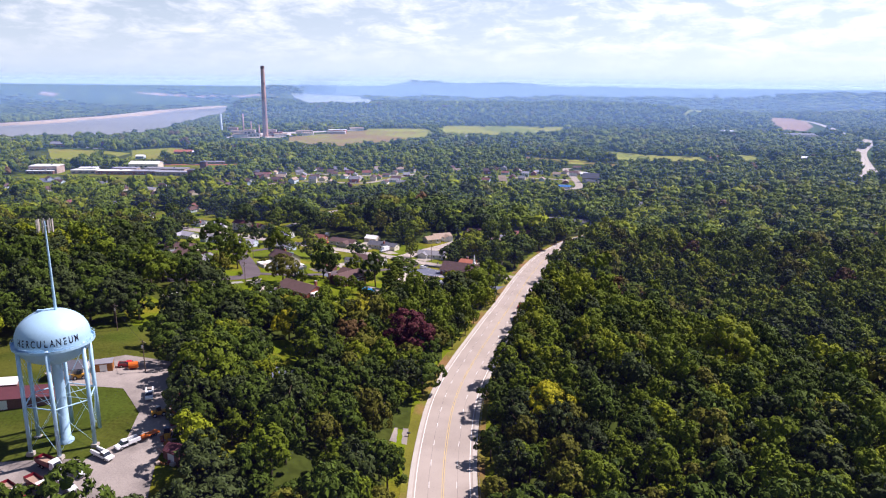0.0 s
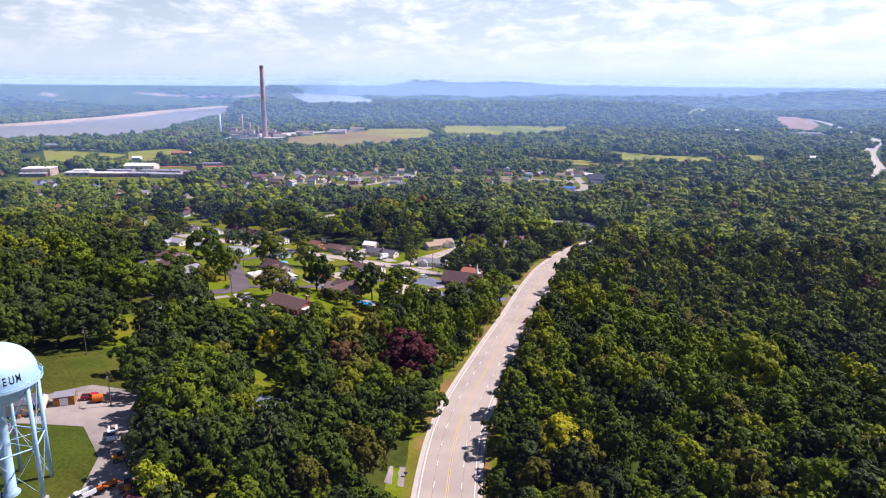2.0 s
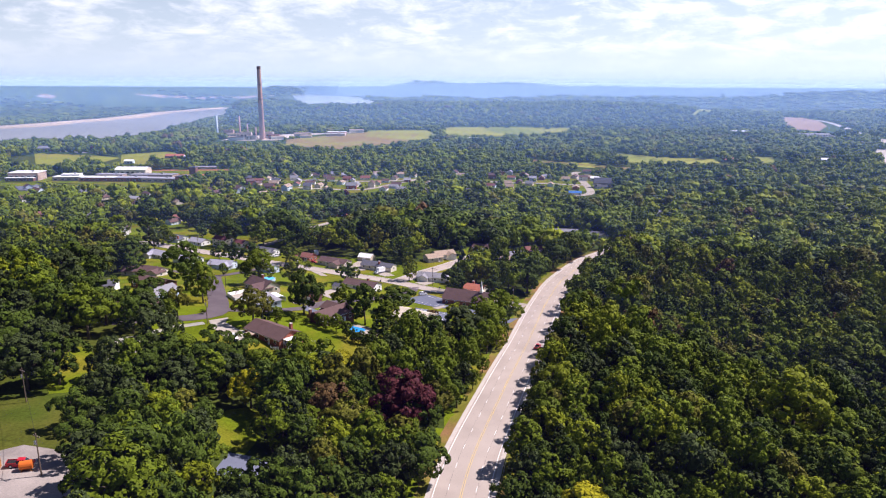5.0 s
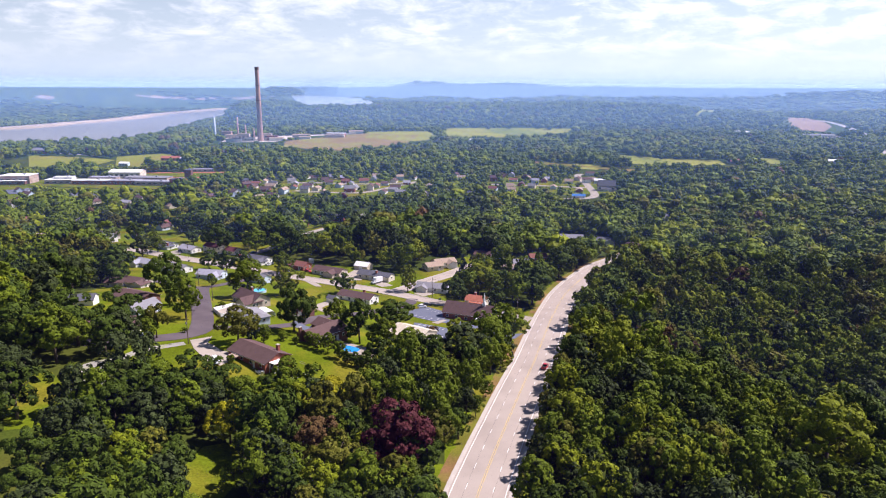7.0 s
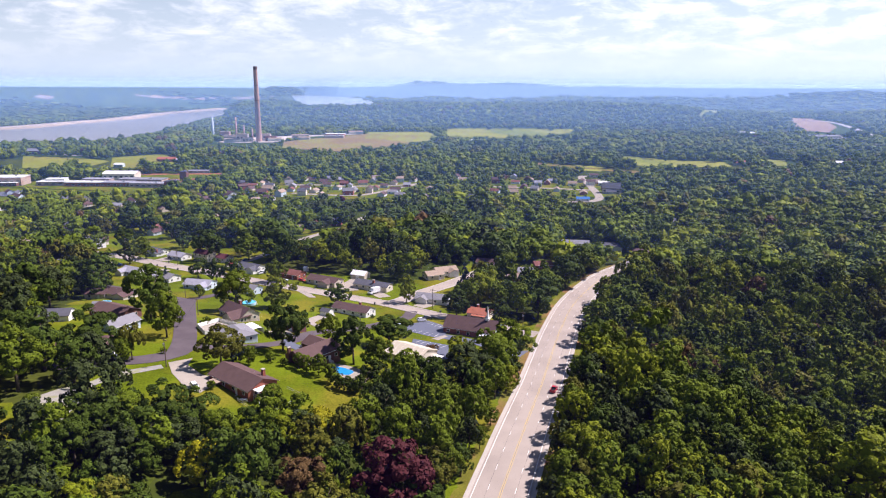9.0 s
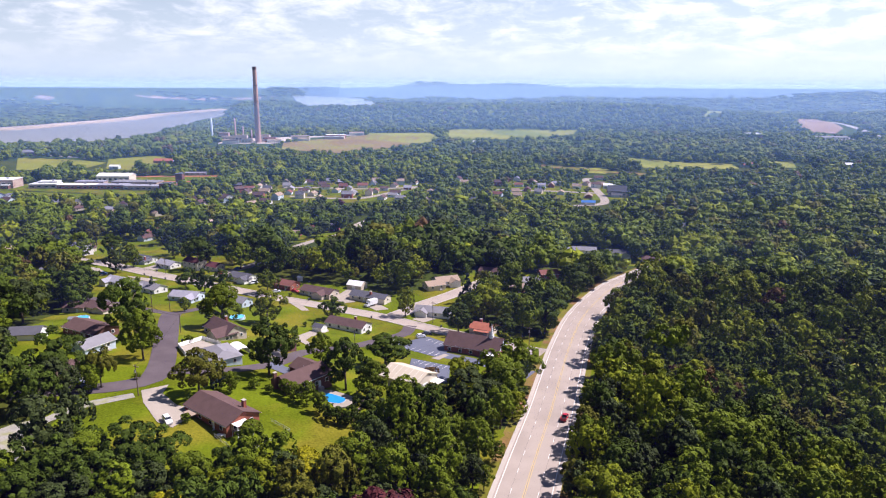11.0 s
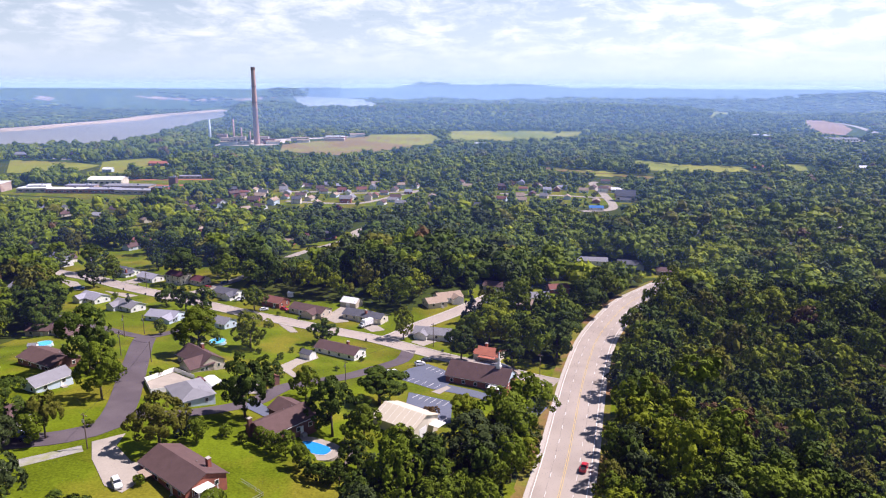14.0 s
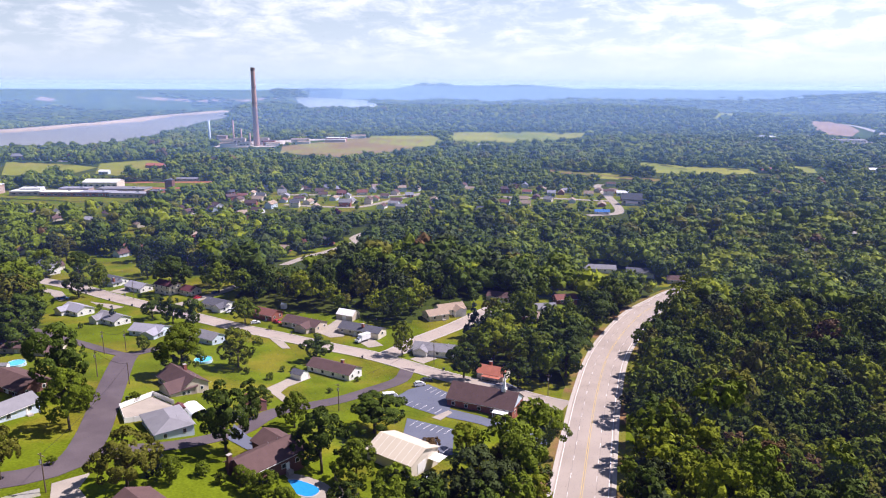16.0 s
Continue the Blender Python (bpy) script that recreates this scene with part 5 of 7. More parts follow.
digger(-74.5, 166.5, 30, "yellow wheeled loader at the yard's edge")
digger(-105.0, 185.5, 200, "yellow backhoe beside the pale shed")
digger(-68.8, 157.4, -70, "orange-yellow loader among scrap")
tk = thing("trailer", pose(-73.2, 157.0, hz(-73.2, 157) + 0.08, 0, 0, 52), "rusty orange flat trailer behind a truck", "trailer")
part("deck", Shape().box(0, 0, 0.55, 4.6, 1.9, 0.25), M_ORANGE, tk)
part("drawbar", Shape().tube((-2.3, 0, 0.6), (-3.6, 0, 0.55), 0.08), M_RUST, tk)
wheels(tk, (0.3, 1.1), 0.9, 0.35)
tank = thing("water_tank", pose(-93.4, 194.5, hz(-93.4, 194.5) + 0.1, 0, 0, 20), "orange steel tank on skids in the yard", "tank")
part("barrel", Shape().tube((-1.3, 0, 1.3), (1.3, 0, 1.3), 1.0, None, 14), M_ORANGE, tank)
for u in (-0.9, 0.9):
    part("skid", Shape().box(u, 0, 0.0, 0.2, 1.6, 0.5), M_RUST, tank)
clr = random.Random(3)
for k in range(26):
    a = clr.random()
    x, y = -64 - 12 * a + clr.uniform(-2.5, 2.5), 146 + 34 * a + clr.uniform(-2, 2)
    t = thing("scrap_pile", pose(x, y, hz(x, y) + 0.02, 0, 0, clr.uniform(0, 360)), "heap of rusty pipes and scrap at the yard's edge", "scrap", "yard scrap")
    s = Shape()
    for q in range(4):
        s.tube((clr.uniform(-1.5, 0), clr.uniform(-0.8, 0.8), 0.1 + 0.14 * q), (clr.uniform(0, 1.8), clr.uniform(-0.8, 0.8), 0.12 + 0.16 * q), clr.uniform(0.06, 0.16), None, 6)
    part("pipes", s, clr.choice([M_RUST, M_DECK, M_STEEL, M_EARTH]), t)
    part("crate", Shape().box(clr.uniform(-1, 1), clr.uniform(-1, 1), 0, clr.uniform(0.6, 1.4), clr.uniform(0.5, 1.1), clr.uniform(0.4, 0.9), clr.uniform(0, 3)), clr.choice([M_RUST, M_DECK, M_KERB, M_MAROONP]), t)


# ------------------------------------------------------------------ utility poles and small street things
def pole(x, y, height=10.5, arm=True, yaw=-28):
    t = thing("utility_pole", pose(x, y, hz(x, y), 0, 0, yaw), "weathered wooden utility pole with crossarm", "utility pole", "utility poles")
    part("post", Shape().tube((0, 0, -0.6), (0, 0, height), 0.17, 0.11, 8), M_WOODPOLE, t)
    if arm:
        c = part("crossarm", Shape().box(0, 0.12, height - 0.9, 2.4, 0.12, 0.14), M_WOODPOLE, t)
        for u in (-1.0, -0.4, 0.4, 1.0):
            part("insulator", Shape().tube((u, 0.12, height - 0.76), (u, 0.12, height - 0.58), 0.05, None, 6), M_KERB, c)
        part("transformer", Shape().tube((0.0, -0.35, height - 2.6), (0.0, -0.35, height - 1.7), 0.24, None, 10), M_STEEL, t)
    return t


POLES = [(-37.3, 380.1, 10), (-91.8, 308.2, 10), (-123.6, 392, 10), (-109.6, 386, 8), (-137.8, 424.3, 10), (-132.5, 431.2, 9), (-227, 569.8, 12), (-175, 529.6, 10), (-7.5, 441.5, 11), (36.6, 412.3, 9), (-89, 192.5, 10.5), (-114.8, 230, 10)]
for x, y, h in POLES:
    pole(x, y, h, h != 8)
for a, b in ((1, 3), (3, 2), (2, 4), (4, 5), (0, 8), (8, 9), (10, 11)):
    (ax, ay, ah), (bx, by, bh) = POLES[a], POLES[b]
    s = Shape()
    prev = None
    for k in range(13):
        u = k / 12
        p = (ax + (bx - ax) * u, ay + (by - ay) * u, (hz(ax, ay) + ah) * (1 - u) + (hz(bx, by) + bh) * u - 0.5 - 5.0 * u * (1 - u))
        if prev:
            s.tube(prev, p, 0.035, None, 4, False)
        prev = p
    w_ob = part("power_cable", s, M_RUBBER)
    tagged(w_ob, "sagging black cable between utility poles", "cable", "cables")
mb = thing("mailbox", pose(-9.9, 191.3, hz(-9.9, 191.3), 0, 0, 85), "black mailbox on a post beside the road", "mailbox")
part("post", Shape().box(0, 0, -0.3, 0.12, 0.12, 1.3), M_WOODPOLE, mb)
part("box", hull([(-0.3, 1.0), (-0.3, 1.25), (-0.15, 1.36), (0.15, 1.36), (0.3, 1.25), (0.3, 1.0)], 0.5), M_DARKC, mb)
sheet("gravel_apron", [(-15.5, 187), (-10.2, 186), (-10.2, 196), (-14.5, 195.5)], M_GRAVEL, "gravel apron beside the mailbox", "drive", 0.09)


def bin_(x, y):
    t = thing("wheelie_bin", pose(x, y, hz(x, y) + 0.12, 0, 0, clr.uniform(0, 360)), "dark wheeled rubbish bin at the kerb", "bin", "bins at the kerb")
    part("tub", Shape().add([(-0.26, -0.3, 0), (0.26, -0.3, 0), (0.26, 0.3, 0), (-0.26, 0.3, 0), (-0.34, -0.38, 1.0), (0.34, -0.38, 1.0), (0.34, 0.38, 1.0), (-0.34, 0.38, 1.0)], ((0, 3, 2, 1), (0, 1, 5, 4), (1, 2, 6, 5), (2, 3, 7, 6), (3, 0, 4, 7))), M_DARKC, t)
    part("lid", Shape().box(0, 0, 1.003, 0.74, 0.84, 0.08), M_DARKC, t)


elm = STREETS["elm"][0]
for k, side in ((14, 1), (22, -1), (26, -1), (33, 1), (40, -1), (46, -1), (52, 1), (58, -1), (63, -1), (64, 1), (70, -1), (75, 1)):
    p = offset_line(elm, side * 5.3)[min(k, len(elm) - 1)]
    bin_(float(p[0]), float(p[1]))
bin_(-102.5, 369.5)
bin_(-66.5, 356.5)

# ------------------------------------------------------------------ water tower
tw = thing("water_tower", pose(-92, 153.5, hz(-92, 153.5) - 0.1), "pale blue multi-leg water tower with town name lettering", "water tower")
ZB, RT, RL = 26.0, 8.0, 8.0          # balcony height above the ground, tank and leg radius
profile = [(0.05, ZB - 5.0)] + [(RT * math.sin(radians(a)), ZB + 0.2 - 5.2 * math.cos(radians(a))) for a in range(8, 91, 8)] + [(RT, ZB + 1.2)]
profile += [(RT * math.cos(radians(a)), ZB + 1.6 + 6.3 * math.sin(radians(a))) for a in range(0, 89, 6)] + [(0.05, ZB + 7.9)]
tank_ = part("tank", Shape().lathe(profile, 48), M_TOWER, tw, "rounded pale blue steel tank", True)
part("balcony", Shape().lathe([(RT - 0.1, ZB - 0.1), (RT + 0.85, ZB - 0.1), (RT + 0.85, ZB + 0.55), (RT + 0.78, ZB + 0.55), (RT + 0.78, ZB + 0.05), (RT - 0.1, ZB + 0.05)], 48), M_TOWER, tw, "pale blue walkway ring")
rl = part("railing", Shape().lathe([(RT + 0.80, ZB + 1.10), (RT + 0.86, ZB + 1.10), (RT + 0.86, ZB + 1.16), (RT + 0.80, ZB + 1.16), (RT + 0.80, ZB + 1.10)], 48), M_TOWER, tw)
for k in range(36):
    a = 2 * math.pi * k / 36
    part("stanchion", Shape().tube(((RT + 0.82) * math.cos(a), (RT + 0.82) * math.sin(a), ZB + 0.5), ((RT + 0.82) * math.cos(a), (RT + 0.82) * math.sin(a), ZB + 1.12), 0.03, None, 5), M_TOWER, rl)
part("riser", Shape().lathe([(1.75, -0.5), (1.75, 0.5), (1.15, 1.0), (1.15, ZB - 4.6), (1.9, ZB - 3.9)], 20), M_TOWER, tw, "thick central riser pipe", True)
ang = [radians(48 + 60 * k) for k in range(6)]
feet = [(RL * math.cos(a), RL * math.sin(a)) for a in ang]
tops = [(RT * 0.985 * math.cos(a), RT * 0.985 * math.sin(a)) for a in ang]
for (fx, fy), (tx, ty) in zip(feet, tops):
    lg = part("leg", Shape().tube((fx, fy, 0.3), (tx, ty, ZB + 0.6), 0.46, None, 14), M_TOWER, tw, "tubular pale blue leg", True)
    part("foot", Shape().box(fx, fy, -0.5, 1.5, 1.5, 0.9), M_KERB, lg, "concrete footing")
zm = ZB * 0.46
for k in range(6):
    (ax, ay), (bx, by) = feet[k], feet[(k + 1) % 6]
    (cx, cy), (dx, dy) = tops[k], tops[(k + 1) % 6]
    f = zm / ZB
    m0 = (ax + (cx - ax) * f, ay + (cy - ay) * f, zm)
    m1 = (bx + (dx - bx) * f, by + (dy - by) * f, zm)
    part("strut", Shape().tube(m0, m1, 0.16, None, 8), M_TOWER, tw)
    part("tie", Shape().tube(m0, (0, 0, zm + 0.2), 0.07, None, 6), M_TOWER, tw)
    part("brace_rod", Shape().tube((ax, ay, 0.8), m1, 0.045, None, 5).tube((bx, by, 0.8), m0, 0.045, None, 5), M_TOWER, tw)
    part("brace_rod", Shape().tube(m0, (dx, dy, ZB - 0.6), 0.045, None, 5).tube(m1, (cx, cy, ZB - 0.6), 0.045, None, 5), M_TOWER, tw)
mx_, my_ = 1.2, 0.3
part("mast", Shape().tube((mx_, my_, ZB + 7.5), (mx_, my_, ZB + 29.0), 0.34, 0.18, 10), M_TOWER, tw, "tall thin antenna mast")
part("hatch", Shape().box(-2.0, -0.6, ZB + 7.4, 1.2, 1.0, 0.6), M_TOWER, tw)
fr_ = part("antenna_frame", Shape().tube((mx_ - 1.7, my_, ZB + 27.8), (mx_ + 1.7, my_, ZB + 27.8), 0.06, None, 6).tube((mx_, my_ - 1.5, ZB + 27.8), (mx_, my_ + 1.5, ZB + 27.8), 0.06, None, 6), M_STEEL, tw)
for k in range(9):
    a = 2 * math.pi * k / 9
    part("antenna_panel", Shape().box(mx_ + 1.75 * math.cos(a), my_ + 1.5 * math.sin(a), ZB + 26.5, 0.34, 0.16, 2.9, a + math.pi / 2), M_KERB, fr_, "pale grey antenna panel")
# lettering wrapped round the tank
word = "HERCULANEUM"
for centre in (-71.5, 108.5):
    for i, letter in enumerate(word):
        cu = bpy.data.curves.new("letter", "FONT")
        cu.body, cu.size, cu.align_x, cu.extrude, cu.offset = letter, 2.3, "CENTER", 0.0, 0.03
        tmp = bpy.data.objects.new("letter", cu)
        scene.collection.objects.link(tmp)
        me = bpy.data.meshes.new_from_object(tmp.evaluated_get(bpy.context.evaluated_depsgraph_get()))
        bpy.data.objects.remove(tmp)
        a = radians(centre + (i - (len(word) - 1) / 2) * 9.5)
        rr = RT
        for v in me.vertices:
            al = a + v.co.x * 0.66 / rr
            up = 1.45 + v.co.y
            rv_ = RT * math.cos(math.asin(max(up - 1.6, 0.0) / 6.3)) + 0.035
            v.co = (rv_ * math.cos(al), rv_ * math.sin(al), ZB + up)
        me.materials.append(M_LETTER)
        lt = new("letter", me)
        lt.parent = tank_
FOOT.append((-92, 153.5, 14))

# ------------------------------------------------------------------ smelter, stack and school
st = thing("smokestack", pose(-424, 1655, hz(-424, 1655)), "very tall tapered brick smokestack with dark bands", "smokestack")
HS = 163.0
part("shaft", Shape().lathe([(6.9, -2), (6.4, 8), (5.6, HS * 0.35), (4.8, HS * 0.7), (4.3, HS - 7)], 28), M_STACK, st, "weathered pinkish-grey brick shaft", True)
part("crown_band", Shape().lathe([(4.3, HS - 7), (4.5, HS - 6.8), (4.4, HS), (3.6, HS), (3.6, HS - 3)], 28), M_STACKTOP, st, "sooty dark top")
for z in (0.55, 0.75):
    r = np.interp(z, (0, 0.35, 0.7, 1), (6.4, 5.6, 4.8, 4.3))
    part("platform", Shape().lathe([(r + 0.1, HS * z), (r + 1.0, HS * z), (r + 1.0, HS * z + 1.2), (r + 0.1, HS * z + 1.2)], 20), M_STACKTOP, st)
for x, y, h, r, m in ((-560, 1755, 50, 3.0, M_PALEBLUE), (-503, 1750, 50, 2.2, M_STACK), (-470, 1700, 34, 2.0, M_STACK), (-448, 1690, 26, 1.8, M_STACK)):
    t = thing("chimney", pose(x, y, hz(x, y)), "slim metal smelter chimney", "chimney", "smelter chimneys")
    part("shaft", Shape().lathe([(r * 1.25, -2), (r, 6), (r * 0.8, h), (r * 0.6, h)], 14), m, t, "", True)
    part("base", Shape().box(0, 0, -2, r * 5, r * 5, 5), M_INDUS, t)


def hall(x, y, yaw, L, W, h, wall, roof, label, rise=0.0, name="hall", cat="building", band=True, foot=1.0):
    t = thing(name, pose(x, y, hz(x, y), 0, 0, yaw), label, cat, "large buildings")
    FOOT.append((x, y, max(L, W) * 0.55 * foot))
    part("wall", gable_wall(L, W, h, rise, 3.0), wall, t)
    if rise:
        part("roof", gable_roof(L, W, h, rise, 0.5, 0.4), roof, t)
    else:
        part("roof", Shape().box(0, 0, h, L + 0.8, W + 0.8, 0.5), roof, t)
        part("roof_unit", Shape().box(L * 0.2, 0, h + 0.5, 3, 2.4, 1.4), M_STEEL, t, "rooftop machinery")
    if band:
        n = max(3, int(L / 7))
        for i in range(n):
            u = -L / 2 + L * (i + 0.5) / n
            w_ = part("window", Shape().box(u, -W / 2 - 0.05, h * 0.35, L / n * 0.6, 0.12, h * 0.35), M_TRIM, t)
            part("pane", Shape().box(u, -W / 2 - 0.09, h * 0.38, L / n * 0.55, 0.1, h * 0.29), M_GLASS, w_)
    return t


hall(-266, 1737, -4, 44, 22, 9, M_BRICK, ROOFS["white"], "red industrial hall with a pale roof")
hall(-266, 1722, -4, 46, 10, 6, M_INDUS, ROOFS["white"], "pale low annex before the red hall", band=False)
for x, y, L, W, h, m in ((-500, 1690, 30, 16, 12, M_INDUS), (-465, 1668, 26, 14, 16, M_INDUS), (-448, 1650, 22, 14, 9, M_STEEL), (-480, 1640, 34, 12, 7, M_WHITE), (-400, 1668, 24, 14, 10, M_BRICK), (-388, 1655, 30, 12, 6, M_WHITE), (-420, 1690, 26, 16, 14, M_INDUS), (-350, 1745, 40, 12, 6, M_INDUS), (-330, 1690, 26, 12, 5, M_WHITE), (-520, 1720, 22, 14, 18, M_STACK), (-232, 1850, 36, 16, 6, M_WHITE)):
    hall(x, y, 5, L, W, h, m, ROOFS["tan"] if m is not M_BRICK else ROOFS["rust"], "pale smelter building at the foot of the stack", 2.0 if h < 8 else 0.0, band=h > 8)
hall(-770, 1392, 4, 34, 14, 6, M_BRICK, ROOFS["grey"], "red-brick building near the river", 4.0, foot=0.6)
hall(-478, 1273, -4, 32, 14, 4.5, M_BRICK, ROOFS["red"], "long red-roofed building by the field", 3.0)
hall(-522, 1190, 0, 14, 9, 4.5, M_PALEBLUE, ROOFS["white"], "small pale blue metal building", 2.0)
hall(-455, 1275, 10, 16, 10, 4, M_WHITE, ROOFS["white"], "white shed by the field", 2.0)
hall(503, 1290, 5, 20, 12, 4, M_CREAM, ROOFS["red"], "red-roofed house beside the hay field", 3.0, foot=0.6)
hall(673, 1296, 0, 26, 14, 4, M_WHITE, ROOFS["white"], "white building among far trees", 2.5)
hall(792, 1956, 0, 60, 16, 6, M_WHITE, ROOFS["white"], "long white shed on a wooded slope", 2.5, foot=0.6)
hall(945, 1868, 3, 90, 22, 6, M_WHITE, ROOFS["grey"], "long pale warehouse beside the highway", 2.5, foot=0.5)
hall(206, 962, -15, 22, 14, 7, M_BEIGE, ROOFS["dark"], "large grey-brown house with steep roof", 6.0)
hall(214, 1033, -15, 18, 10, 4, M_WHITE, ROOFS["white"], "long white metal-roofed shed", 2.0)
hall(50, 1610, 0, 40, 14, 5, M_WHITE, ROOFS["white"], "white shed below the hay field", 2.0, foot=0.6)

# school beside the playing field
SCHOOL = ((-571, 990, 6, 38, 26, 11, M_PALEBRICK, "white", 0, "tall pale school gymnasium with white roof"), (-571, 973, 6, 36, 7, 5, M_DBRICK, "white", 0, "low glazed entrance before the gymnasium"),
          (-515, 989, 6, 34, 18, 5.5, M_PALEBRICK, "white", 0, "brick school wing with layered white roof"), (-513, 995, 6, 24, 12, 8, M_WHITE, "white", 0, "raised white clerestory of a school wing"),
          (-470, 983, 1, 46, 16, 5.5, M_BRICK, "white", 0, "low brick school wing with white roof edges"), (-462, 1001, 1, 36, 14, 7.5, M_PALEBRICK, "lilac", 0, "school wing with pale grey flat roof"),
          (-428, 984, 1, 40, 18, 5.5, M_BRICK, "lilac", 0, "long low school wing with pale roof"), (-405, 1006, -3, 60, 20, 7, M_PALEBRICK, "grey", 0, "broad school wing with grey roof"),
          (-384, 977, -4, 46, 16, 5.5, M_PALEBRICK, "lilac", 0, "long low school wing with pale grey roof"), (-456, 1056, 1, 44, 22, 8, M_CREAM, "white", 3.0, "school hall with bright white roof"),
          (-351, 972, 0, 17, 16, 9, M_BRICK, "dark", 0, "tall plain brick school block"), (-359, 1031, 0, 9, 9, 14, M_DBRICK, "dark", 0, "square dark-brick tower beside the playing field"),
          (-372, 1124, 4, 30, 4, 3.5, M_STEEL, "lilac", 1.0, "grey grandstand along the playing field"))
for x, y, yaw, L, W, h, m, roof, rise, label in SCHOOL:
    hall(x, y, yaw, L, W, h, m, ROOFS[roof], label, rise, name="school" if "school" in label else "hall", cat="school", band="tower" not in label and "plain" not in label)

# small houses of the far streets
vr = random.Random(12)
FAR_PLACES = [(-275, 1008), (-252, 981), (-230, 982), (-249, 1026), (-198, 905), (-201, 984), (-149, 902), (-159, 998), (-168, 1024), (-138, 1012), (-118, 948), (-114, 1018), (-97, 944), (-103, 1040), (-101, 1066), (-83, 992), (-66, 954), (-73, 1022), (-54, 1002), (-120, 922), (-26, 892), (-23, 968), (-181, 985), (-164, 938), (-186, 1040), (-140, 968), (-128, 990), (-92, 968), (-146, 1048), (-212, 1012)]
FAR_PLACES2 = [(83, 980), (100, 1000), (112, 980), (136, 1039), (169, 1030), (187, 1062), (168, 946), (195, 1036), (204, 955), (4, 1056), (13, 1092), (30, 899), (96, 1097), (93, 1041), (116, 1064), (146, 1056), (216, 1119), (139, 973), (219, 757), (300, 719), (286, 718), (121, 1020), (-116, 702), (-102, 708), (-129, 676)]
FAR_PLACES3 = [(-529, 829), (-455, 792), (-345, 845), (-312, 873), (-342, 763), (-478, 853), (-423, 735), (-258, 908), (-259, 958), (-335, 700), (-380, 690), (-290, 790), (-400, 850), (-480, 740), (-350, 560), (-300, 920), (-270, 860), (-442, 701), (-326, 617), (-520, 905), (-505, 900), (-244, 716), (-227, 758), (-246, 664), (-268, 614), (-221, 654)]
for cx, cy, u, v, n, into in ((-150, 985, 105, 75, 16, FAR_PLACES), (120, 1015, 100, 70, 8, FAR_PLACES2), (-330, 800, 150, 130, 16, FAR_PLACES3)):
    made = 0
    for _ in range(900):
        px, py = cx + vr.uniform(-u, u), cy + vr.uniform(-v, v)
        if made < n and all(math.hypot(px - a, py - b) > 18 for a, b in into) and all(near_line(px, py, STREETS[k][0]) > 9 for k in ("mid", "south", "glen", "vale")) and not any(inside(px, py, q) for q in OPEN):
            into.append((px, py))
            made += 1
for places, base_yaw in ((FAR_PLACES, 0), (FAR_PLACES2, -10), (FAR_PLACES3, -30)):
    for x, y in places:
        house(x, y, base_yaw + vr.choice((-14, 0, 8, 76, 90)), vr.uniform(9.5, 13.5), vr.uniform(7.5, 8.8), vr.choice(["grey", "lilac", "brown", "tan", "dark", "rust", "tan", "brown", "brown"]), vr.choice([M_WHITE, M_WHITE, M_CREAM, M_BRICK, M_BEIGE, M_PALEBLUE]),
              h=vr.choice((2.7, 2.7, 2.7, 3.0, 5.0)), rise=vr.uniform(2.0, 3.2), detail=False, foot=0.75)
house(157, 892, -5, 15, 8, "blue", M_WHITE, detail=False, label="small white house under a bright blue roof")
# marked trees standing clear in the near woods: x, y, leaf, size
MARKED = ((-34.1, 271.5, 7, 0.9), (-50.4, 260.7, 3, 0.85), (-13.9, 247.0, 6, 1.75), (-34.2, 243.9, 5, 1.15), (-58.0, 246.0, 7, 1.0), (-27.7, 235.0, 4, 1.2), (-25.2, 278.5, 3, 0.9), (-4.0, 262.0, 4, 1.0), (-74.5, 221.5, 3, 0.95), (39.0, 269.4, 3, 1.4), (118.7, 272.0, 3, 2.1), (32.9, 193.0, 7, 1.35), (-64.5, 176.2, 1, 1.6), (-6.6, 222.2, 0, 1.25), (170.5, 503.2, 3, 1.9), (180.2, 347.1, 1, 2.0), (80.0, 262.0, 3, 1.2), (-20.0, 229.0, 1, 1.2))
FOOT += [(x, y, 4.6 * size) for x, y, leaf, size in MARKED]


# ------------------------------------------------------------------ trees
rng = np.random.default_rng(7)


def ico(level):
    bm = bmesh.new()
    bmesh.ops.create_icosphere(bm, subdivisions=level, radius=1.0)
    co = np.array([v.co for v in bm.verts])
    tri = np.array([[v.index for v in f.verts] for f in bm.faces])
    bm.free()
    return co, tri


ICO = {1: ico(1), 2: ico(2)}


def unit(v):
    return v / (np.linalg.norm(v, axis=-1, keepdims=True) + 1e-9)


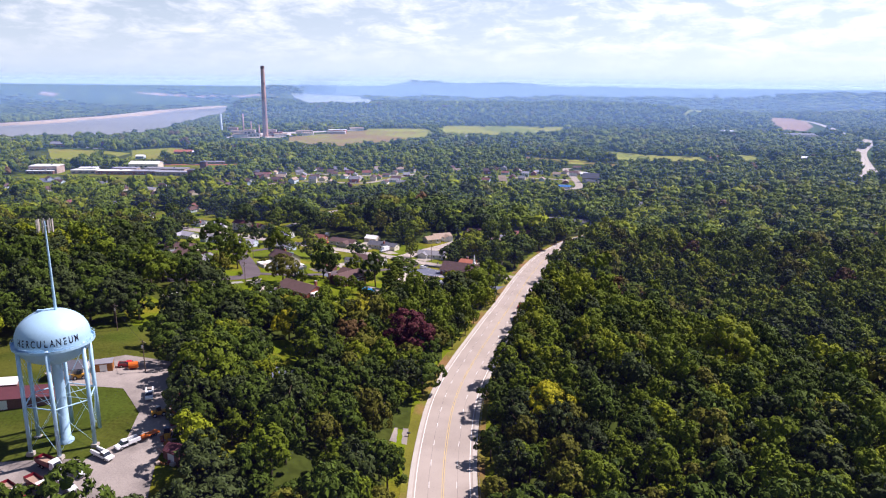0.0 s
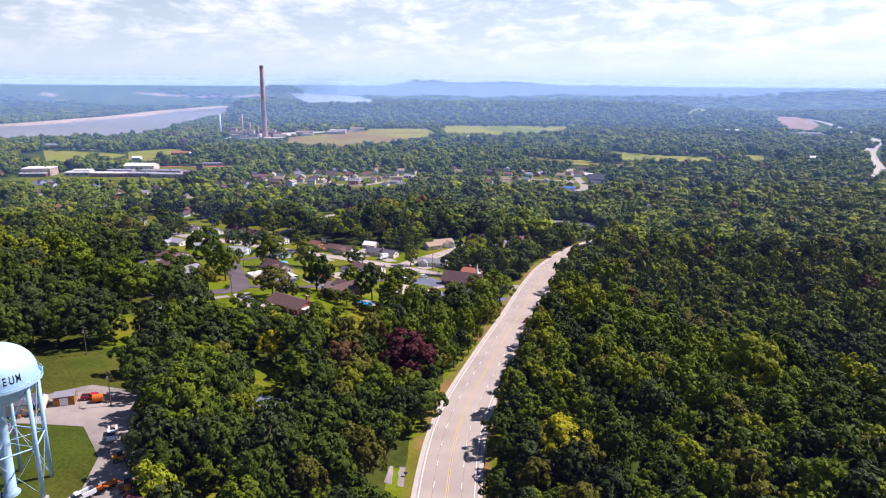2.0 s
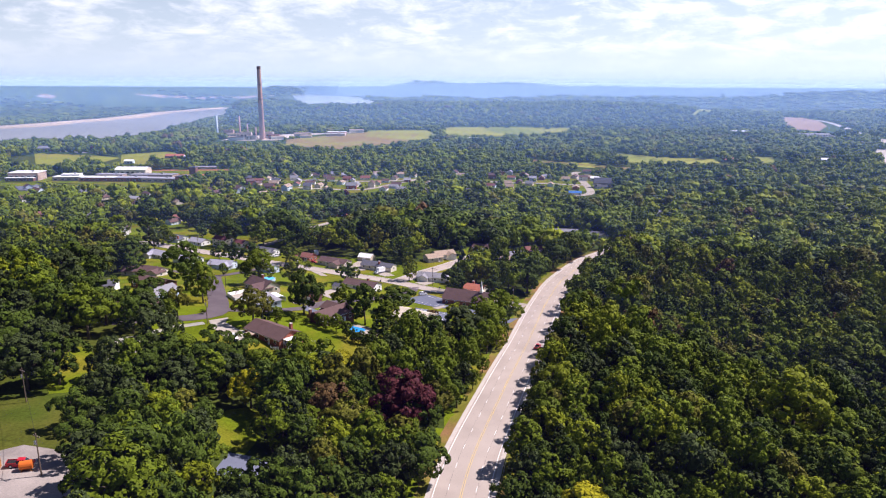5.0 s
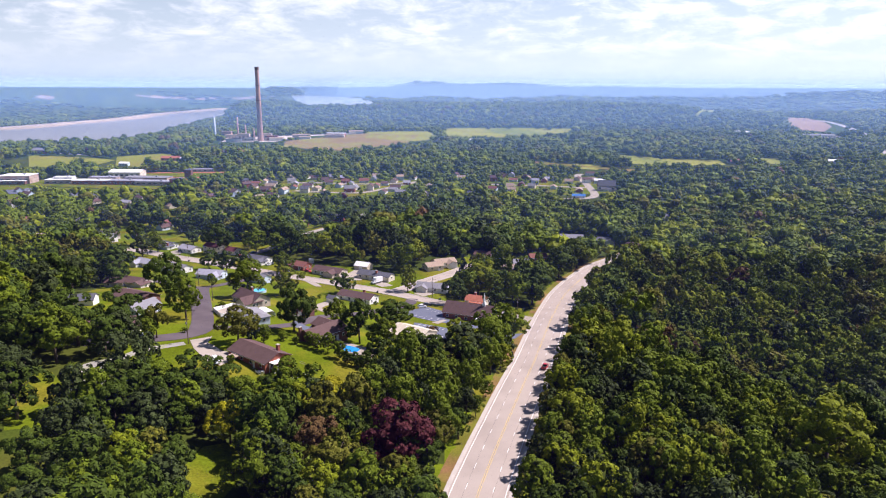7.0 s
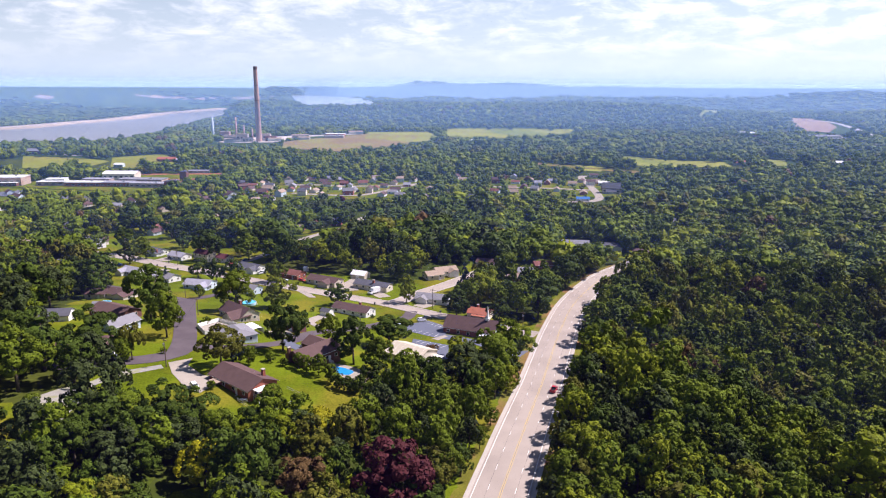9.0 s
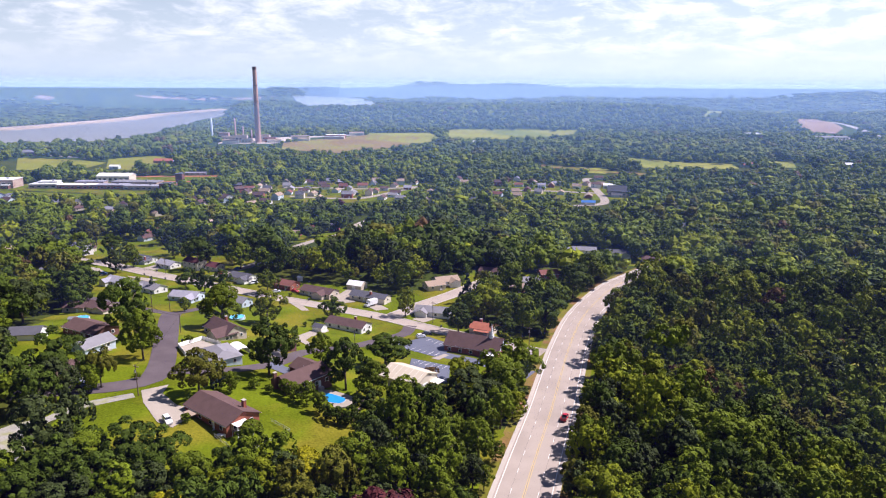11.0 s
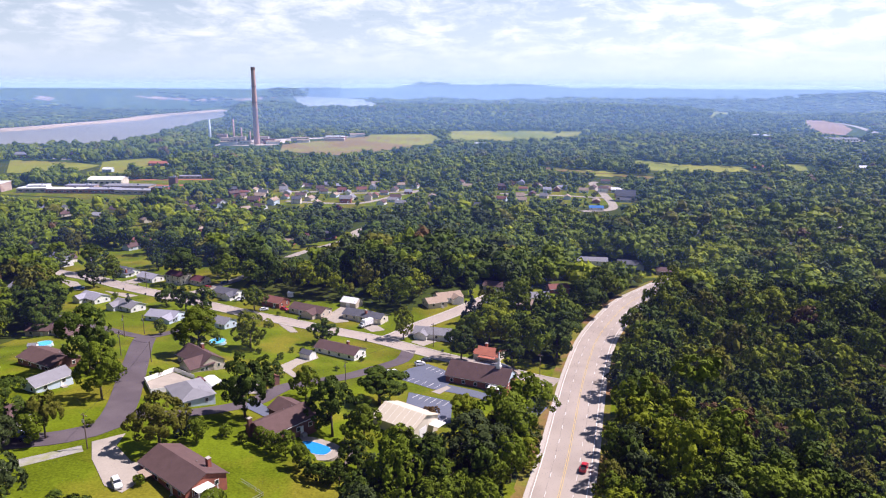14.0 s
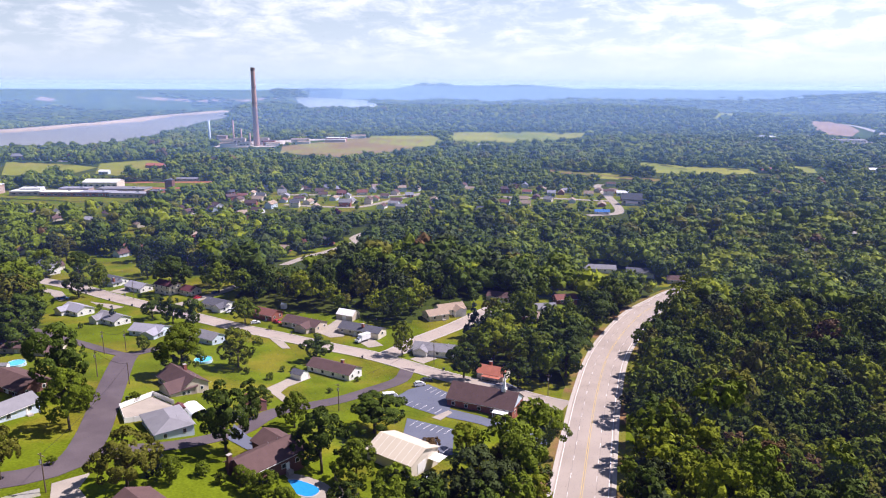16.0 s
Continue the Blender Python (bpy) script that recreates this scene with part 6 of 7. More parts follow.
def crown(rng, radius, height, tufts, size, level, lobes=11, cone=False, floor=-0.72):
    """Corners and triangles of a crown: lobes that carry smaller billows, all covered in small sprays of leaves."""
    low, half = (0.03 if not cone else 0.04) * height, (0.475 if not cone else 0.48) * height
    mid = np.array([0, 0, low + half])
    d = unit(rng.normal(size=(lobes, 3)))
    d[:, 2] = d[:, 2] * 0.9 - 0.02
    if not cone:          # broad towards the foot
        d[:, :2] *= np.where(d[:, 2:] < 0.1, 1.25, 0.95)
    d[0] = (0.05, 0.0, 0.85)
    d[1] = (-0.25, 0.2, 0.62)
    dim = np.array([radius, radius, half])
    if cone:
        z = np.linspace(-0.85, 0.8, lobes)
        wide = (0.95 - z) / 1.9
        d = np.stack([0.25 * wide * rng.normal(size=lobes), 0.25 * wide * rng.normal(size=lobes), z], -1)
        cen, rad = mid + d * dim, radius * (0.22 + 0.75 * wide)
    else:
        cen, rad = mid + d * dim * 0.50, radius * rng.uniform(0.34, 0.52, lobes)
    # billows on the lobes
    per = 9
    u = unit(rng.normal(size=(lobes, per, 3)) + np.array([0, 0, 0.35]))
    bc = (cen[:, None] + u * rad[:, None, None] * rng.uniform(0.60, 0.86, (lobes, per, 1))).reshape(-1, 3)
    br = np.repeat(rad, per) * rng.uniform(0.26, 0.44, lobes * per)
    far = np.linalg.norm(bc[:, None] - cen[None], axis=2) > rad * 0.62
    keep = far.all(axis=1) & (bc[:, 2] > mid[2] + floor * half)
    bc, br = bc[keep], br[keep]
    co, tri, n = [], [], 0
    c, t = ICO[level]
    co.append(c * rng.uniform(0.14, 0.32, (len(c), 1)) * dim * (np.array([0.55, 0.55, 1]) if cone else 1) + mid)
    tri.append(t)
    n = len(c)
    c, t = ICO[1]
    for k in range(lobes if cone else 7 if level > 1 else 5):
        co.append(c * rng.uniform(0.18, 0.42, (len(c), 1)) * rad[k] + cen[k])
        tri.append(t + n)
        n += len(c)
    made = 0
    while made < tufts:
        m = 3 * tufts
        k = rng.choice(len(bc), size=m, p=br ** 2 / (br ** 2).sum())
        u = unit(rng.normal(size=(m, 3)) + 0.45 * unit((bc[k] - mid) / dim))
        p = bc[k] + u * br[k, None] * rng.uniform(0.84, 1.14, (m, 1))
        hid = (np.linalg.norm(p[:, None] - bc[None], axis=2) < br * 0.78).any(axis=1) | (np.linalg.norm(p[:, None] - cen[None], axis=2) < rad * 0.74).any(axis=1)
        p, u = p[~hid][:tufts - made], u[~hid][:tufts - made]
        q = len(p)
        w = unit(u * 0.75 + unit((p - mid) / dim) * 0.35 + rng.normal(size=(q, 3)) * 0.24)
        a = unit(np.cross(w, rng.normal(size=(q, 3))))
        b = np.cross(w, a)
        sz = size * rng.uniform(0.55, 1.3, (q, 1))
        th = rng.uniform(0, 6.28, (q, 1)) + np.array([0, 2.1, 4.2]) + rng.uniform(-0.5, 0.5, (q, 3))
        rr = sz * rng.uniform(0.5, 1.0, (q, 3))
        v = p[:, None] + (np.cos(th) * rr)[..., None] * a[:, None] + (np.sin(th) * rr)[..., None] * b[:, None] - (rng.uniform(0, 0.35, (q, 3)) * sz)[..., None] * w[:, None]
        co.append(v.reshape(-1, 3))
        tri.append(np.arange(3 * q).reshape(-1, 3) + n)
        n += 3 * q
        made += q
    return np.vstack(co), np.vstack(tri)


def clumps(rng, radius, height, lobes, tufts, size):
    """A crown for the distance: a handful of ragged lobes with loose sprays on them."""
    c, t = ICO[1]
    co, tri, n = [], [], 0
    cen = np.stack([radius * 0.52 * rng.normal(size=lobes).clip(-1.3, 1.3), radius * 0.52 * rng.normal(size=lobes).clip(-1.3, 1.3), height * rng.uniform(0.40, 0.74, lobes)], -1)
    cen[0] = (0, 0, height * 0.42)
    rad = radius * rng.uniform(0.36, 0.60, lobes)
    rad[0] = radius * 0.72
    for k in range(lobes):
        co.append(c * rng.uniform(0.8, 1.2, (len(c), 1)) * rad[k] * np.array([1, 1, 0.85]) + cen[k])
        tri.append(t + n)
        n += len(c)
    for _ in range(tufts):
        k = rng.integers(lobes)
        u = rng.normal(size=3)
        u[2] = abs(u[2]) * 1.1 - 0.25
        u /= np.linalg.norm(u)
        p = cen[k] + u * rad[k] * rng.uniform(0.92, 1.22)
        w = u + rng.normal(size=3) * 0.35
        a = np.cross(w, rng.normal(size=3))
        a /= np.linalg.norm(a)
        b = np.cross(w / np.linalg.norm(w), a)
        th = rng.uniform(0, 6.28) + np.array([0, 2.1, 4.2])
        rr = size * rng.uniform(0.5, 1.1, 3)
        co.append(p + np.outer(np.cos(th) * rr, a) + np.outer(np.sin(th) * rr, b))
        tri.append(np.array([[n, n + 1, n + 2]]))
        n += 3
    return np.vstack(co), np.vstack(tri)


def trunk_shape(rng, height, radius):
    s = Shape()
    top = height * 0.62
    s.tube((0, 0, -0.6), (0.15, 0.1, top * 0.55), radius, radius * 0.72, 7)
    s.tube((0.15, 0.1, top * 0.55), (0.3, -0.1, top), radius * 0.72, radius * 0.35, 7)
    for k in range(5):
        a = 2 * math.pi * k / 5 + rng.uniform(-0.4, 0.4)
        z = top * rng.uniform(0.45, 0.75)
        ln = height * rng.uniform(0.18, 0.27)
        s.tube((0.15, 0.1, z), (math.cos(a) * ln, math.sin(a) * ln, z + ln * 0.8), radius * 0.36, radius * 0.12, 5)
    return s


# woods mask -------------------------------------------------------


def woods(x, y):
    """How likely a tree stands at a place in the plan."""
    p = np.full(x.shape, 0.97)
    for a, b, u, v in VILLAGES:
        k = np.exp(-(((x - a) / u) ** 2 + ((y - b) / v) ** 2) ** 2)
        p = p * (1 - (0.30 if b < 880 else 0.16) * k)
    nb = inside(x, y, NB)
    p[nb] = 0
    p[inside(x, y, [(-100, 291), (-87, 273), (-57, 269), (-36, 280), (-23, 294), (-19, 312), (-40, 330), (-80, 318)])] = 0
    dx = x - road_x(y)
    p[(dx > np.where((y > 222) & (y < 345), -10.8, -13.5)) & (dx < np.where(y > 400, 14.5, 12.4)) & (y < 640)] = 0
    for line, half in STREETS.values():
        reach = 16
        box = (x > line[:, 0].min() - reach) & (x < line[:, 0].max() + reach) & (y > line[:, 1].min() - reach) & (y < line[:, 1].max() + reach)
        if box.any():
            i = np.where(box)[0]
            p[i[near_line(x[i], y[i], line) < half + 5.0]] = 0
    for poly in OPEN:
        p[inside(x, y, poly)] *= 0.015 if max(q_[1] for q_ in poly) < 1150 else 0.13 if max(q_[1] for q_ in poly) < 1450 else 0.05
        if max(q_[1] for q_ in poly) > 700:
            for ahead in (22, 45) if max(q_[1] for q_ in poly) < 1200 else (22, 45, 70):
                p[inside(x, y + ahead, poly)] *= 0.12
    for poly in LANES:
        p[inside(x, y, poly)] *= 0.02
        p[inside(x, y + 18, poly)] *= 0.25
        p[inside(x, y + 38, poly)] *= 0.5
    for a, b, r in FOOT:
        p[np.hypot(x - a, y - b) < r] = 0
        if b > 480:
            p[(np.abs(x - a * y / b) < r * 0.9) & (y < b) & (y > b - 0.055 * b)] *= 0.12 if b < 850 else 0.6
    p[inside(x, y, SANDS)] = 0
    for key in ("ridge", "south", "mid", "vale", "glen"):
        for ahead in (12, 26, 42):
            p[near_line(x * (y + ahead) / y, y + ahead, STREETS[key][0]) < 9] *= 0.25 if key != "ridge" else 0.05
    p[inside(x, y, RIVER)] = 0
    p[inside(x, y, FAR_WATER)] = 0
    return p


def shade_height(x, y):
    """Trees stand lower among houses and before fields and roads."""
    k = np.ones(x.shape)
    for a, b, u, v in VILLAGES:
        if b > 880:
            k = np.minimum(k, 1 - 0.42 * np.exp(-(((x - a) / u) ** 2 + ((y - b + 40) / (v + 40)) ** 2) ** 2))
    for a, b, r in FOOT:
        if b > 480:
            k[(np.abs(x - a * y / b) < r) & (y < b) & (y > b - 0.12 * b)] *= 0.8
    for key in ("ridge", "south", "mid", "vale", "glen"):
        for ahead in (25, 50, 75, 100):
            k[near_line(x * (y + ahead) / y, y + ahead, STREETS[key][0]) < 10] *= 0.78
    for poly in OPEN:
        if max(q_[1] for q_ in poly) > 850:
            for ahead in (40, 80, 120):
                k[inside(x, y + ahead, poly)] *= 0.82
    return np.maximum(k, 0.42)


def scatter(y0, y1, step, side, seed):
    side = min(side, 0.665)
    g = np.random.default_rng(seed)
    yy = np.arange(y0, y1, step * 0.9)
    xx = np.arange(-(side * y1 + 90), side * y1 + 90, step)
    x, y = np.meshgrid(xx, yy)
    x = (x + (np.arange(len(yy)) % 2)[:, None] * step / 2 + g.uniform(-0.36, 0.36, x.shape) * step).ravel()
    y = (y + g.uniform(-0.36, 0.36, y.shape) * step).ravel()
    keep = np.abs(x) < side * y + 90
    x, y = x[keep], y[keep]
    keep = g.random(len(x)) < woods(x, y)
    return x[keep], y[keep]


SPECIES_P = np.array([0.33, 0.313, 0.20, 0.10, 0.055, 0.002, 0.0])
# Lighter leaves farther off put the brightness of distance into the leaf colours.
MIXED = np.array([0.22, 0.44, 0.08, 0.17, 0.08, 0.008, 0.002])
FAR_LIGHTER = np.array([0.12, 0.53, 0.04, 0.23, 0.07, 0.008, 0.002])


def plant(name, x, y, variants, scale, label, seed, flat=1.0, mix=SPECIES_P):
    """Joins trees at the plan places x, y into one mesh of stuff."""
    g = np.random.default_rng(seed)
    z = H(x, y)
    which = g.integers(len(variants), size=len(x))
    species = g.choice(len(mix), p=mix / mix.sum(), size=len(x))
    warm = (x < road_x(y)) & (x > -75) & (y > 195) & (y < 345) & (g.random(len(x)) < 0.42)
    species = np.where(warm, g.choice(6, p=[0.10, 0.34, 0.06, 0.22, 0.22, 0.06], size=len(x)), species)
    cloud_shade = (x < -48 - 0.15 * (y - 200)) & (y < 345)          # cloud shade left of the road, put into darker species
    species = np.where(cloud_shade, g.choice(5, p=[0.48, 0.08, 0.40, 0.02, 0.02], size=len(x)), species)
    close = (x > -150) & (x < 40) & (y > 520) & (y < 800)          # a close even oak wood behind the street
    species = np.where(close, g.choice(6, p=[0.56, 0.14, 0.25, 0.02, 0.02, 0.01], size=len(x)), species)
    grove = np.sin(x / 31 + 1.7) * np.sin(y / 27) + np.sin(x / 73 + y / 55)
    species = np.where((grove > 0.9) & ~cloud_shade & ~close & (g.random(len(x)) < 0.5), 1, species)
    cos_, sin_ = np.cos(g.uniform(0, 6.28, len(x))), np.sin(g.uniform(0, 6.28, len(x)))
    sc = scale * (0.66 + 0.85 * g.random(len(x)) ** 1.6) * (shade_height(x, y) if y.max() > 480 else np.where((x > -115) & (x < -5) & (y > 235), 0.84, 1.0))
    sc = np.where(y < 640, np.minimum(sc, np.maximum(0.4, (np.abs(x - road_x(y)) - 8.3) / 5.6)), sc)          # clear of the road
    sz = sc * g.uniform(0.85, 1.15, len(x)) * flat
    COs, TRs, IDX, n = [], [], [], 0
    for k, (co, tri) in enumerate(variants):
        i = np.where(which == k)[0]
        if not len(i):
            continue
        c, s_ = cos_[i, None], np.sqrt(1 - cos_[i, None] ** 2) * np.sign(sin_[i, None])
        X = (co[None, :, 0] * c - co[None, :, 1] * s_) * sc[i, None] + x[i, None]
        Y = (co[None, :, 0] * s_ + co[None, :, 1] * c) * sc[i, None] + y[i, None]
        Z = co[None, :, 2] * sz[i, None] + z[i, None]
        COs.append(np.stack([X, Y, Z], -1).reshape(-1, 3))
        TRs.append((tri[None] + (np.arange(len(i)) * len(co))[:, None, None] + n).reshape(-1, 3))
        IDX.append(np.repeat(species[i], len(tri)))
        n += len(i) * len(co)
    return stuff_mesh(name, np.vstack(COs), np.vstack(TRs), LEAVES, np.concatenate(IDX), label, "woods")


g1 = np.random.default_rng(11)
NEAR = [crown(g1, 5.1, 13.5, 1300, 0.56, 2, 13, False, -0.35) for _ in range(10)]
FINE = [crown(g1, 5.1, 13.3, 520, 0.78, 1, 12, False, -0.3) for _ in range(9)]
MIDDLE = [clumps(g1, 5.6, 13.0, 7, 110, 1.15) for _ in range(9)]
FARTHER = [clumps(g1, 5.9, 12.0, 4, 26, 1.7) for _ in range(8)]
DISTANT = [clumps(g1, 10.2, 12.5, 3, 7, 3.0) for _ in range(7)]
HORIZON = [clumps(g1, 10.5, 12.5, 4, 0, 3.0) for _ in range(5)]

x, y = scatter(112, 345, 8.1, 0.72, 21)
# those beside the road and nearest to the flight line are trees of their own
gap = np.abs(x - road_x(y)) + 0.22 * np.maximum(y - 170, 0) + 3.0 * np.maximum(150 - y, 0)
order = np.argsort(gap)
single, rest = order[:230], order[230:]
SINGLE_XY = np.stack([x[single], y[single]], -1)
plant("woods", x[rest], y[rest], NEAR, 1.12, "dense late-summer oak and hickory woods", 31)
x, y = scatter(345, 545, 8.8, 0.72, 22)
plant("woods", x, y, FINE, 1.2, "dense mixed broadleaf woods round the gardens", 32, 1.0, MIXED)
x, y = scatter(545, 760, 8.9, 0.72, 26)
plant("woods", x, y, MIDDLE, 1.15, "dense mixed broadleaf woods beyond the road", 37, 1.0, MIXED)
x, y = scatter(760, 1420, 12.2, 0.72, 23)
plant("woods", x, y, FARTHER, 1.17, "broadleaf woods between the far houses", 33, 1.0, FAR_LIGHTER)
x, y = scatter(1420, 2700, 20.0, 0.72, 24)
plant("woods", x, y, DISTANT, 1.0, "distant wooded slopes", 34, 0.95, FAR_LIGHTER)
x, y = scatter(2700, 4900, 52.0, 0.72, 25)
keep = (np.sin(x / 260 + 0.5) + np.sin(y / 130 + x / 900) > 0.5) | (x / y > -0.27) | (y < 4000)
keep &= (x / y > -0.25) | (y < 4450)
plant("woods", x[keep], y[keep], HORIZON, 2.3, "far hills and flood plain covered in trees", 35, 0.33)

# the woods go on behind the start of the flight
x, y = np.meshgrid(np.arange(-170, 170, 12.5), np.arange(-180, 114, 11.6))
x, y = (x + rng.uniform(-3.4, 3.4, x.shape)).ravel(), (y + rng.uniform(-3.2, 3.2, y.shape)).ravel()
keep = (np.abs(x - road_x(y)) > 13.5) & ~((x < -50) & (y > 60))
plant("woods", x[keep], y[keep], MIDDLE, 1.25, "dense oak and hickory woods along the road", 36, 1.0)

# single trees -----------------------------------------------------
g2 = np.random.default_rng(5)


def leaf_mesh(name, co, tri, m):
    me = bpy.data.meshes.new(name)
    me.from_pydata([tuple(p) for p in co], [], [tuple(t) for t in tri])
    me.materials.append(m)
    me.update()
    return me


def tree_kind(leaf, label, cone=False, radius=5.6, height=13.6, tufts=4000, size=0.42):
    co, tri = crown(g2, radius, height, tufts, size, 2, lobes=17 if not cone else 9, cone=cone, floor=-0.92)
    t = thing("tree", pose(0, 0, -900), label, "tree", "trees")
    part("trunk", trunk_shape(g2, height, 0.30 if radius > 3 else 0.14), M_BARK, t, "", True)
    c = new("crown", leaf_mesh("crown", co, tri, LEAVES[leaf]))
    c.parent = t
    return t


KIND_LABELS = ("full dark-green oak tree at the edge of woods", "bright green hickory tree in full leaf", "dusky grey-green tree in dense leaf", "yellow-green tree turning early", "olive-green tree with thinning leaves",
               "russet-brown tree with dying leaves", "maroon-leaved ornamental tree among green woods", "golden yellow-green sunlit tree", "blue-green spruce with a pointed crown")
KINDS = {}
for leaf in range(8):
    KINDS[leaf] = [tree_kind(leaf, KIND_LABELS[leaf]) for _ in range(3 if leaf < 3 else 1)]
KINDS[8] = [tree_kind(8, KIND_LABELS[8], True, 2.6, 9.5, 520, 0.7)]
SHRUB = tree_kind(1, "rounded green garden shrub on a lawn", False, 1.5, 2.6, 220, 0.45)
SHRUB["category"] = "shrub"
SHRUB.name = "shrub"


WOOD_KINDS = {leaf: [tree_kind(leaf, KIND_LABELS[leaf], radius=5.1, height=13.2, tufts=1500, size=0.56) for _ in range(3 if leaf < 3 else 1)] for leaf in range(5)}


def put_wood_tree(x, y, leaf, size, tall):
    k = WOOD_KINDS[leaf][g2.integers(len(WOOD_KINDS[leaf]))]
    return copy_thing(k, pose(x, y, hz(x, y), 0, 0, float(g2.uniform(0, 360))) @ Matrix.Diagonal((size, size, size * tall, 1)))


def put_tree(x, y, leaf, size=1.0, tall=1.0):
    wide = 1.14 if 0 <= leaf < 8 else 1.0
    k = KINDS[leaf][g2.integers(len(KINDS[leaf]))] if leaf >= 0 else SHRUB
    return copy_thing(k, pose(x, y, hz(x, y), 0, 0, float(g2.uniform(0, 360))) @ Matrix.Diagonal((size * wide, size * wide, size * tall, 1)))


for (px_, py_) in SINGLE_XY:
    leaf = int(g2.choice(5, p=[0.36, 0.28, 0.2, 0.06, 0.10]))
    if px_ < road_x(py_) and py_ > 235 and g2.random() < 0.4:
        leaf = 1
    put_wood_tree(float(px_), float(py_), leaf, min(float(g2.uniform(0.8, 1.35)), max(0.42, (abs(px_ - float(road_x(py_))) - 8.2) / 5.4)), float(g2.uniform(0.9, 1.2)))
# trees in the gardens and beside the road
put_tree(29.1, 365.6, 1, 1.30)
put_tree(6.2, 328.3, 2, 1.47, 0.9)
put_tree(18.9, 341.8, 1, 1.39)
put_tree(22.0, 332.4, 3, 0.86)
put_tree(4.7, 354.7, 3, 0.80)
put_tree(-23.5, 363.7, 0, 1.70, 0.62)
put_tree(-5.8, 350.0, 5, 0.55)
put_tree(-33.8, 332.7, 0, 1.19, 1.25)
put_tree(-24.1, 327.9, 1, 0.97, 1.1)
put_tree(-47.6, 361.0, 1, 0.79, 1.2)
put_tree(-14.6, 316.0, 1, 0.99)
put_tree(-7.1, 317.6, 0, 0.89)
put_tree(-23.8, 312.3, 0, 0.82)
put_tree(-55.7, 435.8, 0, 1.00)
put_tree(-21.6, 450.8, 3, 0.85, 1.5)
put_tree(10.4, 480.9, 8, 1.41, 1.3)
put_tree(18.0, 449.7, 3, 1.55)
put_tree(4.8, 425.7, 0, 1.22)
put_tree(10.1, 450.6, 1, 1.13)
put_tree(34.2, 483.3, 1, 1.35, 1.4)
put_tree(25.7, 417.0, 0, 1.02)
put_tree(36.7, 441.4, 1, 1.29)
put_tree(46.8, 433.4, 0, 1.70)
put_tree(47.8, 486.9, 0, 1.06)
put_tree(55.9, 473.4, 1, 1.33)
put_tree(71.5, 499.2, 0, 1.70)
put_tree(88.0, 527.7, 1, 1.56)
put_tree(-60.7, 337.9, 0, 1.28, 1.25)
put_tree(-62.3, 366.6, 0, 0.89, 1.1)
put_tree(-61.2, 379.0, 1, 0.42)
put_tree(-75.5, 312.9, 4, 1.21)
put_tree(-71.4, 320.2, 8, 0.82, 1.1)
put_tree(-97.0, 401.3, 1, 1.55)
put_tree(-82.6, 417.8, 3, 1.31)
put_tree(-125.5, 431.0, 1, 0.48, 1.2)
put_tree(-147.1, 489.5, 0, 1.03)
put_tree(-133.5, 480.5, 0, 1.00, 1.15)
put_tree(-121.9, 475.0, 0, 1.08, 1.1)
put_tree(-99.5, 482.9, 1, 1.08)
put_tree(-123.4, 370.1, 0, 1.70, 1.15)
put_tree(-105.6, 342.7, 1, 1.10, 1.3)
put_tree(-109.8, 359.5, 1, 0.60)
put_tree(-189.0, 438.5, 0, 1.6)
put_tree(-182.6, 446.2, 0, 1.70)
put_tree(-229.0, 508.0, 2, 1.3)
put_tree(-104.7, 312.2, 4, 0.74, 1.5)
put_tree(-208.2, 534.4, 2, 1.2)
put_tree(-159.2, 545.3, 0, 1.70)
put_tree(-191.2, 583.6, 0, 1.10)
put_tree(-132.1, 541.8, 1, 1.40)
put_tree(-205.5, 552.6, 1, 0.91)
put_tree(-162.2, 479.9, 8, 0.79, 1.2)
put_tree(-126.5, 299.6, 0, 1.70)
put_tree(-116.8, 310.7, 0, 1.50)
put_tree(-111.0, 299.0, 2, 0.95, 1.1)
put_tree(-124.0, 282.0, 1, 1.58)
put_tree(-112.0, 290.0, 0, 1.16)
put_tree(-181.8, 397.7, 2, 1.6)
put_tree(-176.0, 428.0, 0, 1.6)
put_tree(-109.8, 264.9, 1, 0.57)
put_tree(-106.6, 308.4, 1, 0.66, 1.1)
put_tree(-215.5, 443.4, 0, 1.70)
put_tree(-183.0, 374.0, 2, 1.59)
put_tree(-143.0, 308.6, 0, 1.40)
put_tree(-83.0, 262.0, 1, 1.0)
put_tree(-75.1, 266.4, 0, 1.19)
put_tree(-67.0, 266.3, 0, 1.12)
put_tree(-59.0, 260.0, 1, 1.02)
put_tree(-88.5, 254.0, 0, 0.95)
put_tree(-49.8, 278.4, 1, 0.80, 1.2)
put_tree(-43.2, 266.7, 3, 0.85)
put_tree(-53.3, 270.5, 0, 0.75)
put_tree(-76.2, 254.8, 0, 1.08)
put_tree(-66.5, 254.8, 2, 1.01)
put_tree(-87.4, 244.2, 0, 1.05)
put_tree(-79.0, 245.8, 2, 1.04)
# dusky and oak leaves here carry on the painted cloud shade
put_tree(-136.1, 236.9, 2, 1.35)
put_tree(-129.0, 239.7, 0, 1.34)
put_tree(-119.3, 238.5, 2, 1.31)
put_tree(-112.5, 242.5, 0, 1.31)
put_tree(-122.8, 257.3, 2, 1.24)
put_tree(-134.2, 258.7, 0, 1.27)
put_tree(-144.5, 258.1, 2, 1.29)
put_tree(-93.9, 217.6, 0, 0.96)
put_tree(-84.4, 200.5, 0, 0.94)
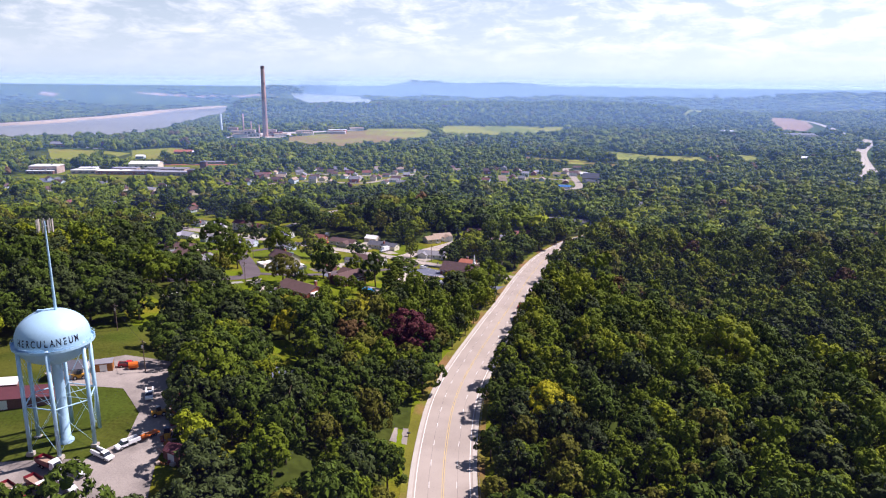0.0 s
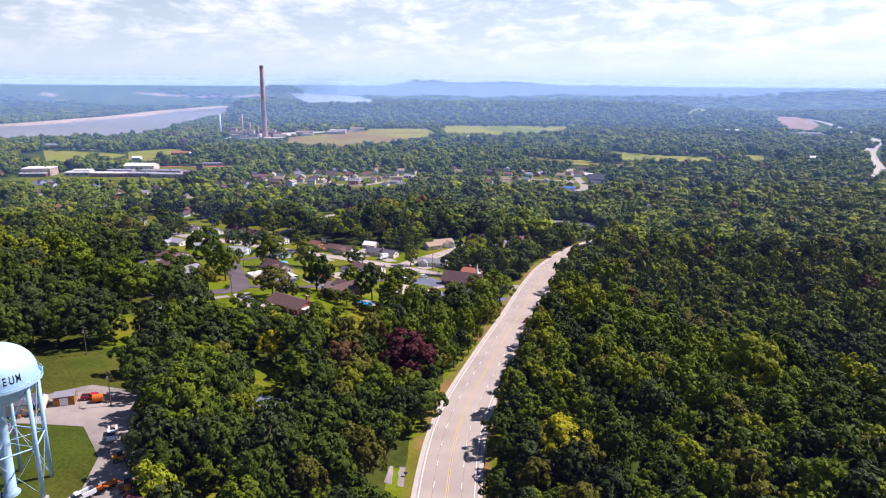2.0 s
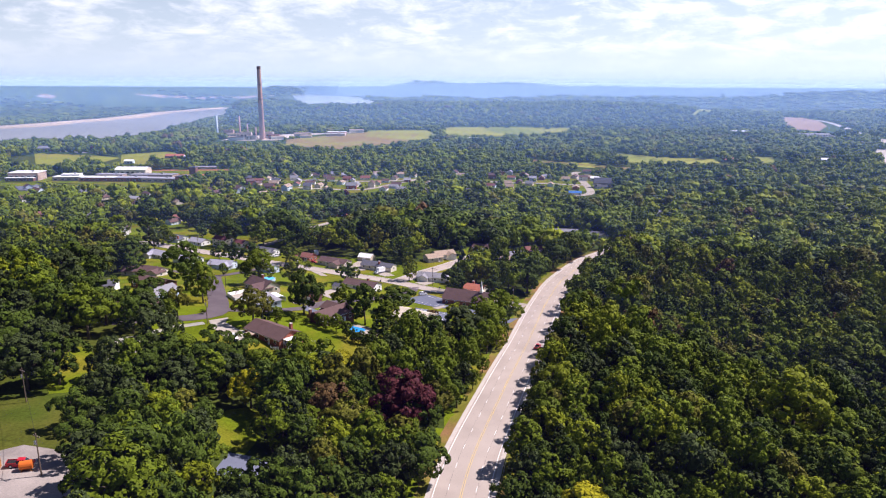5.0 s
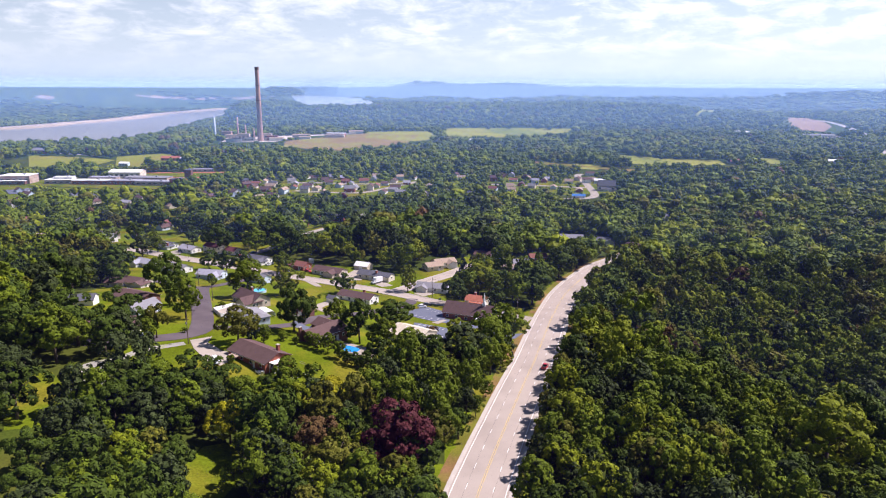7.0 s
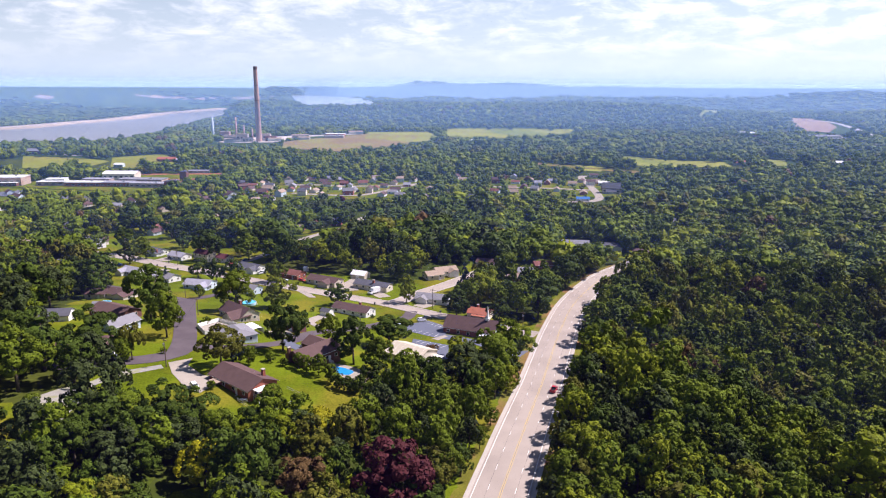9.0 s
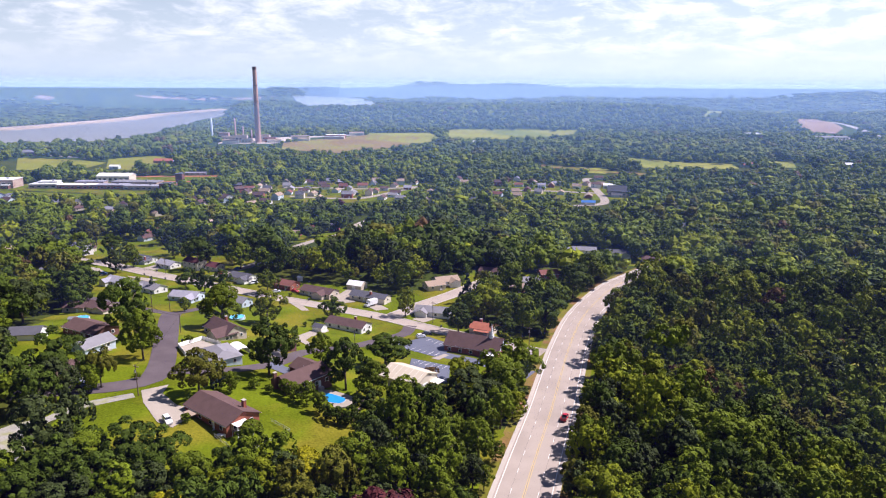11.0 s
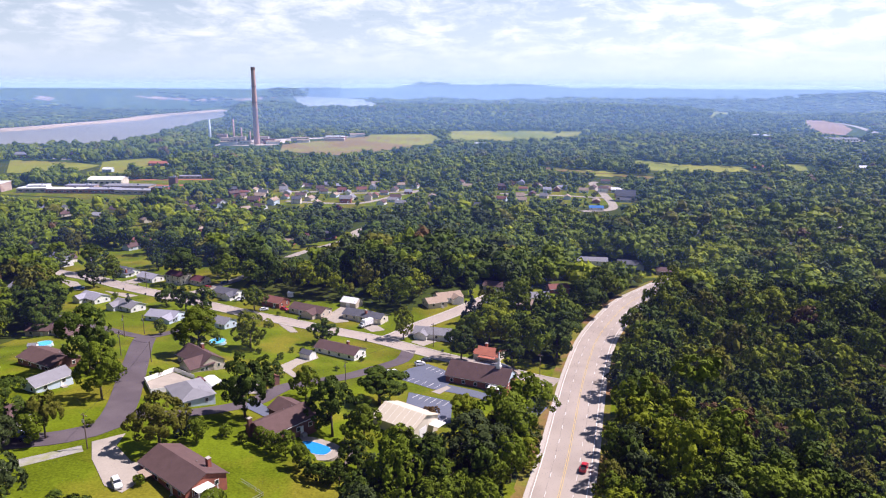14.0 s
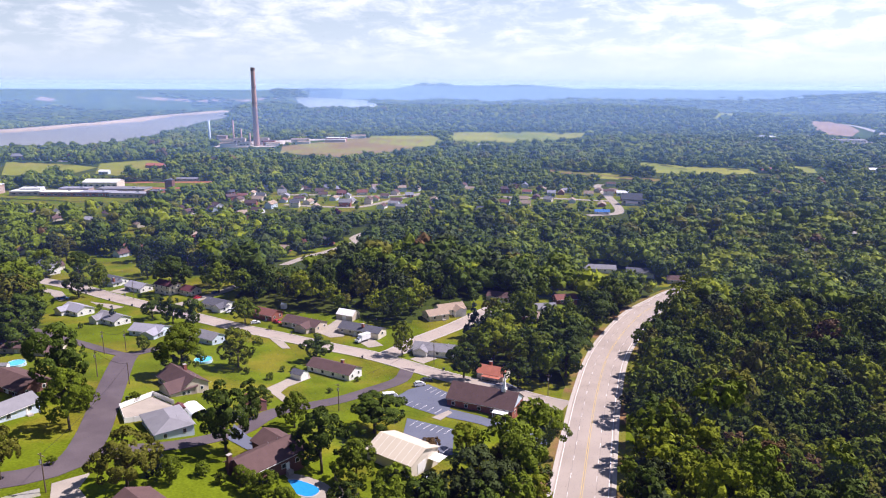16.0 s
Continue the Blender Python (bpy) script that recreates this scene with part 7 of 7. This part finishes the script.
put_tree(-322.0, 632.3, 1, 1.50)
put_tree(-274.7, 640.9, 4, 1.40)
put_tree(-232.9, 580.5, 0, 1.50)
put_tree(-215.9, 571.9, 1, 0.98)
put_tree(-224.7, 644.9, 0, 1.50)
put_tree(-200.1, 629.5, 0, 1.50)
put_tree(-197.5, 596.1, 2, 1.10)
put_tree(-167.3, 562.9, 0, 1.50)
put_tree(-179.7, 620.3, 0, 1.50)
put_tree(-138.3, 559.5, 0, 1.50)
put_tree(-160.4, 599.4, 0, 1.48)
put_tree(-259.4, 589.9, 1, 1.50)
put_tree(-271.8, 572.2, 2, 1.50)
put_tree(-251.4, 664.5, 0, 1.50)
put_tree(-290.7, 654.6, 2, 1.50)
put_tree(-274.1, 678.9, 0, 1.50)
put_tree(-132.1, 576.3, 0, 1.50)
put_tree(-115.9, 557.7, 2, 1.50)
# marked trees in the near woods
for x, y, leaf, size in MARKED:
    put_tree(x, y, leaf, size)
# shrubs
for x, y, size in ((-61.5, 323.0, 1.5), (-56.2, 319.7, 1.2), (-98.1, 321.2, 0.9), (-100, 369, 1.3), (-43.7, 398.3, 0.8), (-35.9, 413.6, 0.8), (-77, 411, 1.0), (-67.2, 406.3, 1.1), (-65.5, 418, 0.9), (-61, 419, 1.0), (-86, 477, 0.9),
                   (-72.4, 293.6, 1.1), (-29.9, 305.2, 1.2), (26.5, 389.5, 1.1), (-150, 505, 0.9), (-182, 507, 1.2), (-172, 470, 1.0), (-125, 455, 1.0)):
    put_tree(x, y, -1, size)
for x, y, size in ((-50.9, 319.4, 0.42), (-47.8, 317.3, 0.45), (-43.4, 315.8, 0.55), (-38.5, 310.5, 0.5), (-35, 307.2, 0.42), (-32.3, 305.5, 0.42), (-27.6, 306, 0.5), (-67.5, 317.4, 0.5)):
    put_tree(x, y, 1 if x < -36 else 0, size, 1.1)
for k in [o for v in list(KINDS.values()) + list(WOOD_KINDS.values()) for o in v] + [SHRUB]:
    for o in list(k.children) + [k]:
        bpy.data.objects.remove(o)
